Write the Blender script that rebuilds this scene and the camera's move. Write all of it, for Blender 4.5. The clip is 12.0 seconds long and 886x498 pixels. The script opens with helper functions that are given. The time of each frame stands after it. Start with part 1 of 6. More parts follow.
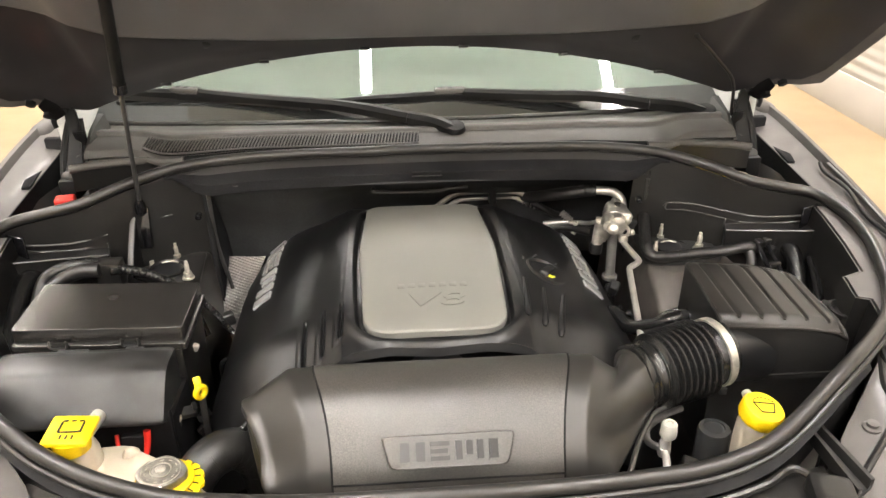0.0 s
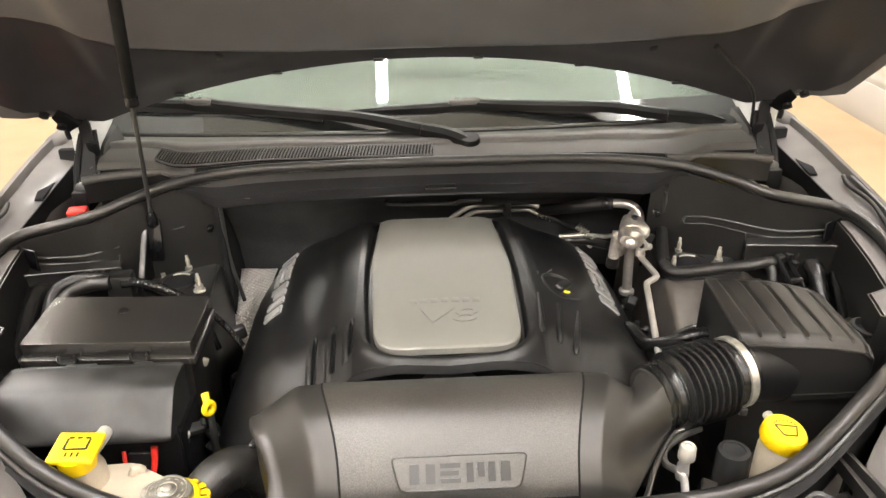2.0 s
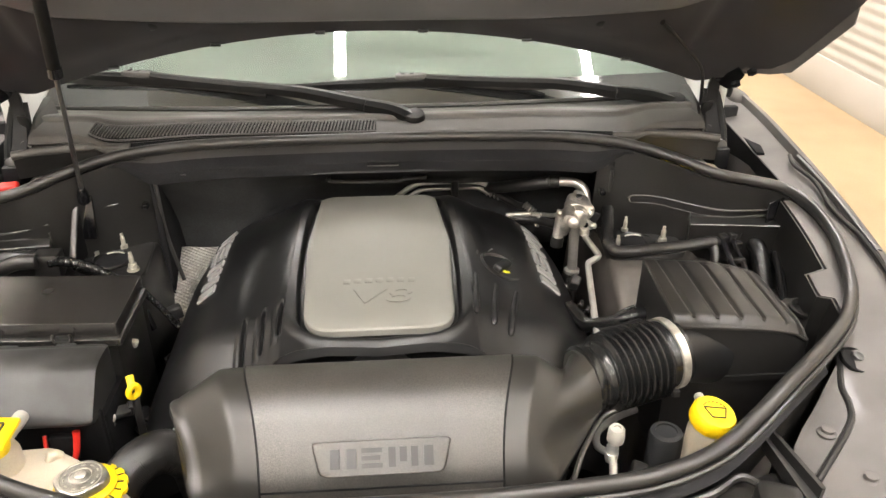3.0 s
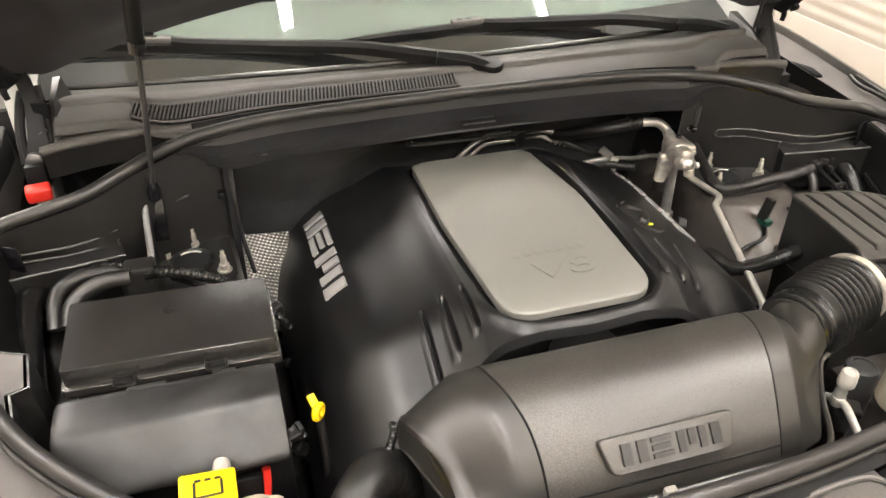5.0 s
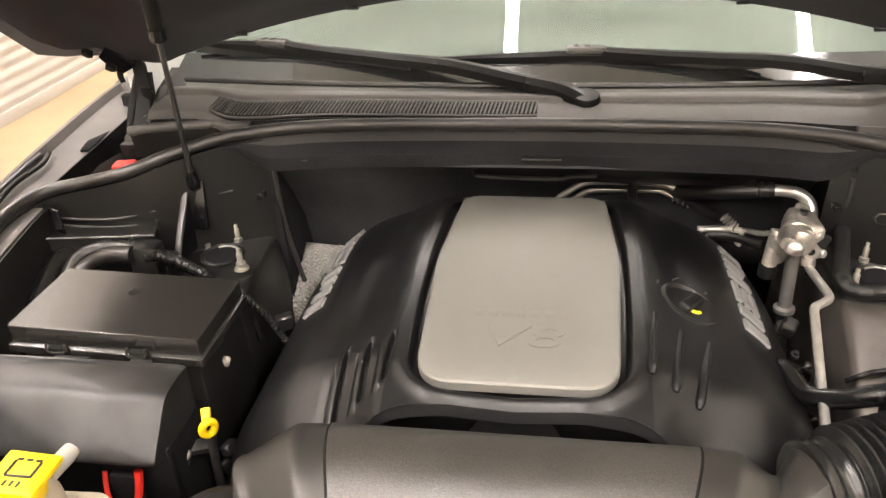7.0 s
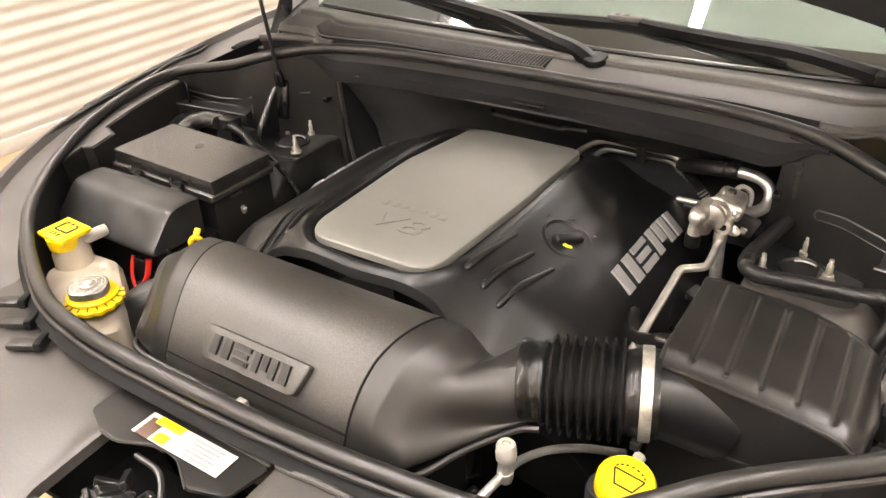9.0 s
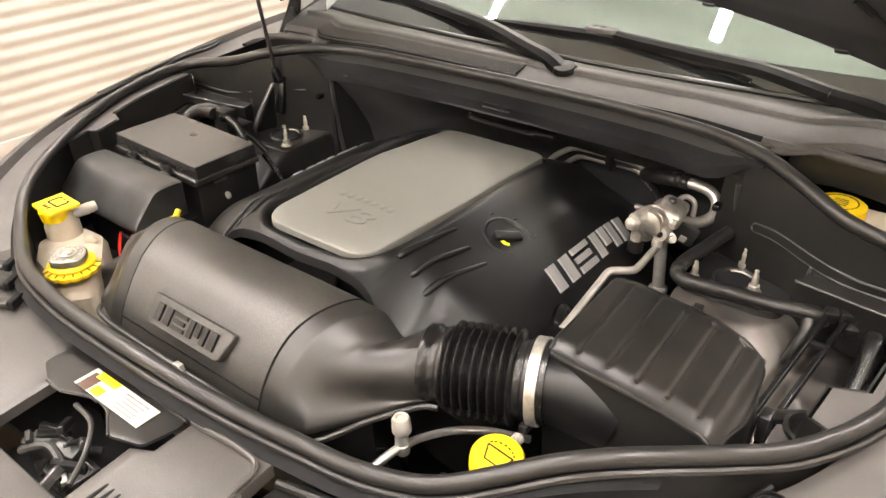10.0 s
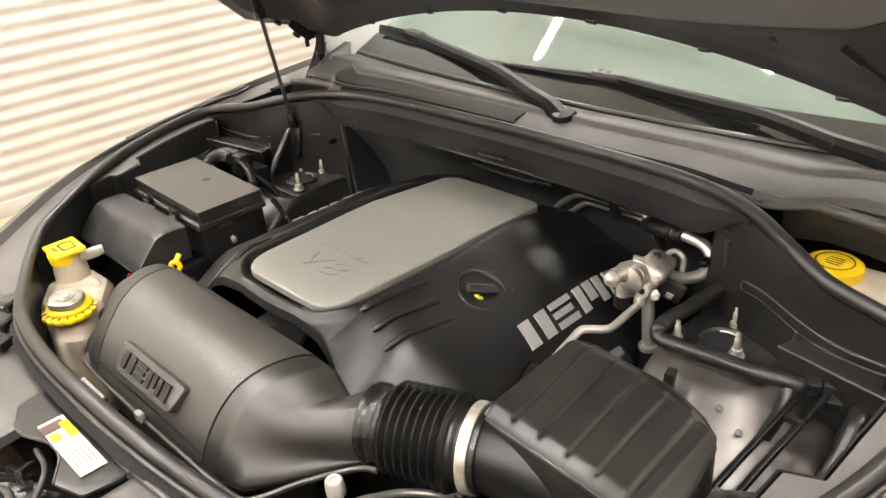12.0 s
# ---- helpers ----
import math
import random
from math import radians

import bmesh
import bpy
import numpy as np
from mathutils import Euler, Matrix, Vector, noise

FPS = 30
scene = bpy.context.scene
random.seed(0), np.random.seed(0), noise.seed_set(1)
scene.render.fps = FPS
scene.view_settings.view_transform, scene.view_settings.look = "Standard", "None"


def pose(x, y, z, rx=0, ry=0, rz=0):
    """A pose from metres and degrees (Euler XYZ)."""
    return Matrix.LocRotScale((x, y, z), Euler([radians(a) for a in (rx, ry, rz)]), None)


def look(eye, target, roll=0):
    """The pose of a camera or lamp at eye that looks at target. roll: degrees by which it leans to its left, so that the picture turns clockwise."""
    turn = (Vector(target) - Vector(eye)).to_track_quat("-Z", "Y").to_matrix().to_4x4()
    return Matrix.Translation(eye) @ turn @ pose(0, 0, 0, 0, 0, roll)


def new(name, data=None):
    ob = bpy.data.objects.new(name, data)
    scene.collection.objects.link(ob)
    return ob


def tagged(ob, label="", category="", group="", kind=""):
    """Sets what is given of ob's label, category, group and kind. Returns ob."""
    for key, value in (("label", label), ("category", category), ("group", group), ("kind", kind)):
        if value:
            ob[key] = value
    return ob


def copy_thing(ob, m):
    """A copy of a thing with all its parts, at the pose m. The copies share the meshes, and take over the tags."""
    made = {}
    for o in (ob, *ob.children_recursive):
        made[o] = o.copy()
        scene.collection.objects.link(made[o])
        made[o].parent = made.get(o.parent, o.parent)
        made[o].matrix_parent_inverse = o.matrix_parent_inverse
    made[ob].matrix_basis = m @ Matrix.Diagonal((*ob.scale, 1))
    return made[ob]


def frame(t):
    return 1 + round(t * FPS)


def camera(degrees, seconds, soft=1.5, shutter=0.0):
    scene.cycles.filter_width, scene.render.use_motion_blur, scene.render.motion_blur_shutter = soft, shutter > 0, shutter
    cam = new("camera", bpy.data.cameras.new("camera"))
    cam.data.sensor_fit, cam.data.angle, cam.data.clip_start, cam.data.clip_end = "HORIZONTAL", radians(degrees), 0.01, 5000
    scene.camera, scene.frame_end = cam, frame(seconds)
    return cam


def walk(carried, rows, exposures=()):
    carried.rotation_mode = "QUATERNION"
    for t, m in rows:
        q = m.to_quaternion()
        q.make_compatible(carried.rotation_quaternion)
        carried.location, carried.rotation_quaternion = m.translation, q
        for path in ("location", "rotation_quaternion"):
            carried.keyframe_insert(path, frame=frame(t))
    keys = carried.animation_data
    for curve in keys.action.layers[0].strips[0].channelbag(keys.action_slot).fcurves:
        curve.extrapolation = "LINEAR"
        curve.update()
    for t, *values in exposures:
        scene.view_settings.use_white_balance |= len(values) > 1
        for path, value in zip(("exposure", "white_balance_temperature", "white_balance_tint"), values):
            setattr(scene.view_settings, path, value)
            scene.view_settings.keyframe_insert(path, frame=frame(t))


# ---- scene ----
cam = camera(59.4, 12.0)
PATH = [
    (0, (-0.061, 0.09, 1.75), (0.061, 1.858, 0.823), -0.5),
    (0.5, (-0.06, 0.088, 1.747), (0.053, 1.87, 0.847), -0.3),
    (1, (-0.065, 0.092, 1.748), (0.026, 1.882, 0.862), -0.0),
    (1.5, (-0.058, 0.107, 1.745), (0.019, 1.893, 0.848), -0.5),
    (2, (-0.052, 0.116, 1.749), (0.027, 1.896, 0.841), -0.9),
    (2.5, (-0.003, 0.121, 1.743), (0.098, 1.889, 0.813), -0.4),
    (3, (0.018, 0.138, 1.741), (0.157, 1.886, 0.778), 0.2),
    (3.5, (-0.074, 0.182, 1.722), (0.131, 1.915, 0.745), 0.1),
    (3.7, (-0.161, 0.206, 1.715), (0.091, 1.927, 0.727), -0.2),
    (5.3, (-0.459, 0.361, 1.725), (0.050, 1.950, 0.623), 0.3),
    (5.5, (-0.409, 0.365, 1.673), (0.025, 2.001, 0.607), 0.2),
    (6, (-0.21, 0.442, 1.647), (0.003, 2.127, 0.592), 0.1),
    (6.5, (-0.085, 0.482, 1.65), (-0.126, 2.212, 0.648), -1.5),
    (7, (0.044, 0.44, 1.629), (-0.251, 2.155, 0.643), -3.0),
    (7.2, (0.122, 0.416, 1.636), (-0.262, 2.105, 0.636), -3.2),
    (8.8, (0.582, 0.398, 1.645), (-0.323, 1.853, 0.613), -2.0),
    (9, (0.639, 0.382, 1.643), (-0.318, 1.806, 0.616), -2.0),
    (9.5, (0.758, 0.377, 1.645), (-0.267, 1.755, 0.618), -1.6),
    (10, (0.83, 0.427, 1.657), (-0.252, 1.771, 0.646), -1.2),
    (10.5, (0.901, 0.569, 1.651), (-0.315, 1.819, 0.673), -0.4),
    (11, (0.957, 0.668, 1.651), (-0.38, 1.8, 0.687), -1.1),
    (11.5, (0.978, 0.677, 1.655), (-0.374, 1.791, 0.69), -1.7),
    (12, (0.947, 0.577, 1.674), (-0.329, 1.798, 0.736), -3.9),
]
walk(cam, [(t, look(eye, target, roll)) for t, eye, target, roll in PATH],
     exposures=[(0, 0, 6500, 10), (3.5, 0, 6500, 10), (5.5, 0, 6600, 11.5), (7, 0, 6750, 14), (9, 0, 6750, 14), (10, 0, 6650, 12.5), (11, 0, 6550, 11), (12, 0, 6500, 10)])

# ---- world and light ----
world = bpy.data.worlds.new("world")
scene.world = world
world.use_nodes = True
world.node_tree.nodes["Background"].inputs[0].default_value = (1.0, 0.95, 0.88, 1)
world.node_tree.nodes["Background"].inputs[1].default_value = 0.03

# ---- materials ----
def mat(name, color, rough=0.5, metal=0.0, spec=0.5, grain=0.0, grain_scale=400.0, stain=0.0, stain_scale=6.0,
        bump=0.0, bump_scale=600.0, coat=0.0, emit=0.0, trans=0.0, rough_var=0.0, dust=0.0, sss=0.0, random_val=0.0):
    """A principled surface with grain, stains, dust on upward faces' own pattern, and fine relief."""
    m = bpy.data.materials.new(name)
    m.use_nodes = True
    nt = m.node_tree
    b = nt.nodes["Principled BSDF"]
    b.inputs["Base Color"].default_value = (*color, 1)
    b.inputs["Roughness"].default_value = rough
    b.inputs["Metallic"].default_value = metal
    b.inputs["Specular IOR Level"].default_value = spec
    b.inputs["Coat Weight"].default_value = coat
    b.inputs["Coat Roughness"].default_value = 0.06
    b.inputs["Transmission Weight"].default_value = trans
    if sss:
        b.inputs["Subsurface Weight"].default_value = sss
        b.inputs["Subsurface Radius"].default_value = (0.02, 0.018, 0.014)
    if emit:
        b.inputs["Emission Color"].default_value = (*color, 1)
        b.inputs["Emission Strength"].default_value = emit
    co = nt.nodes.new("ShaderNodeTexCoord")
    def noise_tex(scale, detail=4.0):
        n = nt.nodes.new("ShaderNodeTexNoise")
        n.inputs["Scale"].default_value = scale
        n.inputs["Detail"].default_value = detail
        nt.links.new(co.outputs["Object"], n.inputs["Vector"])
        return n
    def ramp(node, lo, hi, a, c):
        r = nt.nodes.new("ShaderNodeMapRange")
        r.inputs[1].default_value, r.inputs[2].default_value = lo, hi
        r.inputs[3].default_value, r.inputs[4].default_value = a, c
        nt.links.new(node.outputs[0], r.inputs[0])
        return r
    last = None
    def times(value):
        nonlocal last
        mx = nt.nodes.new("ShaderNodeMix")
        mx.data_type = "RGBA"
        mx.blend_type = "MULTIPLY"
        mx.inputs[0].default_value = 1.0
        if last is None:
            mx.inputs[6].default_value = (*color, 1)
        else:
            nt.links.new(last, mx.inputs[6])
        nt.links.new(value, mx.inputs[7])
        last = mx.outputs[2]
    if grain:
        times(ramp(noise_tex(grain_scale, 2.0), 0.3, 0.7, 1 - grain, 1 + grain).outputs[0])
    if stain:
        times(ramp(noise_tex(stain_scale, 2.5), 0.35, 0.65, 1 - stain, 1 + stain).outputs[0])
    if random_val:
        oi = nt.nodes.new("ShaderNodeObjectInfo")
        r = nt.nodes.new("ShaderNodeMapRange")
        r.inputs[3].default_value, r.inputs[4].default_value = 1 - random_val, 1 + random_val
        nt.links.new(oi.outputs["Random"], r.inputs[0])
        times(r.outputs[0])
    if dust:
        d = ramp(noise_tex(7.0, 3.0), 0.35, 0.8, 0.0, dust)
        mx = nt.nodes.new("ShaderNodeMix")
        mx.data_type = "RGBA"
        mx.inputs[7].default_value = (0.28, 0.25, 0.21, 1)
        nt.links.new(d.outputs[0], mx.inputs[0])
        if last is None:
            mx.inputs[6].default_value = (*color, 1)
        else:
            nt.links.new(last, mx.inputs[6])
        last = mx.outputs[2]
    if last is not None:
        nt.links.new(last, b.inputs["Base Color"])
    if rough_var:
        nt.links.new(ramp(noise_tex(5.0, 1.0), 0.3, 0.7, max(0.02, rough - 0.6 * rough_var), rough + 0.6 * rough_var).outputs[0], b.inputs["Roughness"])
    if bump:
        bp = nt.nodes.new("ShaderNodeBump")
        bp.inputs["Strength"].default_value = bump
        bp.inputs["Distance"].default_value = 0.002
        nt.links.new(noise_tex(bump_scale, 2.0).outputs[0], bp.inputs["Height"])
        nt.links.new(bp.outputs[0], b.inputs["Normal"])
    return m


M_COVER = mat("satin_black_plastic", (0.0075, 0.0075, 0.0079), 0.35, spec=0.45, grain=0.15, stain=0.2, bump=0.02, bump_scale=900)
M_RESON = mat("grained_black_plastic", (0.0355, 0.0325, 0.0288), 0.40, spec=0.9, grain=0.55, grain_scale=520, stain=0.22, bump=0.16, bump_scale=650)
M_ENDCAP = mat("smooth_black_plastic", (0.021, 0.0197, 0.0178), 0.36, spec=0.7, stain=0.14)
M_SILVER = mat("silver_painted_panel", (0.215, 0.212, 0.194), 0.52, metal=0.2, grain=0.03, grain_scale=900, stain=0.03, bump=0.03, bump_scale=1200)
M_LETTER = mat("brushed_silver_letter", (0.42, 0.42, 0.42), 0.38, metal=0.3, grain=0.05)
M_BLACK = mat("black_plastic", (0.0135, 0.0130, 0.0125), 0.28, spec=0.42, grain=0.2, stain=0.2, bump=0.08)
M_BLKPAINT = mat("gloss_black_paint", (0.007, 0.007, 0.008), 0.20, grain=0.1, stain=0.2, rough_var=0.05, coat=0.3)
M_HOOD = mat("hood_underside_paint", (0.140, 0.141, 0.145), 0.36, metal=0.2, grain=0.1, grain_scale=1500, stain=0.18, stain_scale=4, coat=0.35)
M_LID = mat("fuse_lid_plastic", (0.017, 0.0158, 0.0148), 0.23, spec=0.85, grain=0.15, stain=0.15, bump=0.04, dust=0.02)
M_GREY = mat("grey_black_plastic", (0.021, 0.0214, 0.022), 0.36, spec=0.5, grain=0.12, stain=0.5, stain_scale=16, bump=0.04, dust=0.04)
M_RUBBER = mat("black_rubber", (0.013, 0.0125, 0.012), 0.36, grain=0.2, stain=0.15, bump=0.12, rough_var=0.06)
M_GLOSSRUB = mat("hose_rubber", (0.010, 0.010, 0.010), 0.23, grain=0.15, stain=0.2, bump=0.08, rough_var=0.06)
M_PAINT = mat("dark_grey_metallic_paint", (0.092, 0.086, 0.083), 0.50, metal=0.0, spec=0.22, grain=0.12, grain_scale=1500, stain=0.16, stain_scale=9, coat=0.06, dust=0.05)
M_BAYPAINT = mat("dusty_grey_bay_paint", (0.092, 0.083, 0.076), 0.38, metal=0.4, grain=0.12, grain_scale=1200, stain=0.5, stain_scale=12, coat=0.08, dust=0.14, bump=0.25, bump_scale=24)
# Near-black for dark plastic and deep parts; shade of recesses is in this colour
M_DARK = mat("dark_plastic_and_recess_shade", (0.007, 0.007, 0.0075), 0.65, spec=0.15, grain=0.3, stain=0.3, bump=0.15, dust=0.01)
M_COWL = mat("cowl_plastic", (0.066, 0.063, 0.059), 0.46, spec=0.35, grain=0.15, stain=0.16, bump=0.10)
M_FRONT = mat("front_cover_plastic", (0.058, 0.054, 0.051), 0.36, grain=0.15, stain=0.16, bump=0.12, dust=0.03)
M_ALU = mat("bare_aluminium", (0.66, 0.645, 0.61), 0.28, metal=0.75, grain=0.08, stain=0.15, stain_scale=25, bump=0.1)
M_CAST = mat("cast_aluminium", (0.62, 0.59, 0.54), 0.36, metal=0.8, grain=0.12, stain=0.3, stain_scale=35, bump=0.10)
M_ZINC = mat("zinc_stud", (0.62, 0.60, 0.53), 0.38, metal=0.75, grain=0.1, stain=0.2, stain_scale=60)
M_CAPMETAL = mat("stamped_steel_cap", (0.40, 0.385, 0.35), 0.34, metal=0.85, grain=0.12, stain=0.3, stain_scale=40, bump=0.15)
M_STEEL = mat("dark_steel", (0.09, 0.09, 0.09), 0.35, metal=0.8, grain=0.1, stain=0.2)
M_FOIL = mat("heat_shield_foil", (0.60, 0.59, 0.57), 0.3, metal=0.95, grain=0.1, stain=0.1)
M_YELLOW = mat("yellow_plastic", (0.80, 0.55, 0.004), 0.42, grain=0.04, stain=0.06, bump=0.08)
M_WHITE = mat("translucent_white_plastic", (0.50, 0.44, 0.345), 0.45, grain=0.04, stain=0.16, stain_scale=11, sss=0.2, bump=0.06)
M_CAPWHITE = mat("white_cap_plastic", (0.36, 0.348, 0.31), 0.45, grain=0.03, stain=0.12)
M_RED = mat("red_plastic", (0.65, 0.03, 0.02), 0.4, grain=0.05, stain=0.08)
M_INK = mat("black_ink", (0.01, 0.01, 0.008), 0.6, grain=0.1)
M_PAPER = mat("label_paper", (0.50, 0.475, 0.42), 0.55, grain=0.03, stain=0.05)
M_PRINT = mat("label_print_grey", (0.20, 0.19, 0.18), 0.6, grain=0.1)
M_BROWN = mat("label_print_brown", (0.09, 0.05, 0.035), 0.6, grain=0.1)
M_FLOOR = mat("tan_epoxy_floor", (0.36, 0.265, 0.155), 0.34, grain=0.04, grain_scale=90, stain=0.07, stain_scale=1.1, bump=0.06, bump_scale=60, rough_var=0.06)
M_WALL = mat("cream_wall_paint", (0.68, 0.64, 0.575), 0.6, grain=0.03, stain=0.04, stain_scale=1.2, bump=0.1, bump_scale=120)
M_SLAT = mat("cream_door_slat", (0.385, 0.365, 0.330), 0.55, grain=0.02, stain=0.05, stain_scale=2, random_val=0.03)
M_CEIL = mat("white_ceiling_paint", (0.62, 0.64, 0.60), 0.8, grain=0.03, stain=0.08, stain_scale=0.8)
M_LAMP = mat("lamp_tube", (1.0, 0.945, 0.905), 0.4, emit=155.0)
M_LAMPBODY = mat("lamp_housing", (0.8, 0.8, 0.78), 0.4, grain=0.02)
# Pale dash colour carries the bright reflection seen in the glass
M_DASH = mat("dash_pale_for_reflection", (0.62, 0.62, 0.58), 0.7, grain=0.08, stain=0.15, stain_scale=3, bump=0.2)
M_CABIN = mat("cabin_trim", (0.05, 0.05, 0.05), 0.7, grain=0.2, stain=0.2, bump=0.2)
M_WIPER = mat("satin_black_steel", (0.0065, 0.0065, 0.0065), 0.38, spec=0.16, grain=0.15, stain=0.2, bump=0.05)
M_SEAL = mat("weatherstrip_rubber", (0.020, 0.019, 0.018), 0.33, spec=0.5, grain=0.15, stain=0.18, bump=0.06)
# Firewall felt, and the black of patches that stand for shade in recesses
M_FELT = mat("felt_and_recess_shade", (0.014, 0.014, 0.015), 0.85, spec=0.10, grain=0.2, stain=0.3)
# Lighter black carries the light on pressed edges and the cowl flange
M_PRESS = mat("lit_edge_black", (0.035, 0.034, 0.033), 0.28, grain=0.15, stain=0.2)
M_BRAID = mat("braided_sleeve", (0.014, 0.0135, 0.013), 0.32, grain=0.3, grain_scale=900, bump=0.15, bump_scale=1000)
M_LIDAIR = mat("dusty_black_plastic", (0.011, 0.0105, 0.010), 0.33, spec=0.45, grain=0.2, stain=0.3, stain_scale=13, bump=0.04, dust=0.06)
M_HINGE = mat("hinge_black_steel", (0.008, 0.008, 0.0085), 0.45, spec=0.15, grain=0.2, stain=0.3, bump=0.1)
M_PAD = mat("insulation_pad", (0.040, 0.041, 0.042), 0.85, spec=0.15, grain=0.2, stain=0.3)
# Pale cabin sides, lightened for the reflected light low in the windshield
M_TRIM = mat("cabin_pale_for_reflection", (0.50, 0.51, 0.49), 0.7, grain=0.1, stain=0.2, stain_scale=3, bump=0.15)
M_FRAME = mat("hood_frame_paint", (0.030, 0.029, 0.031), 0.34, grain=0.1, grain_scale=1500, stain=0.2, stain_scale=5, coat=0.12)
M_GREEN = mat("green_connector", (0.006, 0.07, 0.045), 0.45, grain=0.1)

M_GLASS = bpy.data.materials.new("tinted_windshield_glass")
M_GLASS.use_nodes = True
_nt = M_GLASS.node_tree
_nt.nodes.remove(_nt.nodes["Principled BSDF"])
_tr, _gl, _mx, _fr = (_nt.nodes.new(k) for k in ("ShaderNodeBsdfTransparent", "ShaderNodeBsdfGlossy", "ShaderNodeMixShader", "ShaderNodeFresnel"))
_tr.inputs[0].default_value = (0.72, 0.80, 0.75, 1)
_gl.inputs[0].default_value = (0.93, 1.0, 0.95, 1)
_gl.inputs["Roughness"].default_value = 0.015
_fr.inputs[0].default_value = 1.75
_nt.links.new(_fr.outputs[0], _mx.inputs[0])
_nt.links.new(_tr.outputs[0], _mx.inputs[1])
_nt.links.new(_gl.outputs[0], _mx.inputs[2])
# Streaky diffuse haze mixed in for the pale ceiling reflection on the glass
_hz, _df, _tc, _mp, _ns, _rg = (_nt.nodes.new(k) for k in ("ShaderNodeMixShader", "ShaderNodeBsdfDiffuse", "ShaderNodeTexCoord", "ShaderNodeMapping", "ShaderNodeTexNoise", "ShaderNodeMapRange"))
_df.inputs[0].default_value = (0.62, 0.66, 0.63, 1)
_mp.inputs["Scale"].default_value = (1.2, 9.0, 9.0)
_ns.inputs["Scale"].default_value = 2.2
_ns.inputs["Detail"].default_value = 2.0
_rg.inputs[1].default_value, _rg.inputs[2].default_value = 0.35, 0.7
_rg.inputs[3].default_value, _rg.inputs[4].default_value = 0.075, 0.125
_nt.links.new(_tc.outputs["Object"], _mp.inputs[0])
_nt.links.new(_mp.outputs[0], _ns.inputs["Vector"])
_nt.links.new(_ns.outputs[0], _rg.inputs[0])
_nt.links.new(_rg.outputs[0], _hz.inputs[0])
_nt.links.new(_mx.outputs[0], _hz.inputs[1])
_nt.links.new(_df.outputs[0], _hz.inputs[2])
_nt.links.new(_hz.outputs[0], _nt.nodes["Material Output"].inputs[0])
M_FRIT = mat("black_glass_border", (0.012, 0.013, 0.013), 0.08, spec=0.9, stain=0.2, dust=0.02)


# ---- mesh helpers ----
def finish(name, bm, material, sharp=38):
    bmesh.ops.recalc_face_normals(bm, faces=bm.faces)
    me = bpy.data.meshes.new(name)
    bm.to_mesh(me)
    bm.free()
    me.materials.append(material)
    for p in me.polygons:
        p.use_smooth = True
    me.set_sharp_from_angle(angle=radians(sharp))
    return me


def part(name, bm, material, parent, label="", sharp=38):
    ob = new(name, bm if isinstance(bm, bpy.types.Mesh) else finish(name, bm, material, sharp))
    ob.parent = parent
    if parent is not None and parent.type == "EMPTY":
        ob.matrix_parent_inverse = Matrix.Translation(-parent.location)
    if label:
        ob["label"] = label
    return ob


def thing(name, base, label, category, group="", kind=""):
    ob = new(name)
    ob.location = base
    ob.empty_display_size = 0.02
    return tagged(ob, label, category, group, kind)


def single(name, bm, material, label, category, group="", kind="", sharp=38):
    return tagged(new(name, finish(name, bm, material, sharp)), label, category, group, kind)


def box(size, c=(0, 0, 0), bev=0.004, seg=2, rot=None, bm=None):
    own = bmesh.new()
    bmesh.ops.create_cube(own, size=1.0)
    bmesh.ops.scale(own, vec=size, verts=own.verts)
    if bev:
        bmesh.ops.bevel(own, geom=own.edges[:], offset=min(bev, min(size) * 0.45), segments=seg, affect="EDGES", profile=0.5)
    m = Matrix.Translation(c) @ (rot.to_4x4() if rot is not None else Matrix())
    bmesh.ops.transform(own, matrix=m, verts=own.verts)
    return merge(bm, own)


def merge(bm, own):
    if bm is None:
        return own
    me = bpy.data.meshes.new("tmp")
    own.to_mesh(me)
    own.free()
    bm.from_mesh(me)
    bpy.data.meshes.remove(me)
    return bm


def loft(rings, caps=True, closed=True, bm=None):
    bm = bm or bmesh.new()
    rows = [[bm.verts.new(p) for p in r] for r in rings]
    n = len(rows[0])
    for a, b in zip(rows, rows[1:]):
        for i in range(n if closed else n - 1):
            j = (i + 1) % n
            bm.faces.new((a[i], a[j], b[j], b[i]))
    if caps and closed:
        bm.faces.new(rows[0][::-1])
        bm.faces.new(rows[-1])
    return bm


def spline(pts, per=6):
    """Catmull-Rom through the points."""
    p = [Vector(q) for q in pts]
    if len(p) < 3:
        return [p[0].lerp(p[1], i / per) for i in range(per + 1)]
    p = [p[0] * 2 - p[1]] + p + [p[-1] * 2 - p[-2]]
    out = []
    for i in range(1, len(p) - 2):
        a, b, c, d = p[i - 1:i + 3]
        for k in range(per):
            t = k / per
            out.append(0.5 * ((2 * b) + (c - a) * t + (2 * a - 5 * b + 4 * c - d) * t * t + (3 * b - a - 3 * c + d) * t ** 3))
    return out + [p[-2]]


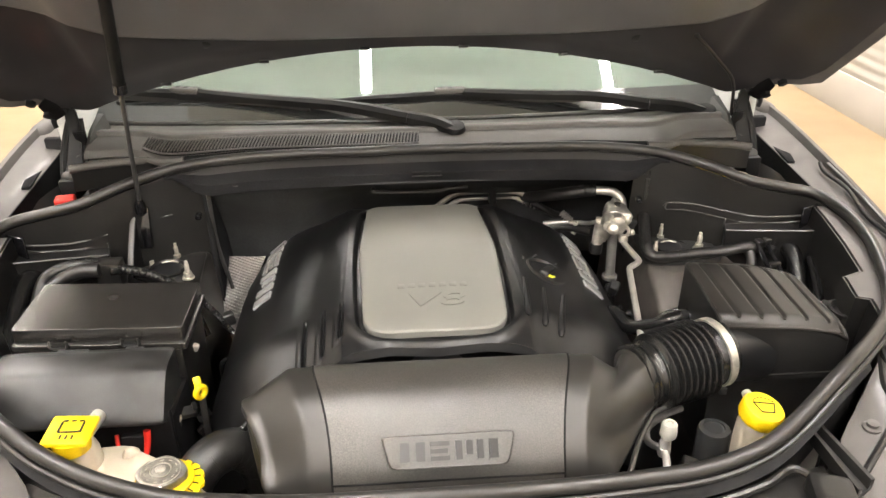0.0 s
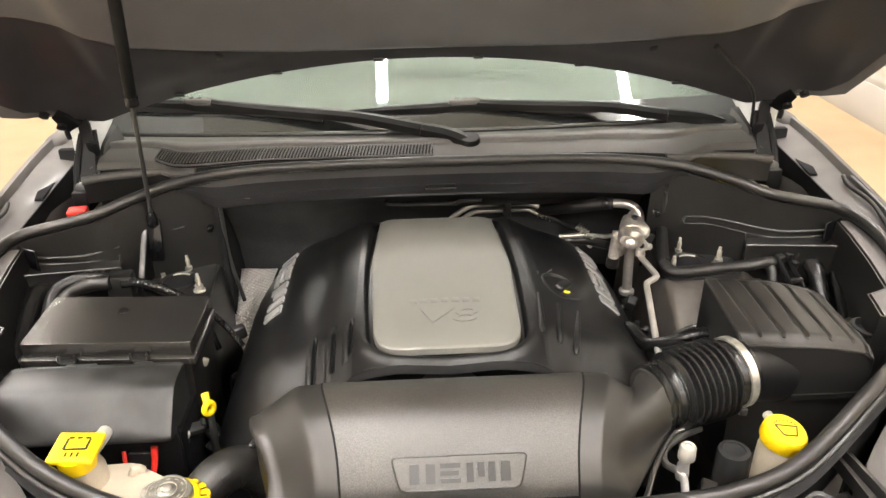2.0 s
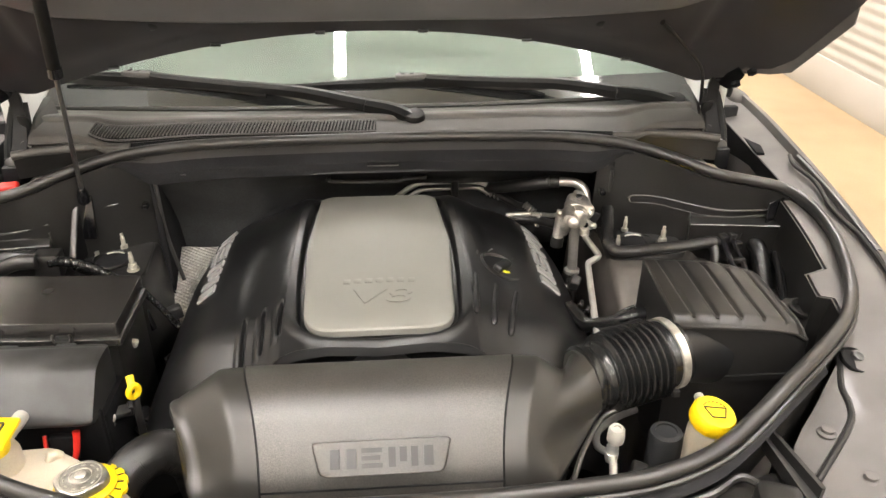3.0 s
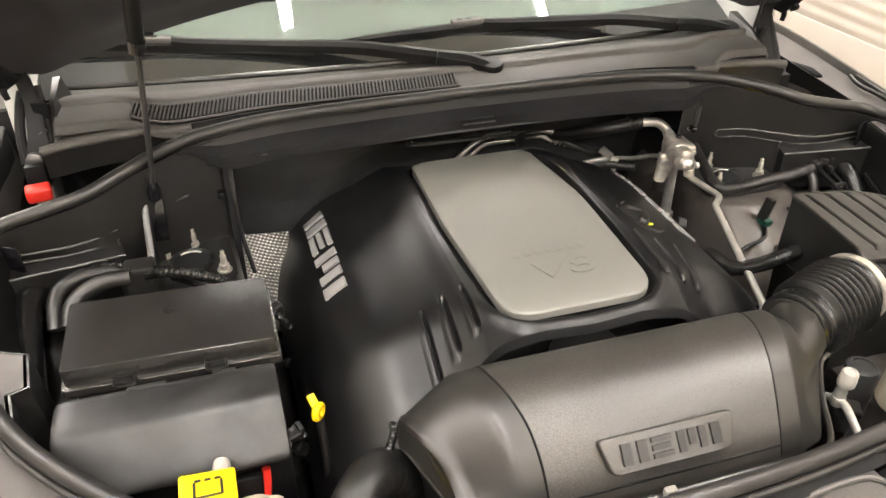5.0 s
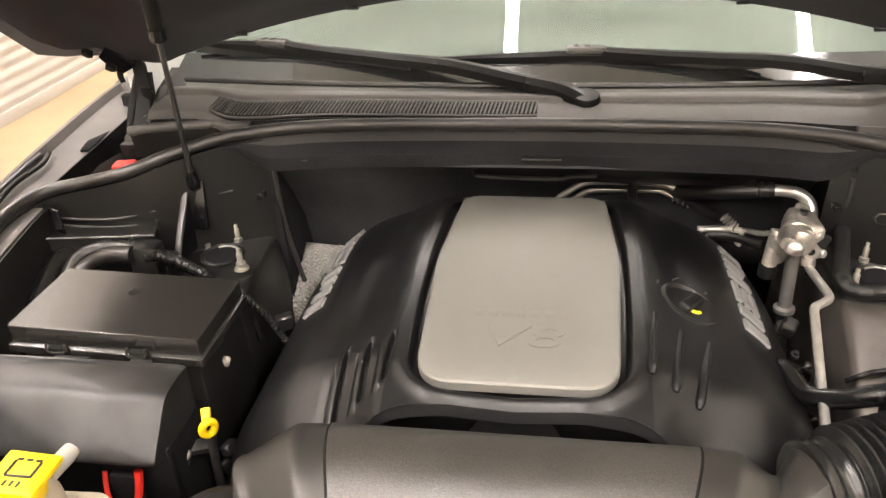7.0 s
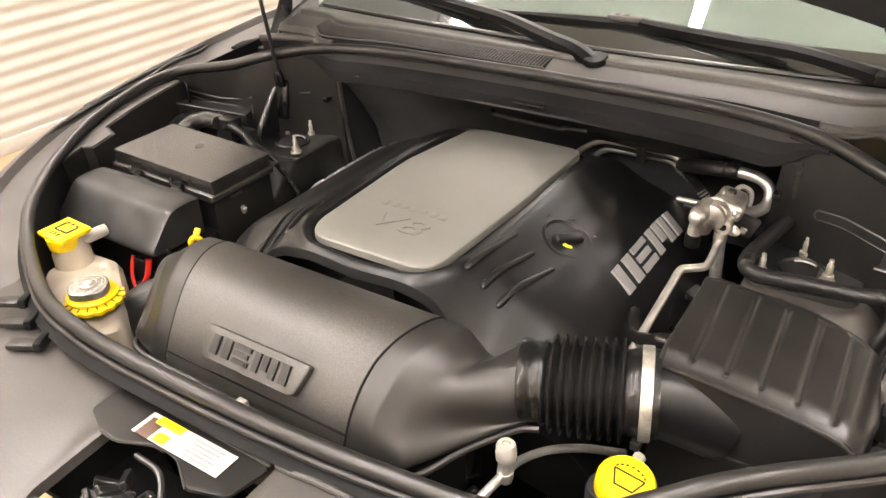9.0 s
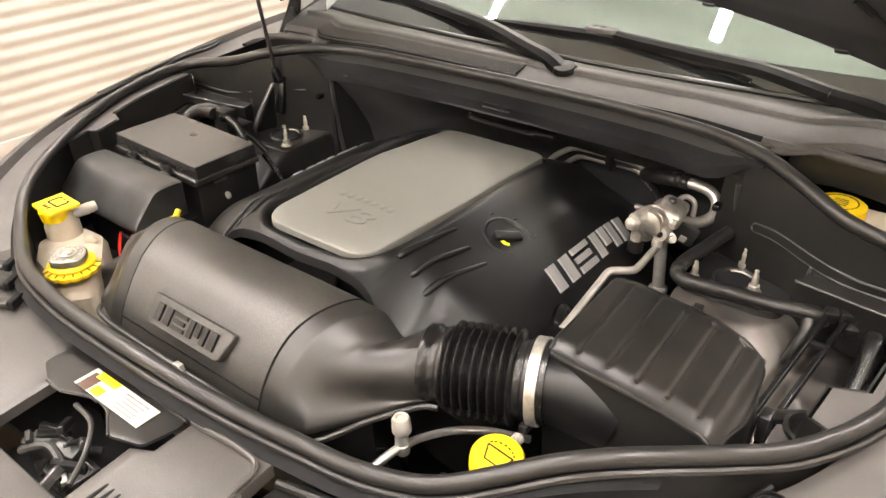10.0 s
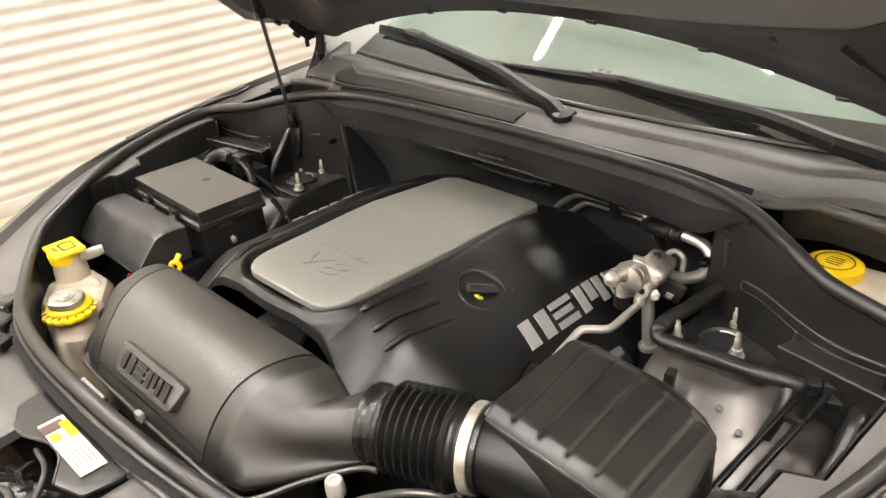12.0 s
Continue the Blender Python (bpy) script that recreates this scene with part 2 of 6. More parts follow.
def tube(pts, r, n=12, per=6, smooth=True, caps=True, bm=None, loop=False, flat=1.0):
    """A round bar along a path; r a number or a function of 0..1."""
    path = spline(pts, per) if smooth else [Vector(q) for q in pts]
    rings, up = [], None
    for i, q in enumerate(path):
        a, b = path[max(0, i - 1)], path[min(len(path) - 1, i + 1)]
        d = (b - a).normalized()
        if up is None:
            up = Vector((0, 0, 1)) if abs(d.z) < 0.9 else Vector((0, 1, 0))
        up = (up - d * up.dot(d)).normalized()
        side = d.cross(up)
        rr = r(i / (len(path) - 1)) if callable(r) else r
        rings.append([q + (side * math.cos(2 * math.pi * k / n) + up * math.sin(2 * math.pi * k / n) * flat) * rr for k in range(n)])
    return loft(rings, caps=caps, bm=bm)


def strip(pts, w, h, per=6, bm=None):
    """A flat bar with chamfered edges along a path; w and h numbers or functions of 0..1."""
    path, rings = spline(pts, per), []
    for i, q in enumerate(path):
        d = (path[min(len(path) - 1, i + 1)] - path[max(0, i - 1)]).normalized()
        side = d.cross(Vector((0, 0, 1))).normalized()
        up = side.cross(d)
        t = i / (len(path) - 1)
        a, b = (w(t) if callable(w) else w), (h(t) if callable(h) else h)
        rings.append([q + side * (x * a) + up * (z * b) for x, z in ((-1, -1), (1, -1), (1, 0.3), (0.40, 1), (-0.40, 1), (-1, 0.3))])
    return loft(rings, bm=bm)


def braided(pts, r, pitch=0.9, strands=6, n=30, per=44, depth=0.07, flat=1.0):
    """A sleeve woven of crossing strands round a path."""
    path, rings, up = spline(pts, per), [], Vector((0, 0, 1))
    for i, q in enumerate(path):
        d = (path[min(len(path) - 1, i + 1)] - path[max(0, i - 1)]).normalized()
        up = (up - d * up.dot(d)).normalized()
        side = d.cross(up)
        ring = []
        for k in range(n):
            a = 2 * math.pi * k / n
            rr = r * (1 + depth * math.sin(strands * a + i * pitch) * math.sin(strands * a - i * pitch))
            ring.append(q + side * math.cos(a) * rr + up * math.sin(a) * rr * flat)
        rings.append(ring)
    return loft(rings)


def revolve(profile, c=(0, 0, 0), axis=(0, 0, 1), n=28, bm=None):
    """(radius, height) rings about an axis through c."""
    m = Matrix.Translation(c) @ Vector((0, 0, 1)).rotation_difference(Vector(axis)).to_matrix().to_4x4()
    return loft([[m @ Vector((max(r, 1e-4) * math.cos(2 * math.pi * k / n), max(r, 1e-4) * math.sin(2 * math.pi * k / n), h)) for k in range(n)]
                 for r, h in profile], bm=bm)


def rounded(corners, radii, n=6):
    """A 2D outline with rounded corners, counter-clockwise."""
    out, k = [], len(corners)
    if not hasattr(radii, "__len__"):
        radii = [radii] * k
    for i in range(k):
        p, a, b = Vector(corners[i]), Vector(corners[i - 1]), Vector(corners[(i + 1) % k])
        u, v = (a - p).normalized(), (b - p).normalized()
        ang = u.angle(v)
        t = min(radii[i] / math.tan(ang / 2), (a - p).length * 0.49, (b - p).length * 0.49)
        s, e = p + u * t, p + v * t
        for j in range(n + 1):
            f = j / n
            out.append((s * (1 - f) ** 2 + p * 2 * f * (1 - f) + e * f * f))
    return out


def pad(outline, top, depth, lip=0.004, rings=6, bm=None, m=None):
    """A plate with a rounded lip whose upper face follows top(x, y), depth thick at its edge."""
    c = sum(outline, Vector((0, 0))) / len(outline)
    size = min((q - c).length for q in outline)
    loops = []
    for s, dz in ((1.0, -depth), (1.0, -lip), (1 - 0.3 * lip / size, -lip * 0.35), (1 - lip / size, 0.0)):
        loops.append([((q - c) * s + c, dz) for q in outline])
    for i in range(1, rings):
        s = (1 - lip / size) * (1 - i / rings)
        loops.append([((q - c) * s + c, 0.0) for q in outline])
    bm = bm or bmesh.new()
    rows = [[bm.verts.new((q.x, q.y, top(q.x, q.y) + dz)) for q, dz in l] for l in loops]
    n = len(outline)
    for a, b in zip(rows, rows[1:]):
        for i in range(n):
            bm.faces.new((a[i], a[(i + 1) % n], b[(i + 1) % n], b[i]))
    hub = bm.verts.new((c.x, c.y, top(c.x, c.y)))
    for i in range(n):
        bm.faces.new((rows[-1][i], rows[-1][(i + 1) % n], hub))
    bm.faces.new(rows[0][::-1])
    if m is not None:
        bmesh.ops.transform(bm, matrix=m, verts=bm.verts)
    return bm


def sheet(fn, us, vs, thick=0.0, bm=None):
    """A grid of points fn(u, v), given thickness away from its normals."""
    own = bmesh.new()
    rows = [[own.verts.new(fn(u, v)) for u in us] for v in vs]
    for a, b in zip(rows, rows[1:]):
        for i in range(len(us) - 1):
            own.faces.new((a[i], a[i + 1], b[i + 1], b[i]))
    if thick:
        bmesh.ops.recalc_face_normals(own, faces=own.faces)
        bmesh.ops.solidify(own, geom=own.faces[:], thickness=thick)
    return merge(bm, own)


def steps(a, b, n):
    return [a + (b - a) * i / n for i in range(n + 1)]


def smooth_curve(table):
    """A smooth function through (x, y) pairs."""
    return curve_of([(q.x, q.y) for q in spline([(a, b, 0) for a, b in table], 8)])


def curve_of(table):
    """A piecewise linear function from (x, y) pairs."""
    xs, ys = [q[0] for q in table], [q[1] for q in table]
    return lambda x: float(np.interp(x, xs, ys))


def ease(a, b, x):
    t = min(1.0, max(0.0, (x - a) / (b - a)))
    return t * t * (3 - 2 * t)


def letters(text, size, depth, m, shear=0.0):
    cu = bpy.data.curves.new("text", "FONT")
    cu.body, cu.size, cu.extrude, cu.shear = text, size, depth, shear
    cu.align_x, cu.align_y = "CENTER", "CENTER"
    ob = bpy.data.objects.new("text", cu)
    scene.collection.objects.link(ob)
    me = bpy.data.meshes.new_from_object(ob.evaluated_get(bpy.context.evaluated_depsgraph_get()))
    bpy.data.objects.remove(ob)
    bm = bmesh.new()
    bm.from_mesh(me)
    bpy.data.meshes.remove(me)
    bmesh.ops.transform(bm, matrix=m, verts=bm.verts)
    return bm


# ---- the room ----
ROOM_L, ROOM_R, ROOM_F, ROOM_B, ROOM_H = -3.45, 3.2, -4.5, 9.5, 4.3
CX, CY = (ROOM_L + ROOM_R) / 2, (ROOM_F + ROOM_B) / 2
single("floor", box((ROOM_R - ROOM_L + 0.4, ROOM_B - ROOM_F + 0.4, 0.2), (CX, CY, -0.1), 0), M_FLOOR, "tan epoxy-coated concrete garage floor", "floor", kind="structure")
single("ceiling", box((ROOM_R - ROOM_L + 0.4, ROOM_B - ROOM_F + 0.4, 0.2), (CX, CY, ROOM_H + 0.1), 0), M_CEIL, "white painted ceiling", "ceiling", kind="structure")
single("wall_right", box((0.2, ROOM_B - ROOM_F, ROOM_H), (ROOM_R + 0.1, CY, ROOM_H / 2), 0), M_WALL, "cream painted wall", "wall", kind="structure")
single("wall_front", box((ROOM_R - ROOM_L + 0.4, 0.2, ROOM_H), (CX, ROOM_F - 0.1, ROOM_H / 2), 0), M_WALL, "cream painted wall", "wall", kind="structure")
single("wall_back", box((ROOM_R - ROOM_L + 0.4, 0.2, ROOM_H), (CX, ROOM_B + 0.1, ROOM_H / 2), 0), M_WALL, "cream painted wall", "wall", kind="structure")
single("wall_left", box((0.2, ROOM_B - ROOM_F, ROOM_H), (ROOM_L - 0.16, CY, ROOM_H / 2), 0), M_WALL, "cream wall behind the slatted roll-up door", "wall", kind="structure")
roller = thing("door_1", (ROOM_L, 3.0, 0), "cream slatted roll-up garage door, closed", "roll-up door", kind="structure")
PITCH = 0.0770
SKIRT = 0.27
slat_ring = [(0.0035 * (1 - math.cos(2 * math.pi * k / 12)), PITCH * k / 12) for k in range(13)] + [(-0.01, PITCH), (-0.01, 0.0)]
slat_mesh = finish("slat", loft([[(x, y, z) for x, z in slat_ring] for y in (-4.0, 9.0)]), M_SLAT, 60)
for i in range(44):
    s = part("slat", slat_mesh, M_SLAT, roller)
    s.location = (ROOM_L - 0.03, 0, 0.08 + i * PITCH)
part("bottom_bar", box((0.03, 13.0, 0.08), (ROOM_L - 0.022, 2.5, 0.04), 0.004), M_SLAT, roller, "smooth cream bottom bar")
wall_panel = thing("wall_cladding", (ROOM_R, 3.0, 0), "cream ribbed wall cladding above a smooth skirt", "wall cladding", kind="structure")
rib_mesh = finish("panel", loft([[(-x, y, z) for x, z in slat_ring[::-1]] for y in (-4.0, 9.0)]), M_SLAT, 60)
for i in range(42):
    s = part("panel", rib_mesh, M_SLAT, wall_panel)
    s.location = (ROOM_R - 0.002, 0, SKIRT + i * PITCH)
part("skirt", box((0.02, 13.0, SKIRT), (ROOM_R - 0.006, 2.5, SKIRT / 2), 0.004), M_SLAT, wall_panel, "smooth cream skirt board")

# ceiling tube lamps in rows along the car
def tube_lamp(x, y, length):
    lamp = thing("ceiling_light", (x, y, ROOM_H), "long white fluorescent ceiling tube lamp, lit", "ceiling light", "ceiling tube lamps")
    part("housing", box((0.13, length, 0.07), (x, y, ROOM_H - 0.035), 0.01), M_LAMPBODY, lamp)
    part("diffuser", box((0.100, length - 0.06, 0.05), (x, y, ROOM_H - 0.09), 0.02, 3), M_LAMP, lamp, "glowing white diffuser")


for lx in (-2.68, -0.34, 2.02):
    for ly, ll in ((3.80, 2.4), (0.35, 2.4), (-2.9, 2.4), (7.2, 2.4)):
        tube_lamp(lx, ly, ll)

# ---- the car's body ----
car = thing("car_body", (0, 1.6, 0), "dark grey metallic car body with its engine bay open", "car")
REAR = [(0.836, 1.430, 1.092), (0.812, 1.508, 1.100), (0.74, 1.527, 1.112), (0.67, 1.535, 1.127), (0.61, 1.562, 1.145), (0.53, 1.612, 1.158), (0.44, 1.648, 1.162), (0.30, 1.665, 1.165), (0, 1.675, 1.165)]
SEAL_R = [(0, 0.815, 1.018), (0.10, 0.822, 1.012), (0.18, 0.832, 1.005), (0.26, 0.845, 0.998), (0.34, 0.858, 0.994), (0.41, 0.873, 1.002), (0.46, 0.889, 1.018), (0.51, 0.915, 1.042), (0.557, 0.946, 1.062), (0.602, 0.980, 1.070),
          (0.648, 1.020, 1.068), (0.692, 1.063, 1.062), (0.74, 1.115, 1.056), (0.785, 1.185, 1.058), (0.812, 1.255, 1.067), (0.832, 1.34, 1.082)] + REAR
SEAL_L = [(0, 0.815, 1.018), (0.10, 0.812, 1.021), (0.20, 0.814, 1.021), (0.29, 0.824, 1.020), (0.37, 0.843, 1.016), (0.465, 0.883, 1.013), (0.55, 0.928, 1.022), (0.617, 0.977, 1.034), (0.69, 1.047, 1.038), (0.745, 1.117, 1.044),
          (0.79, 1.20, 1.058), (0.82, 1.29, 1.073)] + REAR


def mirror_pts(pts, s):
    return [(q[0] * s, q[1], q[2]) for q in pts]


# fenders: a ledge beside the seal, the crowned edge and the outer side
FEND = [(0.60, 0.66, 0.93), (0.72, 0.84, 0.98), (0.80, 0.97, 1.005), (0.865, 1.10, 1.030), (0.90, 1.25, 1.058), (0.915, 1.40, 1.080), (0.925, 1.55, 1.098), (0.935, 1.72, 1.113), (0.95, 1.95, 1.125), (0.96, 2.3, 1.13)]
LEDGE = [(0.53, 0.72, 0.930), (0.57, 0.905, 0.952), (0.66, 1.012, 0.982), (0.75, 1.115, 1.010), (0.808, 1.235, 1.040), (0.838, 1.36, 1.058), (0.850, 1.50, 1.072), (0.84, 1.66, 1.085), (0.85, 1.90, 1.10), (0.86, 2.3, 1.11)]
for s in (-1, 1):
    F = [Vector(q) for q in spline(mirror_pts(FEND, s), 4)]
    G = [Vector(q) for q in spline(mirror_pts(LEDGE, s), 4)]
    rings = []
    for f, g in zip(F, G):
        o = Vector((s, -0.15, 0)).normalized()
        rings.append([g + Vector((-s * 0.012, 0, -0.10)), g, g.lerp(f, 0.55) + Vector((0, 0, -0.004)), g.lerp(f, 0.80) + Vector((0, 0, -0.010)), g.lerp(f, 0.87) + Vector((0, 0, 0.004)), f + Vector((-s * 0.008, 0, 0.001)), f + o * 0.006 + Vector((0, 0, -0.005)),
                      f + o * 0.024 + Vector((0, 0, -0.035)), f + o * 0.045 + Vector((0, 0, -0.12)), f + o * 0.05 + Vector((0, 0, -0.32)), f + o * 0.03 + Vector((0, 0, -0.62))])
    part("fender", sheet(lambda u, v: rings[int(v)][int(u)], range(11), range(len(rings)), 0.0), M_PAINT, car, "dark grey metallic painted fender", 28)

# inner fenders with the strut towers
def apron_z(x, y):
    d = math.hypot((x - 0.545), (y - 1.545) * 0.95)
    z = 0.845 + 0.118 * min(1.0, max(0.0, 1 - (d - 0.104) / 0.15))
    z = max(z, 0.845 + 0.075 * ease(1.36, 1.44, y) * ease(0.42, 0.5, x))
    z += 0.004 * math.sin(38 * x + 11 * y) * ease(0.2, 0.3, d)
    return z - 0.25 * (1 - ease(0.440, 0.464, x))


for s in (-1, 1):
    bm = sheet(lambda x, y: Vector((x * s, y, apron_z(x, y))), steps(0.36, 0.84, 90), steps(0.95, 1.80, 120), 0.003)
    part("inner_fender", bm, M_BAYPAINT if s > 0 else M_BLACK, car, "dusty grey painted inner fender with strut tower" if s > 0 else "black inner fender with strut tower", 50)

# the vertical flank of the bay below the seal
for s in (-1, 1):
    top = [Vector(q) for q in spline(mirror_pts((SEAL_R[9:-3] if s > 0 else SEAL_L[6:-3]), s), 4)]
    top += [Vector((s * 0.50, 1.625, 1.159)), Vector((s * 0.468, 1.637, 1.160))]
    bm = sheet(lambda u, v: top[int(v)] + Vector((0, 0, -0.012 - 0.23 * u)) + Vector((-s * 0.012 * u, -0.006 * u, 0)), [0, 0.25, 0.5, 1.0], range(len(top)), 0.004)
    part("bay_flank", bm, M_BLACK, car, "black plastic flank panel below the seal")
    rx, ry = [q[0] for q in REAR[::-1]], [q[1] for q in REAR[::-1]]
    for zs in ((1.050, 1.058, 1.054, 1.046, 1.048, 1.056), (1.034, 1.042, 1.037, 1.030, 1.034, 1.044)):
        line = [(x, float(np.interp(x, rx, ry)) - 0.009, z) for x, z in zip((0.535, 0.58, 0.64, 0.70, 0.76, 0.808), zs)][0 if s > 0 else 2:]
        part("pressed_rib", tube(mirror_pts(line, s), 0.0022, 6, 6), M_PRESS, car)
    if s > 0:
        part("rib_end", tube(mirror_pts([(0.535, 1.600, 1.050), (0.530, 1.601, 1.042), (0.535, 1.600, 1.034)], s), 0.0022, 6, 4), M_PRESS, car)
    part("pressed_rib", tube(mirror_pts([(0.642, 1.537, 1.036), (0.640, 1.535, 1.018)], s), 0.0022, 6, 2), M_PRESS, car)
    if s < 0:
        for z in (1.062, 1.030):
            part("pressed_rib", tube([(-0.585, 1.578, z - 0.004), (-0.555, 1.590, z), (-0.525, 1.606, z + 0.001)], 0.0022, 6, 4), M_PRESS, car)
    part("flank_shelf", loft([[(s * x, y, z) for x, y, z in ((0.632, 1.506, 1.024), (0.642, 1.535, 1.026), (0.642, 1.535, 0.95), (0.632, 1.506, 0.95))], [(s * x, y, z) for x, y, z in ((0.795, 1.455, 1.040), (0.80, 1.49, 1.042), (0.80, 1.49, 0.95), (0.795, 1.455, 0.95))]]), M_BLACK, car, "black shelf below the flank")
    part("shelf_edge", tube(mirror_pts([(0.632, 1.505, 1.025), (0.795, 1.454, 1.041)], s), 0.0025, 6, 6), M_PRESS, car)

# painted ledge just inside the seal, with a stepped inner edge and a dark wall below
LEDGE_IN = curve_of([(1.13, 0.751), (1.188, 0.762), (1.193, 0.740), (1.25, 0.746), (1.262, 0.785), (1.368, 0.796), (1.485, 0.806)])
LEDGE_OUT = curve_of([(1.13, 0.753), (1.185, 0.787), (1.255, 0.813), (1.34, 0.833), (1.43, 0.836), (1.485, 0.822)])
LEDGE_Z = curve_of([(1.13, 1.038), (1.2, 1.045), (1.26, 1.054), (1.34, 1.068), (1.43, 1.078), (1.485, 1.082)])
rows_y = steps(1.13, 1.186, 6) + steps(1.194, 1.249, 6) + steps(1.263, 1.485, 14)
for s in (-1, 1):
    part("inner_ledge", sheet(lambda u, y: Vector((s * (LEDGE_IN(y) + (LEDGE_OUT(y) - LEDGE_IN(y)) * u), y, LEDGE_Z(y))), [0, 0.5, 1.0], rows_y, 0.003), M_PAINT, car, "painted ledge inside the seal", 30)
    part("ledge_wall", sheet(lambda u, y: Vector((s * (LEDGE_IN(y) - 0.004 - 0.012 * u), y, LEDGE_Z(y) - 0.001 - 0.14 * u)), [0, 0.1, 0.5, 1.0], rows_y, 0.003), M_BLACK, car, "black wall below the ledge", 30)
    part("ledge_flange", box((0.05, 0.005, 0.075), (s * 0.795, 1.488, 1.045), 0.002, rot=Euler((0, 0, s * 0.5)).to_matrix()), M_BLKPAINT, car)
part("cable_ring", revolve([(0.026, 0.0), (0.027, 0.006), (0.022, 0.008), (0.016, 0.002), (0.016, -0.01)], (0.735, 1.222, 0.998), (0.1, -0.1, 1), 24), M_BLACK, car, "round black clamp ring")
part("ring_arm", box((0.05, 0.02, 0.01), (0.712, 1.245, 0.992), 0.003, rot=Euler((0, 0, 0.6)).to_matrix()), M_BLACK, car)
part("panel_hole", revolve([(0.026, -0.006), (0.0265, 0.001), (0.024, 0.002), (0.0225, -0.002), (0.0, -0.002)], (0.745, 1.070, 1.003), (0.25, -0.25, 1), 28), M_DARK, car, "round opening in the painted panel")
part("hole_plug", revolve([(0.011, -0.002), (0.010, 0.004), (0.007, 0.006), (0.0, 0.006)], (0.750, 1.077, 1.003), (0.25, -0.25, 1), 8), M_STEEL, car)

front_line = [Vector(q) for q in spline(mirror_pts(SEAL_L[:8], -1)[::-1] + SEAL_R[1:11], 4)]
bm = sheet(lambda u, v: front_line[int(v)] + Vector((0, 0.004 * u, -0.010 - 0.11 * u)), [0, 0.3, 0.6, 1.0], range(len(front_line)), 0.004)
part("radiator_support", bm, M_BLACK, car, "black support panel under the front seal")
part("support_ledge", sheet(lambda u, v: front_line[int(v)] + Vector((0, -0.022 * u - 0.004, -0.014 - 0.012 * u)), [0, 0.5, 1.0], range(len(front_line)), 0.003), M_DARK, car)
part("firewall_rail", tube([(-0.105, 1.690, 1.070), (-0.095, 1.692, 1.060), (0.04, 1.690, 1.058), (0.055, 1.688, 1.064), (0.105, 1.686, 1.067)], 0.0045, 8, 4), M_BLACK, car)
for s in (-1, 1):
    part("cheek_panel", box((0.012, 0.02, 0.012), (s * 0.47, 1.60, 1.06), 0.003), M_BLKPAINT, car)

# cowl front wall and the deep firewall recess
cowl_line = [Vector(q) for q in spline(mirror_pts(REAR[4:], -1) + mirror_pts(REAR[4:-1][::-1], 1), 5)]
def cowl_face(k, u):
    q = cowl_line[int(k)]
    f = 1 - 0.85 * ease(0.425, 0.525, abs(q.x))
    return q + Vector((0, (-0.048 * min(1, u * 1.7) + 0.004 * max(0, u - 0.6)) * f, -0.010 - 0.048 * u * (1 - 0.88 * ease(0.445, 0.53, abs(q.x)))))
# One face in two blacks: lit band under the seal, shaded wall below
part("cowl_flange", sheet(lambda u, k: cowl_face(k, u), steps(0, 0.28, 3), [k for k in range(len(cowl_line)) if abs(cowl_line[k].x) < 0.54], 0.003), M_PRESS, car, "black plastic cowl flange under the seal, coloured lighter as if lit")
part("cowl_wall", sheet(lambda u, k: cowl_face(k, u), steps(0.28, 1, 5), [k for k in range(len(cowl_line)) if abs(cowl_line[k].x) < 0.54], 0.003), M_FELT, car, "cowl wall above the firewall recess, its shade in the darker colour")
part("firewall", box((1.78, 0.02, 0.60), (0.0, 1.93, 0.83), 0.004), M_FELT, car, "dark firewall with sound insulation")
FELT = curve_of([(0, 1.624), (0.2, 1.70), (0.45, 1.78), (0.7, 1.84), (1.0, 1.87)])
FELT_Z = curve_of([(0, 1.112), (0.2, 1.077), (0.45, 1.028), (0.7, 0.955), (1.0, 0.80)])
FELT_NEAR = curve_of([(0, 1.624), (0.2, 1.652), (0.45, 1.692), (0.7, 1.738), (1.0, 1.785)])
part("firewall_pad", sheet(lambda x, v: Vector((x, FELT_NEAR(v) + (FELT(v) - FELT_NEAR(v)) * ease(-0.30, -0.12, x), FELT_Z(v) + 0.004 * math.sin(23 * x) * v)), steps(-0.485, 0.51, 30), steps(0, 1, 24), 0.004), M_PAD, car, "dark sound insulation pad on the firewall")
for x in (-0.455, 0.50):
    part("firewall_cheek", box((0.014, 0.32, 0.52), (x, 1.78, 0.86), 0.004), M_FELT, car)
    part("cheek_edge", tube([(x * 0.985, 1.618, 1.10), (x * 0.985, 1.63, 0.98), (x * 0.95, 1.64, 0.86)], 0.0045, 8), M_PRESS, car)
# Dark bars on the wall stand for shaded slots, each with a lighter edge
for x, y, z in ((-0.414, 1.616, 1.126), (0.012, 1.622, 1.131), (0.430, 1.620, 1.121)):
    part("cowl_slot", box((0.062, 0.006, 0.007), (x, y - 0.0035, z), 0.001), M_DARK, car)
    part("slot_edge", box((0.064, 0.004, 0.002), (x, y - 0.0075, z - 0.0045), 0.0006, 1), M_PRESS, car)
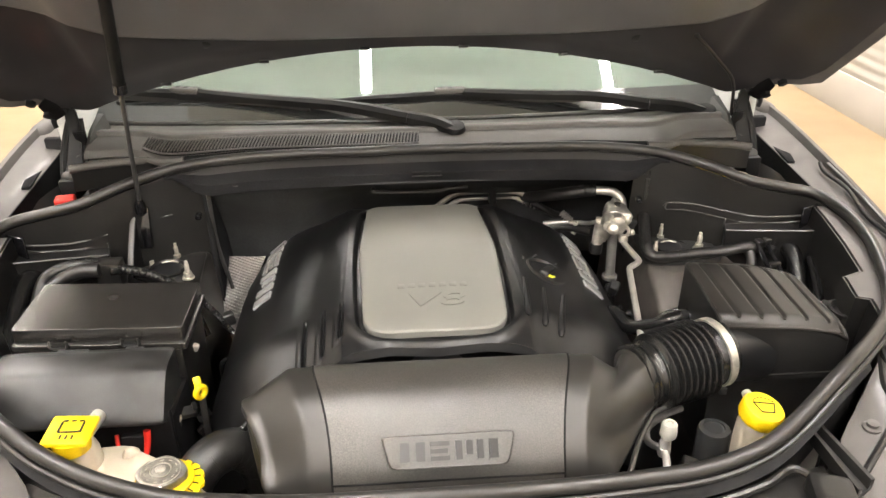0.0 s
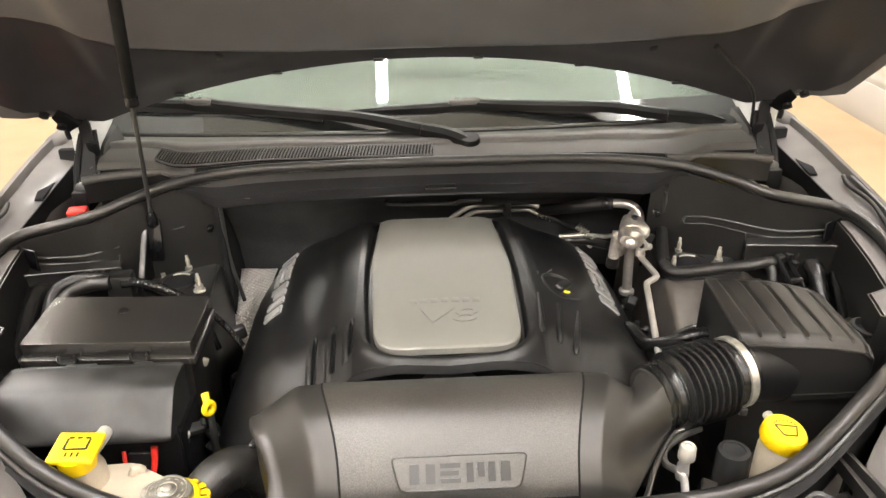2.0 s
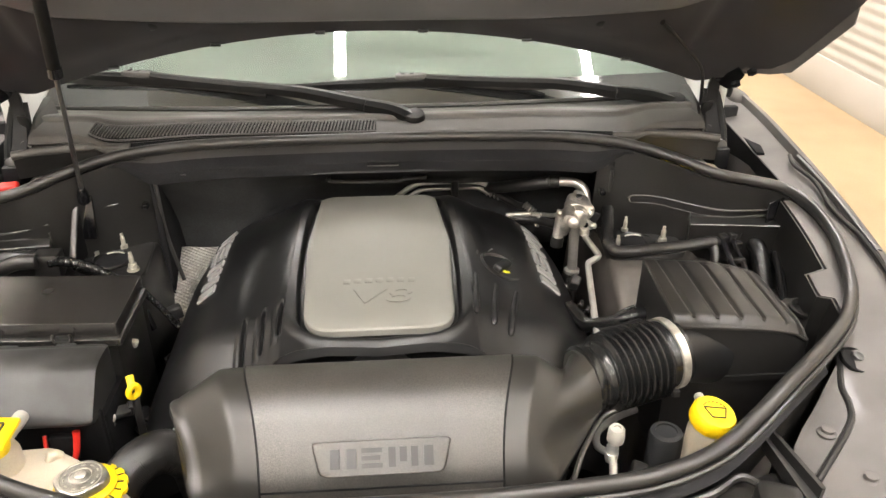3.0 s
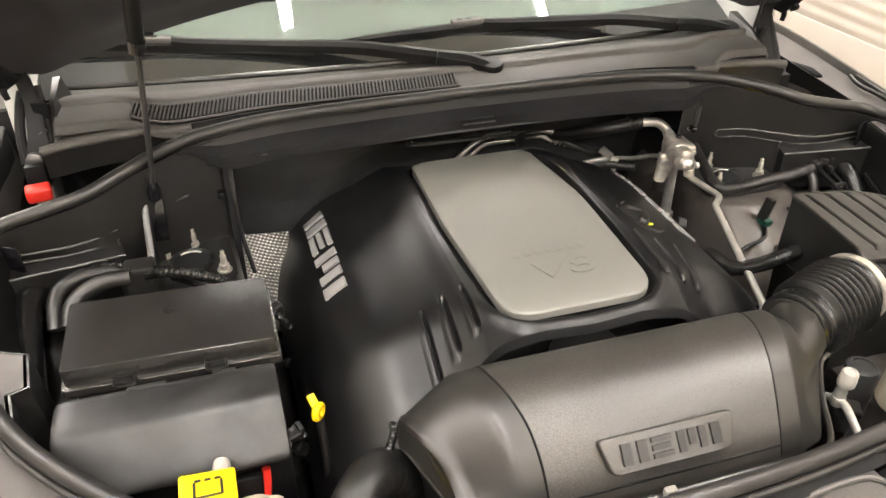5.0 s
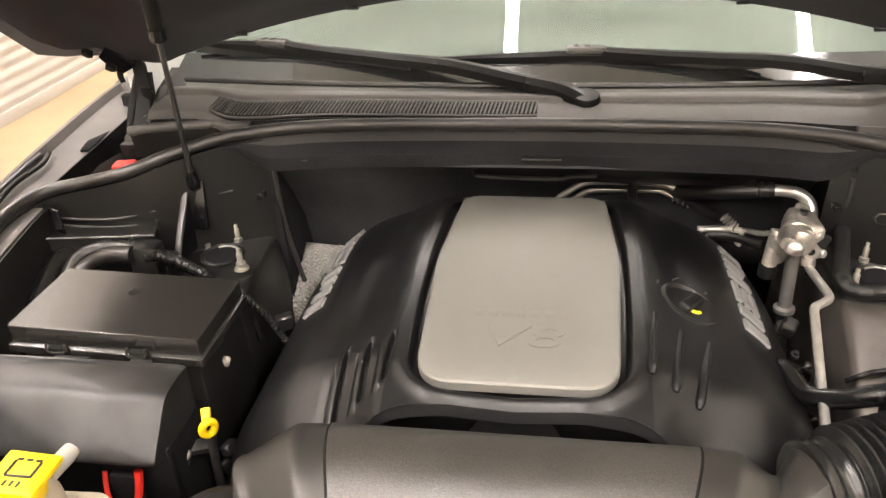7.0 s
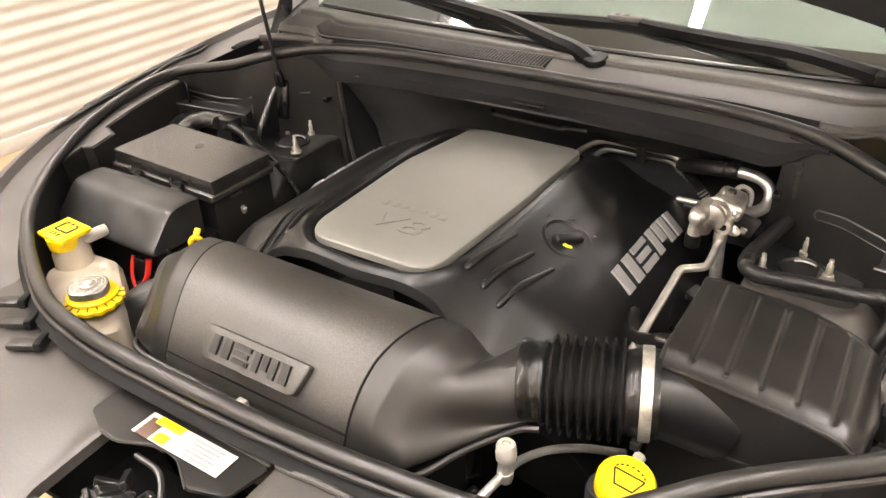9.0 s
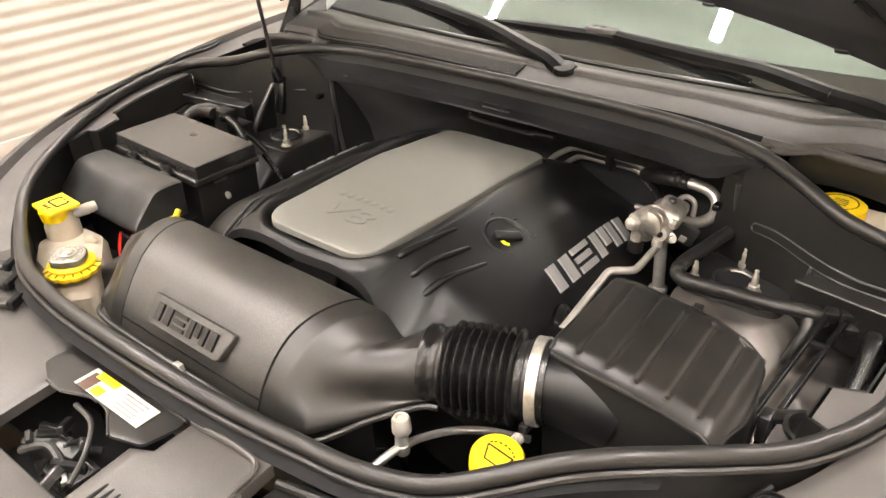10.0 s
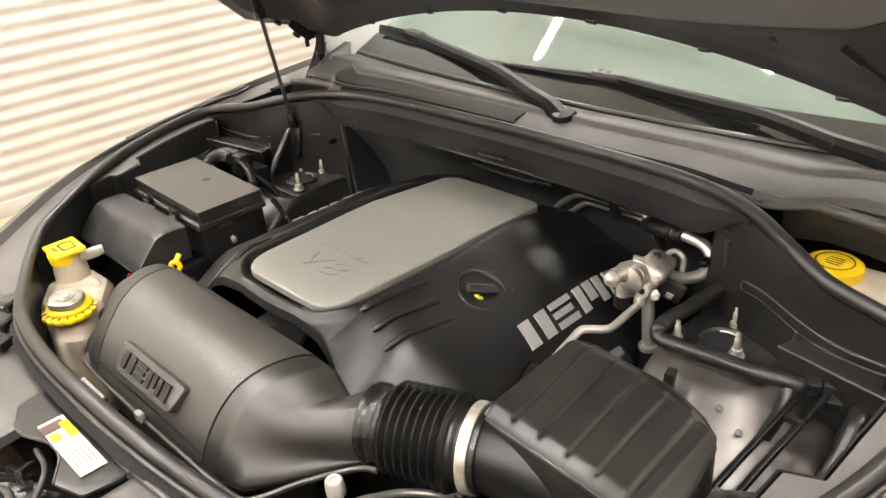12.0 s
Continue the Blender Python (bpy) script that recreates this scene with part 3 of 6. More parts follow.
for s in (-1, 1):
    # Pocket walls coloured near-black, so the cavity's shade is in the colour
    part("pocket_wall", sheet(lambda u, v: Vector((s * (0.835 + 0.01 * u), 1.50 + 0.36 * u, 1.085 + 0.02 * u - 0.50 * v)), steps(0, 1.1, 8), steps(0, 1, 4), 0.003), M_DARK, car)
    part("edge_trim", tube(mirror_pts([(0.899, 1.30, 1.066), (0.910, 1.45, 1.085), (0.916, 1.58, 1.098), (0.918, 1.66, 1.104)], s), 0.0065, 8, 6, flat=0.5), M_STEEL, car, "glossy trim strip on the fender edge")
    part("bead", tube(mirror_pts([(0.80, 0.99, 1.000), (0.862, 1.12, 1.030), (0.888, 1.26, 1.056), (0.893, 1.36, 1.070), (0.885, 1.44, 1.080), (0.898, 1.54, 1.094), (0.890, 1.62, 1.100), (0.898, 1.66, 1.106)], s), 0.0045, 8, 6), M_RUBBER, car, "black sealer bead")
    # Dark pad on the ledge stands for the shade in a recess
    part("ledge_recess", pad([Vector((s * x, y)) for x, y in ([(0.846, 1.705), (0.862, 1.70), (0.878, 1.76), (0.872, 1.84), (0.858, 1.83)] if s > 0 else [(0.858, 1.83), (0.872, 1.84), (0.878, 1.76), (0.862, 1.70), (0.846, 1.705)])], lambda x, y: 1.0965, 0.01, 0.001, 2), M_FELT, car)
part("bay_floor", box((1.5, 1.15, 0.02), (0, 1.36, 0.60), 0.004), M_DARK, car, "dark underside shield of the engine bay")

# cowl panel between the seal and the windshield
def cowl_pt(x, v):
    ax = abs(x)
    y0 = 1.685 - 0.025 * ease(0.35, 0.52, ax) + 0.075 * ease(0.53, 0.64, ax)
    z0 = 1.160 - 0.004 * ease(0.45, 0.75, ax)
    y1 = 1.815 + 0.105 * (ax / 0.75) ** 2
    z1 = 1.181 - 0.02 * (ax / 0.75) ** 2
    t = v
    return Vector((x, y0 + (y1 - y0) * t, z0 + (z1 - z0) * t + 0.010 * math.sin(math.pi * t) - 0.010 * ease(0.08, 0.0, t) + 0.009 * ease(0.43, 0.47, t) * (1 - ease(0.47, 0.80, t))))


cowl = thing("cowl_panel", (0, 1.75, 1.15), "dark grey plastic cowl panel below the windshield", "cowl panel")
part("panel", sheet(cowl_pt, steps(-0.73, 0.73, 76), steps(0, 1, 50), 0.004), M_COWL, cowl, "", 22)
# Near-black strip just above the panel, painted as a groove's shade
part("front_groove", sheet(lambda x, v: cowl_pt(x, v) + Vector((0, 0, 0.0012)), steps(-0.50, 0.50, 40), steps(0.035, 0.085, 2), 0.0), M_DARK, cowl, "dark strip for the shade of a groove behind the seal")
part("front_bead", tube([cowl_pt(x, 0.025) + Vector((0, 0, 0.002)) for x in steps(-0.52, 0.52, 24)], 0.0035, 8, 3), M_COWL, cowl)
grille = part("air_grille", sheet(lambda x, v: cowl_pt(x, v) + Vector((0, 0, 0.0025)), steps(-0.60, 0.0, 40), steps(0.10, 0.40, 4), 0.002), M_DARK, cowl, "black air intake grille")
bar = finish("grille_bar", box((0.0028, 0.040, 0.003), (0, 0, 0), 0.0006, 1), M_COWL)
for i in range(86):
    x = -0.598 + i * 0.007
    q = cowl_pt(x, 0.26)
    b = part("grille_bar", bar, M_COWL, grille)
    b.matrix_local = Matrix.Translation(q + Vector((0, 0, 0.0055))) @ Euler((radians(14), 0, radians(-12 + 8 * (x + 0.6)))).to_matrix().to_4x4()
for v in (0.11, 0.39):
    part("grille_frame", tube([cowl_pt(x, v) + Vector((0, 0, 0.005)) for x in steps(-0.60, 0.0, 12)], 0.0022, 6, 2), M_COWL, grille)
part("edge_strip", tube([cowl_pt(x, 1.0) + Vector((0, 0, 0.004)) for x in steps(-0.73, 0.73, 16)], 0.006, 8, 3), M_BLACK, cowl, "black rubber edge strip at the glass")
for s in (-1, 1):
    lobe = rounded([(0.555, 1.705), (0.62, 1.722), (0.735, 1.718), (0.738, 1.80), (0.70, 1.86), (0.58, 1.80)], 0.015)
    lobe = [Vector((q.x * s, q.y)) for q in (lobe if s > 0 else lobe[::-1])]
    end_piece = part("cowl_end", pad(lobe, lambda x, y: 1.138 - 0.04 * (abs(x) - 0.6) + 0.10 * (y - 1.72), 0.02, 0.005), M_COWL, cowl, "moulded plastic end piece of the cowl")
    part("lip", tube(mirror_pts([(0.50, 1.672, 1.158), (0.545, 1.680, 1.154), (0.58, 1.705, 1.148), (0.63, 1.716, 1.142), (0.70, 1.712, 1.138), (0.752, 1.700, 1.134)], s), 0.009, 10, 6), M_COWL, end_piece)
    part("lip_wall", sheet(lambda u, v: Vector((s * (0.545 + 0.205 * u), 1.683 + 0.030 * ease(0, 0.35, u) - 0.012 * ease(0.6, 1, u) + 0.004 * v, 1.148 - 0.016 * u - 0.05 * v)), steps(0, 1, 12), steps(0, 1, 4), 0.003), M_BLACK, end_piece)
    part("fin", loft([[(s * 0.700, 1.86, 1.15), (s * 0.722, 1.85, 1.15), (s * 0.735, 1.74, 1.14), (s * 0.722, 1.73, 1.14)], [(s * 0.722, 1.885, 1.200), (s * 0.734, 1.875, 1.203), (s * 0.738, 1.81, 1.18), (s * 0.730, 1.805, 1.18)]]), M_BLACK, end_piece, "upright fin at the pillar")

# windshield, its pillars, roof and dark cabin
def glass_pt(x, v):
    k = (abs(x) / 0.75) ** 2
    return Vector((x * (1 - 0.13 * v), 1.815 + 0.105 * k + v * 0.86 + 0.06 * k * v, 1.160 - 0.02 * k + v * 0.47 + 0.012 * math.sin(math.pi * v)))


ws = thing("windshield", (0, 1.85, 1.17), "raked windshield of green-tinted glass, ceiling reflection mixed in as pale haze", "windshield")
part("pane", sheet(glass_pt, steps(-0.78, 0.78, 40), steps(0, 1, 16), 0.005), M_GLASS, ws, "green-tinted glass pane")
part("border", sheet(lambda x, v: glass_pt(x, v) + Vector((0, -0.0025, 0.004)), steps(-0.78, 0.78, 40), steps(0, 0.10, 4), 0.0), M_FRIT, ws, "black ceramic border band")
for s in (-1, 1):
    part("pillar", tube([glass_pt(0.80 * s, v) + Vector((s * 0.02, 0, -0.005)) for v in steps(0.22, 1.02, 6)], 0.040, 10, 3, flat=0.7), M_BLKPAINT, car, "painted windshield pillar")
    part("body_side", box((0.06, 2.6, 0.9), (s * 0.94, 3.3, 0.68), 0.03, 3), M_PAINT, car)
for s in (-1, 1):
    wheel = part("wheel", revolve([(0.20, -0.11), (0.36, -0.11), (0.375, -0.08), (0.375, 0.08), (0.36, 0.11), (0.20, 0.11)], (s * 0.83, 1.62, 0.373), (1, 0, 0), 40), M_RUBBER, car, "black road wheel")
    part("wheel", revolve([(0.20, -0.11), (0.36, -0.11), (0.375, -0.08), (0.375, 0.08), (0.36, 0.11), (0.20, 0.11)], (s * 0.83, 4.55, 0.373), (1, 0, 0), 40), M_RUBBER, car, "black road wheel")
    part("rear_quarter", box((0.05, 1.4, 0.72), (s * 0.83, 4.25, 1.34), 0.02, 3), M_PAINT, car)
part("tailgate", box((1.80, 0.06, 1.35), (0, 5.0, 1.0), 0.03, 3), M_PAINT, car, "painted tail of the car")
part("rear_floor", box((1.80, 1.6, 0.06), (0, 4.2, 0.45), 0.02), M_DARK, car)
for s in (-1, 1):
    part("rear_side", box((0.06, 0.6, 0.9), (s * 0.94, 4.75, 0.68), 0.03, 3), M_PAINT, car)
part("roof", sheet(lambda x, v: Vector((x, 2.70 + 2.3 * v, 1.685 - 0.05 * (x / 0.7) ** 2 + 0.03 * math.sin(math.pi * v))), steps(-0.7, 0.7, 12), steps(0, 1, 8), 0.02), M_PAINT, car, "painted roof")
# Dash top and cabin sides are pale to stand in for windshield reflection
dash = thing("dashboard", (0, 2.2, 1.1), "dashboard behind the windshield, coloured pale in place of reflected ceiling light", "dashboard")
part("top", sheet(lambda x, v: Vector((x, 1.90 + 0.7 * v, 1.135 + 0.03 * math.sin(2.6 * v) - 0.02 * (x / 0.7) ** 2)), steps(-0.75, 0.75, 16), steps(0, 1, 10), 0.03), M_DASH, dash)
part("cabin_rear", box((1.5, 0.05, 1.1), (0, 3.5, 1.1), 0.01), M_CABIN, dash)
part("cabin_floor", box((1.6, 1.2, 0.05), (0, 3.0, 0.72), 0.01), M_CABIN, dash)
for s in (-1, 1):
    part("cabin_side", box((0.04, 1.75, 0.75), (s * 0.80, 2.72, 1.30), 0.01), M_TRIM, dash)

# rubber seal round the bay
full = mirror_pts(SEAL_L, -1)[::-1] + SEAL_R[1:-1]
pts = spline(full + [full[0]], 5)
seal = thing("bay_seal", (0, 1.25, 1.0), "black rubber weatherstrip seal round the engine bay rim", "rubber seal")
part("bulb", tube(pts, 0.0108, 14, smooth=False), M_SEAL, seal, "hollow rubber bulb")
part("lip", tube([q + Vector((0, 0, -0.012)) + (Vector((0, 1.25, 0)) - Vector((0, q.y, 0)) - Vector((q.x, 0, 0))).normalized() * -0.012 for q in pts], 0.0048, 8, smooth=False), M_SEAL, seal, "flat rubber lip beside the bulb")

# ---- open hood ----
HD, HN = Vector((0, -0.682, 0.731)), Vector((0, 0.731, 0.682))


def hood_pt(x, v, w=0.0):
    k = (x / 0.709) ** 2
    v0 = -0.116 * k
    drop = -0.058 * k - 0.05 * ease(0.74, 0.88, abs(x)) - 0.05 * (v / 1.1) ** 2
    return Vector((x, 1.803, 1.357)) + HD * (v0 + v * (1.0 + 0.11 * k)) + HN * (drop + w)


HOOD_TRIM = curve_of([(0, 0), (0.74, 0), (0.76, 0.02), (0.80, 0.09), (0.83, 0.13), (0.86, 0.19), (0.875, 0.28), (0.882, 0.36)])


def trim(x, t):
    """v at the fraction t from the hood's trimmed rear edge to its front."""
    a = HOOD_TRIM(abs(x))
    return a + (1.1 - a) * t


hood = thing("hood", (0, 1.85, 1.2), "open car hood, dark grey painted underside", "car hood")
def hood_under(x, v):
    ax = abs(x)
    inset = ease(0.03, 0.085, v) * (1 - ease(0.60, 0.70, ax))
    w = -0.006 * inset + 0.012 * ease(0.66, 0.70, ax) * (1 - ease(0.80, 0.84, ax)) * ease(0.06, 0.12, v)
    return hood_pt(x, v, w)


part("inner_frame", sheet(lambda x, t: hood_under(x, trim(x, t)), steps(-0.882, 0.882, 120), steps(0.0, 0.7, 50) + [0.85, 1.0], 0.002), M_FRAME, hood, "glossy dark inner hood frame", 40)
def hood_pad(u, t):
    half = 0.865
    x = u * half
    v0 = 0.034 + 0.455 * min(abs(x), 0.60) ** 2 + 0.9 * max(0.0, abs(x) - 0.60)
    return hood_under(x, v0 + (1.04 - v0) * t) - HN * (0.006 * ease(0, 0.012, t) * ease(1.0, 0.985, abs(u)) + 0.001)
part("centre_panel", sheet(hood_pad, steps(-1, 1, 120), [0, 0.004, 0.008, 0.012, 0.02] + steps(0.04, 1.0, 30), 0.0), M_HOOD, hood, "raised grey centre panel of the hood's underside", 40)
for s in (-1, 1):
    foot = [(0.776, 0.030), (0.798, 0.036), (0.805, 0.070), (0.806, 0.100), (0.790, 0.106), (0.780, 0.07)]
    rim = [hood_pt(s * x, v, -0.004) for x, v in foot]
    part("hinge_pad", loft([[q - HN * d for q in rim] for d in (0.0, 0.003)] + [[q.lerp(sum(rim, Vector()) / 6, 0.25) - HN * 0.005 for q in rim]]), M_HINGE, hood, "black hinge plate bolted to the hood")
    for x, v in ((0.797, 0.072), (0.806, 0.128)):
        part("bolt", revolve([(0.011, 0), (0.011, 0.008), (0.006, 0.010)], hood_pt(s * x, v, -0.014), -HN, 6), M_HINGE, hood)
part("outer_skin", sheet(lambda x, t: hood_pt(x, trim(x, t), 0.028 - 0.026 * ease(0.80, 0.882, abs(x)) - 0.024 * ease(0.03, 0.0, t)), steps(-0.882, 0.882, 80), steps(0.0, 1.0, 30), 0.002), M_PAINT, hood, "dark grey metallic outer skin")
part("edge_hem", tube([hood_pt(x, trim(x, 0.0), 0.003) for x in steps(-0.875, 0.875, 50)], 0.0045, 6, 2), M_PAINT, hood)
for x in (-0.55, -0.33, -0.11, 0.106, 0.33, 0.557):
    part("edge_clip", box((0.022, 0.010, 0.006), hood_pt(x, 0.004, -0.004), 0.002, rot=Euler((radians(-43), 0, 0)).to_matrix()), M_BLACK, hood)
for x in (-0.44, 0.478):
    part("oval_plug", revolve([(0.0, -0.004), (0.014, -0.003), (0.017, 0.0), (0.012, 0.002)], hood_under(x, 0.105), -HN, 20), M_BLACK, hood, "oval rubber plug")
part("washer_hose", tube([hood_under(0.595, 0.16) - HN * 0.012, hood_under(0.66, 0.11) - HN * 0.016, hood_under(0.72, 0.06) - HN * 0.02, hood_under(0.75, -0.02) - HN * 0.045], 0.004, 8), M_BLACK, hood, "thin washer hose")
part("hose_joint", tube([hood_under(0.585, 0.165) - HN * 0.012, hood_under(0.61, 0.148) - HN * 0.013], 0.006, 8, 2), M_BLACK, hood, "black hose connector")

for s in (-1, 1):
    h = part("hinge", box((0.035, 0.14, 0.05), (s * 0.775, 1.79, 1.075), 0.004), M_HINGE, car, "black painted steel hood hinge")
    strap = [((0.772, 1.755, 1.085), 0.022), ((0.768, 1.785, 1.130), 0.016), ((0.766, 1.812, 1.180), 0.013), ((0.772, 1.822, 1.222), 0.013), ((0.784, 1.812, 1.262), 0.016), ((0.800, 1.785, 1.305), 0.020), ((0.812, 1.75, 1.345), 0.022)]
    rings = []
    for (x, y, z), w in strap:
        rings.append([(s * (x - w), y - 0.004, z), (s * (x - w * 0.9), y + 0.006, z), (s * (x + w * 0.9), y + 0.006, z), (s * (x + w), y - 0.004, z)])
    part("strap", loft(rings), M_HINGE, h, "bent steel strap")
    part("hook", tube([(s * 0.776, 1.816, 1.228), (s * 0.787, 1.810, 1.236), (s * 0.798, 1.805, 1.230), (s * 0.803, 1.801, 1.212), (s * 0.800, 1.800, 1.196)], lambda t: 0.0085 - 0.003 * t, 10, 5), M_HINGE, h)
    part("link", tube([(s * 0.752, 1.77, 1.09), (s * 0.748, 1.80, 1.15), (s * 0.752, 1.82, 1.21)], 0.006, 8, 4, flat=0.6), M_HINGE, h)
    part("hood_flange", box((0.07, 0.12, 0.012), (s * 0.805, 1.765, 1.330), 0.003, rot=Euler((radians(-47), 0, 0)).to_matrix()), M_HINGE, h)
    for d in (0.0, 0.035):
        part("bolt", revolve([(0.011, 0), (0.011, 0.008), (0.006, 0.010)], (s * (0.803 + 0.3 * d), 1.772 - d, 1.312 + d), -HN, 6), M_STEEL, h)
    part("link", tube([(s * 0.795, 1.765, 1.085), (s * 0.797, 1.795, 1.13), (s * 0.790, 1.815, 1.17), (s * 0.780, 1.822, 1.20)], 0.009, 8, 5), M_HINGE, h)
    part("spring", tube([(s * (0.76 + 0.010 * math.cos(a * 2.2)), 1.765 + 0.006 * a, 1.10 + 0.008 * a + 0.006 * math.sin(a * 2.2)) for a in steps(0, 8, 40)], 0.003, 6, 1), M_STEEL, h)
    part("tab", box((0.03, 0.006, 0.045), (s * 0.752, 1.80, 1.165), 0.002, rot=Euler((radians(15), 0, radians(20 * s))).to_matrix()), M_HINGE, h)
    part("pivot", revolve([(0.014, 0), (0.014, 0.012), (0.008, 0.014)], (s * 0.775, 1.748, 1.10), (0, -1, 0.2), 14), M_STEEL, h)

strut = thing("gas_strut", (-0.574, 1.567, 1.09), "black gas strut holding the hood open", "gas strut")
ball, boot, end = Vector((-0.574, 1.567, 1.095)), Vector((-0.547, 1.510, 1.360)), Vector((-0.516, 1.445, 1.665))
part("rod", tube([ball, boot], 0.0045, 10, 2), M_STEEL, strut, "slim steel rod")
part("cylinder", tube([boot, end], 0.0115, 12, 2), M_WIPER, strut)
part("boot_ring", revolve([(0.006, -0.012), (0.0125, -0.008), (0.0125, 0.01), (0.008, 0.012)], boot, (end - boot), 14), M_BLKPAINT, strut)
part("ball_socket", revolve([(0.006, -0.014), (0.011, -0.008), (0.011, 0.012), (0.006, 0.024)], ball, (boot - ball), 12), M_BLKPAINT, strut)
part("blade", loft([[(-0.592 + d, 1.586, 1.096), (-0.601 + d, 1.500, 0.972), (-0.592 + d, 1.585, 0.972)] for d in (0.0, 0.006)]), M_HINGE, strut, "black triangular steel bracket", 20)
part("bracket", tube([(-0.593, 1.578, 1.088), (-0.594, 1.56, 1.066), (-0.595, 1.507, 1.000), (-0.595, 1.50, 0.97)], 0.0062, 10, 4, flat=0.6), M_STEEL, strut, "slim steel bracket")
part("bracket_plate", box((0.034, 0.012, 0.09), (-0.580, 1.575, 1.05), 0.004, rot=Euler((radians(-12), 0, 0)).to_matrix()), M_BLKPAINT, strut)
part("mount", box((0.03, 0.05, 0.04), end + Vector((0.003, 0.0, 0.025)), 0.006), M_BLKPAINT, strut)

# ---- wipers ----
def wiper(joint, pivot, clip, b0, b1, name_side):
    w = thing("windshield_wiper", pivot, "black wiper arm and blade resting on the windshield", "wiper", "windshield wipers")
    joint, pivot, clip, b0, b1 = (Vector(q) for q in (joint, pivot, clip, b0, b1))
    head = part("pivot_cap", strip([pivot + (pivot - joint) * 0.12, pivot, pivot.lerp(joint, 0.45) + Vector((0, 0, 0.006)), joint], lambda t: 0.024 - 0.006 * t - 0.012 * max(0, 0.12 - t) / 0.12, lambda t: 0.015 - 0.003 * t), M_WIPER, w, "arm head over the pivot", 20)
    part("nut_cover", revolve([(0.024, -0.020), (0.025, 0.006), (0.021, 0.013), (0.0, 0.015)], pivot + Vector((0, 0, 0.002)), (0, -0.25, 1), 22), M_WIPER, head)
    part("spindle", revolve([(0.012, -0.05), (0.012, 0.0)], pivot, (0, 0, 1), 12), M_BLACK, w)
    mid = joint.lerp(clip, 0.55) + Vector((0, 0.010, 0.004))
    part("arm", strip([joint, joint.lerp(mid, 0.5) + Vector((0, 0.004, 0.006)), mid, clip.lerp(mid, 0.25) + Vector((0, 0, 0.002)), clip.lerp(mid, 0.10) + Vector((0, 0.004, 0.006)), clip + Vector((0.01, 0, 0.006))], lambda t: 0.0170 - 0.0085 * t, lambda t: 0.012 - 0.0055 * t, 8), M_WIPER, w, "curved black steel arm", 20)
    part("hinge_pin", tube([joint + Vector((0, -0.016, 0.002)), joint + Vector((0, 0.016, 0.002))], 0.004, 8, 1), M_STEEL, w)
    bl = part("blade", strip([b0, b0.lerp(b1, 0.3) + Vector((0, 0, 0.004)), clip + Vector((0, 0, -0.006)), b0.lerp(b1, 0.8) + Vector((0, 0, 0.003)), b1], lambda t: 0.0105 - 0.007 * abs(2 * t - 1) ** 4, lambda t: 0.011 - 0.007 * abs(2 * t - 1) ** 3, 8), M_WIPER, w, "black beam blade", 20)
    part("squeegee", strip([b0 + Vector((0, -0.004, -0.010)), clip + Vector((0, -0.004, -0.020)), b1 + Vector((0, -0.004, -0.010))], 0.003, 0.008, 10), M_RUBBER, bl, "black rubber wiping edge", 20)
    turn = Euler((0, 0, math.atan2((b1 - b0).y, (b1 - b0).x))).to_matrix()
    grip = part("clip", box((0.072, 0.022, 0.014), clip + Vector((-0.005, 0, 0.006)), 0.005, rot=turn), M_COWL, bl, "grey plastic blade clip")
    for dx in (-0.018, 0.002):
        part("clip_slot", box((0.010, 0.012, 0.003), clip + turn @ Vector((dx - 0.005, 0, 0.0125)), 0.001, 1, rot=turn), M_DARK, grip)


wiper((-0.019, 1.785, 1.201), (0.083, 1.752, 1.177), (-0.545, 1.962, 1.222), (-0.735, 2.005, 1.218), (-0.25, 1.885, 1.212), "")
wiper((0.552, 1.848, 1.199), (0.696, 1.846, 1.169), (0.087, 1.898, 1.222), (-0.190, 1.892, 1.212), (0.40, 1.892, 1.212), "")


# ---- engine and its covers ----
P_HALF = smooth_curve([(0, 1.052), (0.135, 1.062), (0.155, 1.063), (0.175, 1.055), (0.215, 1.034), (0.25, 1.022), (0.29, 1.003), (0.33, 0.970), (0.365, 0.925), (0.39, 0.88), (0.405, 0.82)])
PANEL = [(-0.117, 1.124), (0.117, 1.124), (0.130, 1.40), (0.118, 1.640), (-0.118, 1.640), (-0.130, 1.40)]
PANEL_LINE = rounded(PANEL, [0.055, 0.055, 0.6, 0.03, 0.03, 0.6], 8)


def panel_gap(x, y):
    """Rough distance outside the panel's outline."""
    hw = 0.117 + 0.013 * (1 - ((y - 1.40) / 0.27) ** 2)
    dx, dy = abs(x) - hw + 0.045, max(1.124 - y, y - 1.640) + 0.045
    return math.hypot(max(dx, 0), max(dy, 0)) + min(max(dx, dy), 0) - 0.045


def cover_z(x, y):
    ax = abs(x)
    z = P_HALF(ax)
    z -= 0.020 * max(0.0, (y - 1.50) / 0.13) ** 2
    d = max(0.0, 1.140 + 0.068 * ease(0.07, 0.19, ax) - y)
    z -= (3.5 + 4.0 * ease(0.12, 0.24, ax)) * (d * d if d < 0.04 else 0.0016 + 0.08 * (d - 0.04))
    g = panel_gap(x, y)
    z -= 0.016 * ease(0.012, 0.005, g)
    z += 0.007 * math.exp(-((g - 0.018) / 0.009) ** 2) * ease(1.2, 1.13, y)
    for gx in (0.16, 0.20):
        z -= 0.0008 * math.exp(-((ax - gx) / 0.012) ** 2) * ease(1.35, 1.45, y) * (1 - ease(1.55, 1.66, y))
    return z


SLITS = ((0.155, 1.140, 1.214), (0.185, 1.130, 1.212), (0.217, 1.112, 1.208))
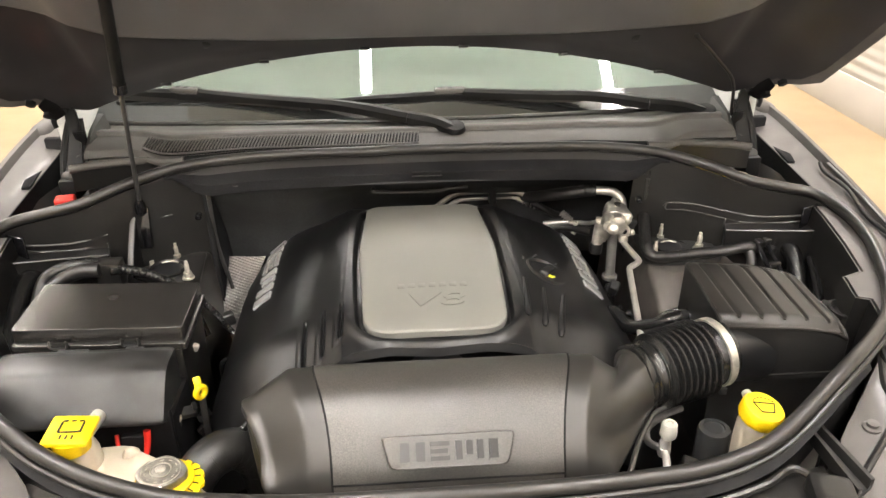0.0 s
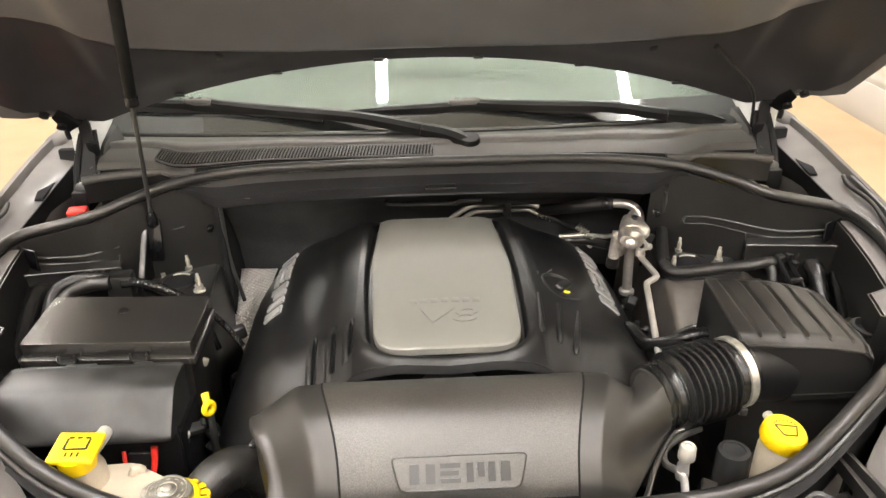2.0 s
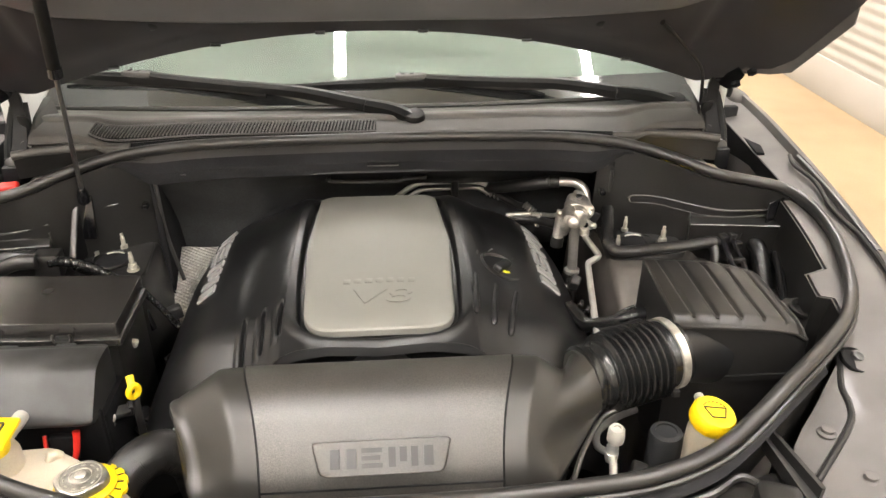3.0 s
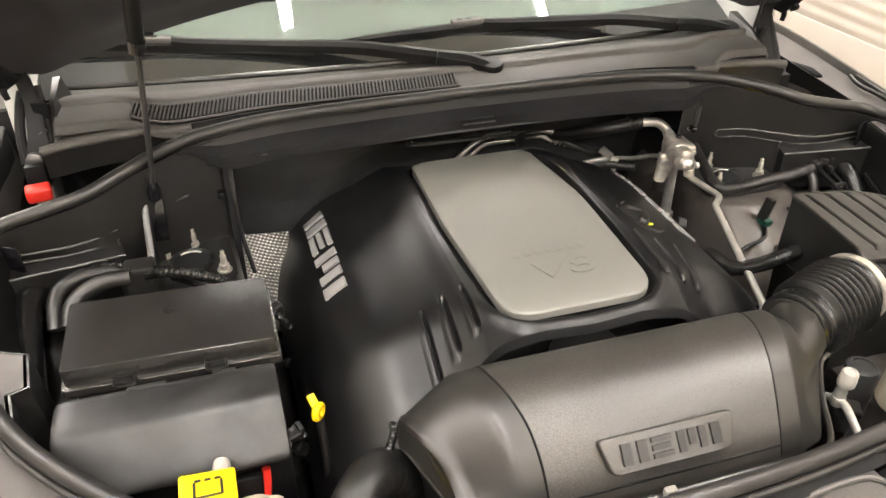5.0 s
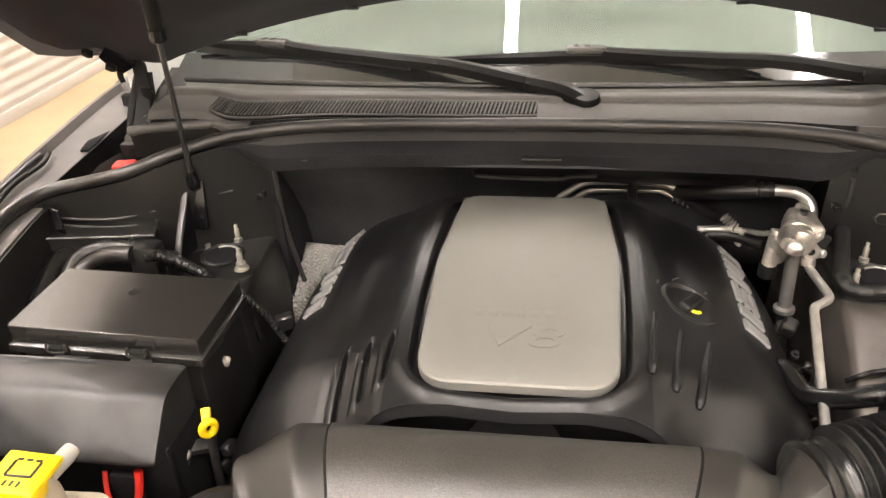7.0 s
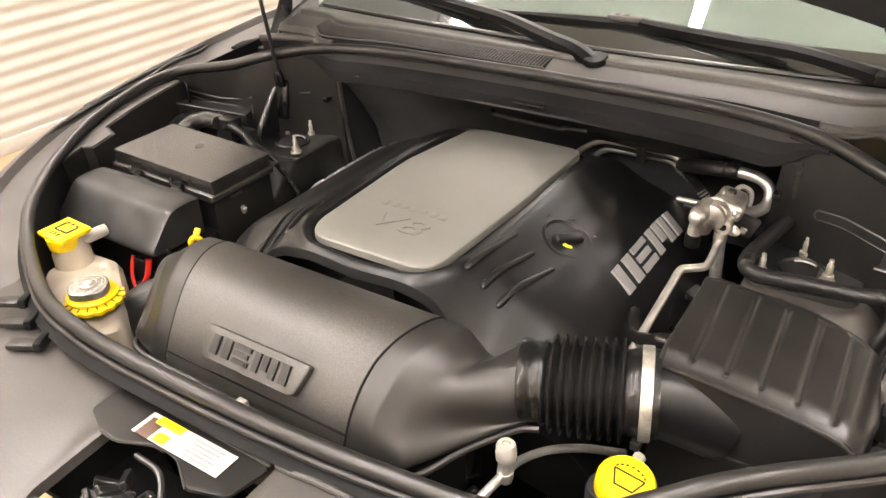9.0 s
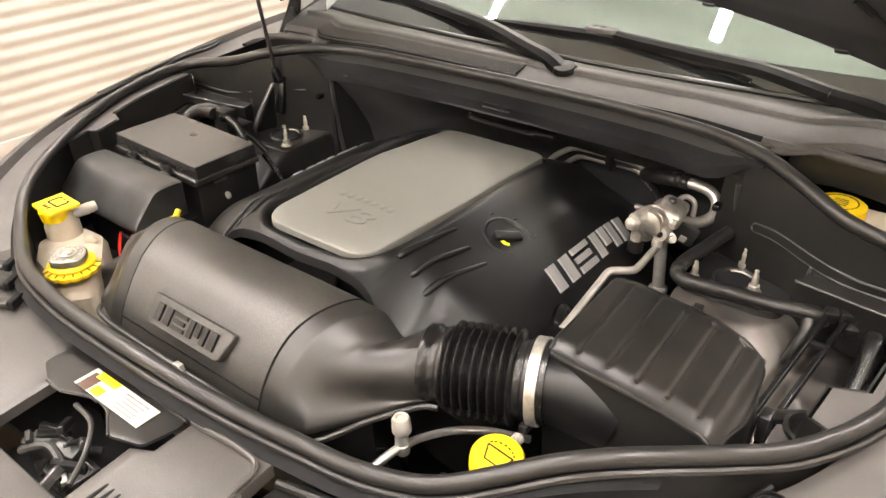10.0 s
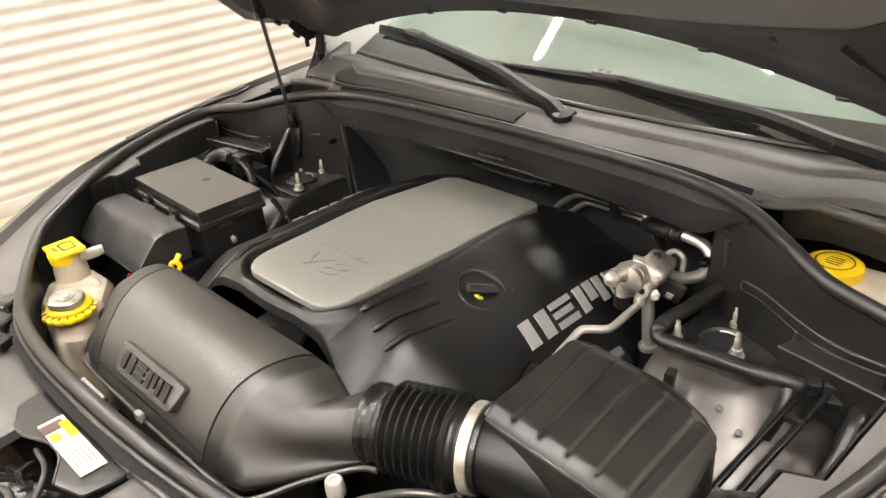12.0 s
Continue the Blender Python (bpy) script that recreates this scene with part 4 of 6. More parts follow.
RIBS = ((0.153, 0.166, 1.160, 1.285), (0.181, 0.200, 1.156, 1.275), (0.208, 0.236, 1.152, 1.270))


def shell_z(x, y):
    z = cover_z(x, y)
    if x < 0:
        for gx, y0, y1 in SLITS:
            on = ease(y0 - 0.004, y0 + 0.002, y) * (1 - ease(y1 - 0.004, y1 + 0.006, y))
            z -= 0.011 * math.exp(-((-x - gx) / 0.0026) ** 4) * on
            z += 0.0045 * math.exp(-((-x - gx - 0.008) / 0.0045) ** 4) * ease(y0 - 0.014, y0 - 0.010, y) * (1 - ease(y0 + 0.02, y1, y))
    return z


def cover_y0(x):
    return 1.096 - 0.036 * ease(0.12, 0.27, abs(x)) + 0.035 * ease(0.28, 0.40, abs(x))


engine_cover = thing("engine_cover", (0, 1.4, 0.85), "satin black plastic engine cover with a silver top panel", "engine cover")
part("shell", sheet(lambda x, v: Vector((x, cover_y0(x) + (1.715 - cover_y0(x)) * v, shell_z(x, cover_y0(x) + (1.715 - cover_y0(x)) * v))), steps(-0.405, 0.405, 560), steps(0, 1, 150), 0.004), M_COVER, engine_cover, "moulded black shell", 60)
part("front_skirt", sheet(lambda x, v: Vector((x, cover_y0(x) + 0.004 - 0.006 * v, cover_z(x, cover_y0(x)) - 0.10 * v * (0.14 + 0.86 * ease(0.16, 0.30, abs(x))))), steps(-0.395, 0.395, 80), steps(0, 1, 6), 0.003), M_COVER, engine_cover)
silver = part("top_panel", pad(PANEL_LINE, lambda x, y: 1.0695 - 0.006 * (x / 0.13) ** 2 - 0.155 * max(0, y - 1.525) - 0.006 * max(0, (1.20 - y) / 0.09) ** 2, 0.014, 0.003, 14), M_SILVER, engine_cover, "silver painted top panel", 28)


def on_panel(x, y, up=0.0006):
    return Matrix.Translation((x, y, 1.0695 - 0.006 * (x / 0.13) ** 2 - 0.006 * max(0, (1.20 - y) / 0.09) ** 2 + up))


part("engine_size_mark", letters("V8", 0.060, 0.0006, on_panel(0.0, 1.205) @ Matrix.Diagonal((1.55, 1, 1, 1)), 0.15), M_SILVER, silver, "embossed silver lettering")
for i in range(7):
    part("mark_bar", box((0.012, 0.014, 0.0005), on_panel(-0.054 + i * 0.018, 1.256).translation, 0.0006), M_SILVER, silver)

# side wordmarks as plain bars: uprights and crossbars in silver
def mark(bars, place, parent, material, depth):
    """Plain bars (x, y, width, height) of a wordmark, laid by place(x, y)."""
    for x, y, w, h in bars:
        bm = bmesh.new()
        q = [place(x + dx, y + dy) for dx, dy in ((0, 0), (w, 0), (w, h), (0, h))]
        nrm = (q[1] - q[0]).cross(q[3] - q[0]).normalized()
        if nrm.z < 0:
            nrm = -nrm
        loft([[p - nrm * 0.002 for p in q], [p + nrm * depth for p in q]], bm=bm)
        part("mark_bar", bm, material, parent, "", 20)


WORD = [(0, 0, 4.8, 10), (8.2, 0, 4.8, 10), (15.5, 0, 10.5, 2.4), (15.5, 3.8, 9.5, 2.4), (15.5, 7.6, 10.5, 2.4), (29, 0, 3.6, 10), (34.6, 2.5, 3.6, 7.5), (40.2, 0, 3.6, 10), (46.7, 0, 4.8, 10)]
for s in (-1, 1):
    def place(x, y, s=s):
        u = x / 51.5
        px = 0.331 - 0.034 * y / 10 + 0.002 * u
        yy = 1.342 + 0.244 * u if s > 0 else 1.625 - 0.262 * u
        yy += (0.004 if s > 0 else -0.008) * y / 10
        return Vector((s * px, yy, cover_z(px, 1.45) + 0.001 - 0.018 * max(0, (yy - 1.5) / 0.13) ** 2))
    mark(WORD, place, part("wordmark_base", box((0.01, 0.05, 0.004), (s * 0.30, 1.48, cover_z(0.30, 1.48) - 0.004), 0.001), M_COVER, engine_cover), M_LETTER, 0.0035)

# raised ribs on one shoulder, dark vent slits on the other
for x0, x1, y0, y1 in RIBS:
    line = []
    for f in steps(0, 1, 8):
        x, y = x0 + (x1 - x0) * f, y0 + (y1 - y0) * f
        line.append(Vector((x, y, cover_z(x, y) + 0.0012 - 0.0035 * f)))
    part("rib", tube(line, lambda t: 0.0062 * min(1.0, 0.45 + 9 * t) * (1 - 0.35 * t), 14, 4), M_COVER, engine_cover, "raised rib with a blunt tip")
for gx, y0, y1 in SLITS:
    slit = [Vector((-gx, y, cover_z(gx, y) - 0.0095)) for y in steps(y0, y1, 6)]
    part("slit", tube(slit, lambda t: 0.0024 * (1 - 0.7 * abs(2 * t - 1) ** 4), 8, 3, flat=0.5), M_DARK, engine_cover, "narrow dark vent slit")

cap = thing("oil_filler_cap", (0.222, 1.345, 1.01), "black oil filler cap with a yellow oil-can mark", "oil cap")
cap_n = Vector((0.42, 0.0, 0.9)).normalized()
cap_c = Vector((0.220, 1.350, 1.0275))
part("well_ring", revolve([(0.044, 0.0), (0.044, 0.006), (0.040, 0.008), (0.036, 0.004), (0.036, -0.004)], cap_c, cap_n, 36), M_COVER, cap)
part("cap_body", revolve([(0.035, -0.012), (0.035, -0.002), (0.030, 0.0), (0.0, 0.001)], cap_c, cap_n, 32), M_COVER, cap)
capm = Matrix.Translation(cap_c) @ Vector((0, 0, 1)).rotation_difference(cap_n).to_matrix().to_4x4()
bm = box((0.052, 0.018, 0.016), (0, 0, 0.006), 0.005, 3)
bmesh.ops.transform(bm, matrix=capm @ Euler((0, 0, radians(55))).to_matrix().to_4x4(), verts=bm.verts)
part("grip", bm, M_COVER, cap)
bm = tube([(-0.013, -0.014, 0.003), (-0.004, -0.013, 0.003), (0.006, -0.015, 0.003), (0.013, -0.011, 0.003)], 0.0044, 8)
bmesh.ops.transform(bm, matrix=capm, verts=bm.verts)
part("oil_mark", bm, mat("yellow_green_mark", (0.62, 0.62, 0.02), 0.5, grain=0.05), cap, "yellow oil-can symbol")
for a in (60, 110, 160):
    q = capm @ Vector((0.052 * math.cos(radians(a)), 0.052 * math.sin(radians(a)), 0.006))
    part("arrow_mark", box((0.010, 0.004, 0.002), q, 0.0008, rot=Euler((0, radians(20), radians(a + 90))).to_matrix()), M_STEEL, cap)

block = thing("engine_block", (0, 1.4, 0.6), "dark engine block under the cover", "engine")
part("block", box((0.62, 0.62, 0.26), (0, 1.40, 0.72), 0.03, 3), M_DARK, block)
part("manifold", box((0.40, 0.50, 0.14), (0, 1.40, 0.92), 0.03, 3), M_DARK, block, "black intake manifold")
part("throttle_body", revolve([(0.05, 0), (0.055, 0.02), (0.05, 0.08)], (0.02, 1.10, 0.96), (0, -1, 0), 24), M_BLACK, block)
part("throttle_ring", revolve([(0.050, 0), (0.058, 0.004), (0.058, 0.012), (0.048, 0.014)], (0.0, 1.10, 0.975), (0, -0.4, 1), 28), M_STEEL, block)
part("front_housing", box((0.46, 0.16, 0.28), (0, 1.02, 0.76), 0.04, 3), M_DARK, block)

# small fittings in the gaps beside the engine
rng = random.Random(11)
for x0, x1, y0, y1, z0, z1, count in ((0.355, 0.435, 1.22, 1.50, 0.84, 0.915, 16), (-0.415, -0.375, 1.17, 1.48, 0.80, 0.90, 12), (-0.26, 0.24, 1.055, 1.10, 0.93, 0.985, 14), (0.26, 0.40, 0.93, 1.0, 0.80, 0.90, 10)):
    for k in range(count):
        q = Vector((rng.uniform(x0, x1), rng.uniform(y0, y1), rng.uniform(z0, z1)))
        kind = rng.random()
        if kind < 0.45:
            part("connector", box((rng.uniform(0.012, 0.03), rng.uniform(0.012, 0.03), rng.uniform(0.015, 0.03)), q, 0.003, 1, rot=Euler((rng.uniform(-0.5, 0.5), rng.uniform(-0.5, 0.5), rng.uniform(0, 3))).to_matrix()), rng.choice((M_BLACK, M_BLACK, M_STEEL)), block)
        elif kind < 0.85:
            d = Vector((rng.uniform(-0.04, 0.04), rng.uniform(-0.05, 0.05), rng.uniform(-0.06, -0.01)))
            part("wire", tube([q, q + d * 0.5 + Vector((0.012, 0.0, 0.012)), q + d, q + d * 1.5 + Vector((0, 0, -0.03))], rng.uniform(0.003, 0.0065), 8, 5), rng.choice((M_GLOSSRUB, M_BRAID)), block)
        else:
            part("bolt", revolve([(0.007, 0), (0.007, 0.006), (0.004, 0.007), (0.004, 0.012)], q, (rng.uniform(-0.3, 0.3), -0.3, 1), 8), M_STEEL, block)
sensor = thing("tower_sensor", (0.530, 1.40, 0.93), "black sensor plug with a green collar on the strut tower", "sensor")
part("plug", box((0.016, 0.018, 0.050), (0.528, 1.402, 0.972), 0.004, rot=Euler((0.15, 0.1, 0.2)).to_matrix()), M_BLACK, sensor)
part("collar", box((0.022, 0.022, 0.014), (0.530, 1.400, 0.945), 0.004, rot=Euler((0.15, 0.1, 0.2)).to_matrix()), M_GREEN, sensor, "green plastic collar")
part("lead", tube([(0.530, 1.398, 0.940), (0.515, 1.375, 0.925), (0.475, 1.365, 0.92), (0.45, 1.37, 0.90)], 0.004, 8, 5), M_GLOSSRUB, sensor)

# heat shield foil beside the cover
shield = thing("heat_shield", (-0.40, 1.68, 0.85), "dimpled silver foil heat shield", "heat shield")
FOIL = [[Vector((-0.470, 1.735, 0.890)), Vector((-0.355, 1.672, 0.922))], [Vector((-0.460, 1.63, 0.838)), Vector((-0.385, 1.59, 0.862))], [Vector((-0.430, 1.555, 0.77)), Vector((-0.40, 1.54, 0.785))]]
def foil(u, v):
    i, f = (0, v * 2) if v < 0.5 else (1, v * 2 - 1)
    q = FOIL[i][0].lerp(FOIL[i][1], u).lerp(FOIL[i + 1][0].lerp(FOIL[i + 1][1], u), f)
    a, b = q.x * 1.1 + q.y * 0.4, q.y * 0.8 - q.x * 0.3 + q.z
    return q + Vector((0.15, -0.75, 0.65)) * (0.0028 * math.sin(620 * a) * math.sin(520 * b) + 0.005 * math.sin(6 * u + 4 * v))
part("foil", sheet(foil, steps(0, 1, 110), steps(0, 1, 150), 0.0), M_FOIL, shield, "", 80)
part("stay", box((0.02, 0.02, 0.25), (-0.42, 1.70, 0.74), 0.004), M_STEEL, shield)

# ---- intake resonator across the front ----
SECT = [(1.060, 0.955), (1.062, 1.00), (1.055, 1.045), (1.038, 1.066), (1.005, 1.075), (0.970, 1.073), (0.938, 1.060), (0.914, 1.039), (0.897, 1.018), (0.884, 0.998), (0.876, 0.980), (0.872, 0.967), (0.878, 0.957), (0.92, 0.954)]
SECT = [(q.x, q.y) for q in spline([Vector((*q, 0)) for q in SECT], 4)]


def reson(u, j):
    y, z = SECT[j]
    back = ease(0.88, 1.05, y)
    xe = 0.240 + 0.048 * back
    x = u * xe
    e = max(0.0, (abs(u) - 0.66) / 0.34)
    c = max(0.0, (e - 0.38) / 0.62)
    z2 = z - (0.006 * e + 0.036 * c) * ease(0.95, 1.05, z)
    y2 = y - 0.012 * c * back + 0.016 * c * (1 - back)
    return Vector((x, y2, z2))


reso = thing("intake_resonator", (0, 0.97, 0.9), "black grained plastic intake resonator with a raised badge", "air intake")
SEAM_U = 0.66
def reson_bits(us, out=0.0):
    rows = []
    for u in us:
        ring = []
        for j in range(len(SECT)):
            q = reson(u, j)
            n = Vector((0, q.y - 0.97, q.z - 0.95)).normalized()
            ring.append(q + n * out)
        rows.append(ring)
    return loft(rows)
part("centre_shell", reson_bits(steps(-SEAM_U, SEAM_U, 40), 0.0012), M_RESON, reso, "grained black centre shell", 50)
def end_rings(s):
    rows = [[reson(s * u, j) for j in range(len(SECT))] for u in steps(SEAM_U, 0.84 if s > 0 else 1.0, 14)]
    if s < 0:
        last = rows[-1]
        c = sum(last, Vector()) / len(last)
        for k, d in ((0.985, 0.006), (0.93, 0.011), (0.80, 0.014)):
            rows.append([c + (q - c) * k + Vector((-d, 0, 0)) for q in last])
        return rows
    axis = Vector((0.948, 0.318, 0.044)).normalized()
    side = axis.cross(Vector((0, 0, 1))).normalized()
    top = side.cross(axis)
    centre = Vector((0.312, 1.052, 1.006))
    for f in steps(0.08, 1.0, 14):
        base = [reson(0.84 + 0.20 * f, j) for j in range(len(SECT))]
        c = sum(base, Vector()) / len(base)
        ring = []
        for q in base:
            g = ease(0.22 + 0.40 * ease(c.z + 0.01, c.z - 0.03, q.z), 1, f)
            a = math.atan2(q.z - c.z - 0.02, (q.y - c.y))
            goal = centre - axis * (0.05 * (1 - f)) + (-side * math.cos(a) + top * math.sin(a)) * 0.0515
            ring.append(q.lerp(goal, g))
        rows.append(ring)
    return rows
for s in (-1, 1):
    part("end_cap", loft(end_rings(s)), M_ENDCAP, reso, "smooth black end cap", 33)
for s in (-1, 1):
    seam = []
    for j in range(8, 44):
        y, z = SECT[j] if j < len(SECT) else SECT[-1]
        f = ease(1.05, 0.985, z)
        u = s * (SEAM_U - 0.0 * f)
        seam.append(reson(u, j) + Vector((0, -0.0001, 0.0003)))
    part("seam", tube(seam, 0.0017, 6, smooth=False), M_DARK, reso, "dark parting seam")
lipline = [(-0.292, 1.03, 0.965), (-0.268, 0.95, 0.963), (-0.247, 0.893, 0.962), (-0.215, 0.872, 0.961), (-0.10, 0.868, 0.960), (0.10, 0.868, 0.960), (0.215, 0.872, 0.959), (0.250, 0.886, 0.958), (0.283, 0.945, 0.966), (0.322, 1.0, 0.972), (0.345, 1.012, 0.974)]
low = min(range(20, len(SECT)), key=lambda j: abs(SECT[j][1] - 0.983))
part("seam", tube([reson(u, low) + Vector((0, -0.0012, 0.0)) for u in steps(-SEAM_U, SEAM_U, 20)], 0.0017, 6, 2), M_DARK, reso, "dark parting seam")
part("lower_lip", tube(lipline, 0.0042, 8, 6), M_ENDCAP, reso, "thin lower rim")
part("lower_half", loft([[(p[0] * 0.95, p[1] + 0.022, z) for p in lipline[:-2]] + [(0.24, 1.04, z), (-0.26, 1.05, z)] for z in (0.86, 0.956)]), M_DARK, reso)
part("rim_clip", box((0.016, 0.010, 0.016), (-0.004, 0.864, 0.966), 0.002), M_CAPWHITE, reso, "pale clip on the rim")
part("neck", tube([(0.296, 1.047, 1.005), (0.312, 1.052, 1.006), (0.33, 1.058, 1.007)], 0.0475, 32, 4), M_ENDCAP, reso, "round outlet neck")

# the badge: a raised plate on the front with plain bars
badge_c = Vector((0.0, 0.8915, 1.0225))
bn = Vector((0, -0.752, 0.659))
bu = Vector((0, 0.659, 0.752))
bo = rounded([(-0.080, -0.022), (0.080, -0.022), (0.091, 0.022), (-0.091, 0.022)], [0.012, 0.012, 0.006, 0.006], 5)
bmat = Matrix(((1, bu.x, bn.x, badge_c.x), (0, bu.y, bn.y, badge_c.y), (0, bu.z, bn.z, badge_c.z), (0, 0, 0, 1)))
badge = part("badge", pad(bo, lambda x, y: 0.0065 - 0.0015 * (x / 0.09) ** 2, 0.010, 0.0025, 4, m=bmat), M_RESON, reso, "raised oblong badge plate")
mark(WORD, lambda x, y: bmat @ Vector((-0.066 + 0.132 * x / 51.5, -0.0125 + 0.025 * y / 10, 0.0062)), badge, M_BLACK, 0.0034)

# corrugated hose with its clamp
hose = thing("corrugated_hose", (0.375, 1.07, 0.95), "black corrugated rubber intake hose with a steel clamp", "intake hose")
h0, h1 = Vector((0.300, 1.048, 1.006)), Vector((0.452, 1.099, 1.013))
ha = (h1 - h0).normalized()
L = (h1 - h0).length
prof = [(0.049, 0.0), (0.053, 0.002), (0.053, 0.012), (0.0505, 0.014), (0.0505, 0.026), (0.0525, 0.028), (0.0525, 0.032), (0.050, 0.034)]
for i in range(8):
    a = 0.036 + i * 0.0117
    grow = 0.002 * i / 7
    prof += [(0.0485 + grow, a), (0.0495 + grow, a + 0.0018), (0.0600 + grow, a + 0.0036), (0.0620 + grow, a + 0.0055), (0.0600 + grow, a + 0.0076), (0.0495 + grow, a + 0.0095), (0.0485 + grow, a + 0.0112)]
prof += [(0.053, L - 0.022), (0.0545, L - 0.02), (0.0545, L + 0.006)]
part("bellows", revolve(prof, h0, ha, 44), M_GLOSSRUB, hose, "", 60)
part("clamp", revolve([(0.0555, 0), (0.0575, 0.0005), (0.0575, 0.0135), (0.0555, 0.014)], h1 - ha * 0.016, ha, 44), M_ZINC, hose, "bright steel band clamp")
cq = h1 - ha * 0.009 + Vector((0.008, -0.040, -0.042))
part("clamp_screw", box((0.012, 0.02, 0.012), cq, 0.002), M_STEEL, hose)
part("clamp_screw", box((0.014, 0.016, 0.014), h1 + ha * 0.002 + Vector((0.005, 0.035, 0.048)), 0.003), M_STEEL, hose)

# ---- air filter box ----
airbox = thing("air_filter_box", (0.57, 1.18, 0.85), "black plastic air filter box with ribbed lid", "air filter box")
def lid_z(x, y):
    u = (x - 0.565) / 0.11
    z = 1.0655 - 0.010 * u - 0.012 * max(0, u) ** 2
    z += 0.008 * ease(1.10, 1.27, y) * (1 - 0.8 * max(0, u))
    z -= 0.010 * ease(1.120, 1.096, y) + 0.010 * ease(0.655, 0.676, x) + 0.008 * ease(1.268, 1.29, y)
    for k in range(5):
        gx = 0.487 + 0.0385 * k + (-0.008 + 0.001 * k) * (y - 1.11) / 0.16
        z -= 0.0035 * math.exp(-((x - gx) / 0.0032) ** 2) * ease(1.108, 1.114, y) * (1 - ease(1.268, 1.28, y))
    return z
bm = bmesh.new()
def lid_pt(u, v):
    xl = curve_of([(1.094, 0.4535), (1.27, 0.456), (1.29, 0.475)])
    xr = curve_of([(1.094, 0.668), (1.16, 0.680), (1.262, 0.666), (1.29, 0.585)])
    y = 1.097 + 0.192 * v
    x = xl(y) + (xr(y) - xl(y)) * u
    return Vector((x, y, lid_z(x, y)))
lidp = part("lid", sheet(lid_pt, steps(0, 1, 150), steps(0, 1, 44), 0.004), M_LIDAIR, airbox, "lid with five pressed ribs", 50)
edge = [lid_pt(u, 0) for u in steps(0, 1, 12)] + [lid_pt(1, v) for v in steps(0, 1, 10)][1:] + [lid_pt(u, 1) for u in steps(1, 0, 10)][1:] + [lid_pt(0, v) for v in steps(1, 0, 10)][1:-1]
cen = Vector((0.565, 1.19, 0))
bm = loft([[p for p in edge], [p + Vector((0, 0, -0.008)) + (Vector((p.x, p.y, 0)) - cen) * 0.02 for p in edge], [Vector((p.x, p.y, 0.965)) + (Vector((p.x, p.y, 0)) - cen) * 0.03 for p in edge]], caps=False)
part("lid_wall", bm, M_BLACK, lidp)
part("rim", tube([p + Vector((0, 0, -0.003)) for p in edge + edge[:1]], 0.0034, 8, 2), M_LIDAIR, lidp)
for k in range(5):
    gx = 0.487 + 0.0385 * k
    part("rib_end", revolve([(0.0032, -0.002), (0.003, 0.0006), (0.0, 0.0009)], (gx, 1.112, lid_z(gx + 0.008, 1.112)), (0, -0.1, 1), 10), M_LIDAIR, lidp)
bm = loft([[Vector((p.x, p.y, z)) + (Vector((p.x, p.y, 0)) - cen) * g for p in edge] for z, g in ((0.965, 0.07), (0.955, 0.07), (0.955, 0.02), (0.70, -0.05))])
part("base", bm, M_BLACK, airbox, "lower box")
part("inlet", tube([(0.445, 1.097, 1.012), (0.475, 1.112, 1.005), (0.53, 1.135, 0.985)], lambda t: 0.049 + 0.004 * t, 28, 5), M_COVER, airbox, "round inlet snout")
part("knob", revolve([(0.006, 0), (0.006, 0.012), (0.003, 0.014)], (0.462, 1.272, 1.068), (0, 0, 1), 12), M_BLACK, airbox)
for x, y in ((0.69, 1.14), (0.69, 1.22)):
    part("clip", box((0.014, 0.026, 0.04), (x, y, 0.985), 0.003), M_STEEL, airbox, "steel spring clip")

# ---- fuse box, battery cover ----
fuse = thing("fuse_box", (-0.56, 1.29, 0.8), "black plastic fuse box with a flat clip-on lid", "fuse box")
def rect_z(x0, x1, y0, y1, rad):
    return rounded([(x0, y0), (x1, y0), (x1, y1), (x0, y1)], rad, 3)
lidf = part("lid", pad(rect_z(-0.702, -0.424, 1.214, 1.366, 0.006), lambda x, y: 1.037 - 0.03 * (x + 0.56), 0.028, 0.0016, 3), M_LID, fuse, "flat matt black lid", 18)
part("lip", pad(rect_z(-0.706, -0.420, 1.206, 1.370, 0.006), lambda x, y: 1.010 - 0.03 * (x + 0.56), 0.012, 0.002, 2), M_LID, lidf)
for x in (-0.625, -0.508):
    part("latch", box((0.026, 0.010, 0.014), (x, 1.205, 1.010), 0.002), M_DARK, lidf)
    part("latch_loop", tube([(x - 0.013, 1.200, 1.024), (x - 0.012, 1.198, 1.012), (x + 0.012, 1.198, 1.012), (x + 0.013, 1.200, 1.024)], 0.0018, 6, 3), M_BLACK, lidf)
part("wire_clip", box((0.012, 0.010, 0.016), (-0.429, 1.282, 0.945), 0.003, rot=Euler((0.3, 0.4, 0.2)).to_matrix()), M_CAPWHITE, fuse, "small white wire clip")
part("logo", revolve([(0.010, 0), (0.010, 0.0004), (0.007, 0.0006)], (-0.565, 1.315, 1.0369), (0.03, 0, 1), 6), M_BLACK, lidf)
part("base", box((0.262, 0.15, 0.24), (-0.562, 1.292, 0.885), 0.006), M_BLACK, fuse)
part("side_clip", box((0.004, 0.03, 0.006), (-0.428, 1.27, 0.985), 0.001), M_COWL, fuse)

battery = thing("battery_cover", (-0.565, 1.12, 0.75), "grey-black plastic cover with rounded front edge", "battery cover")
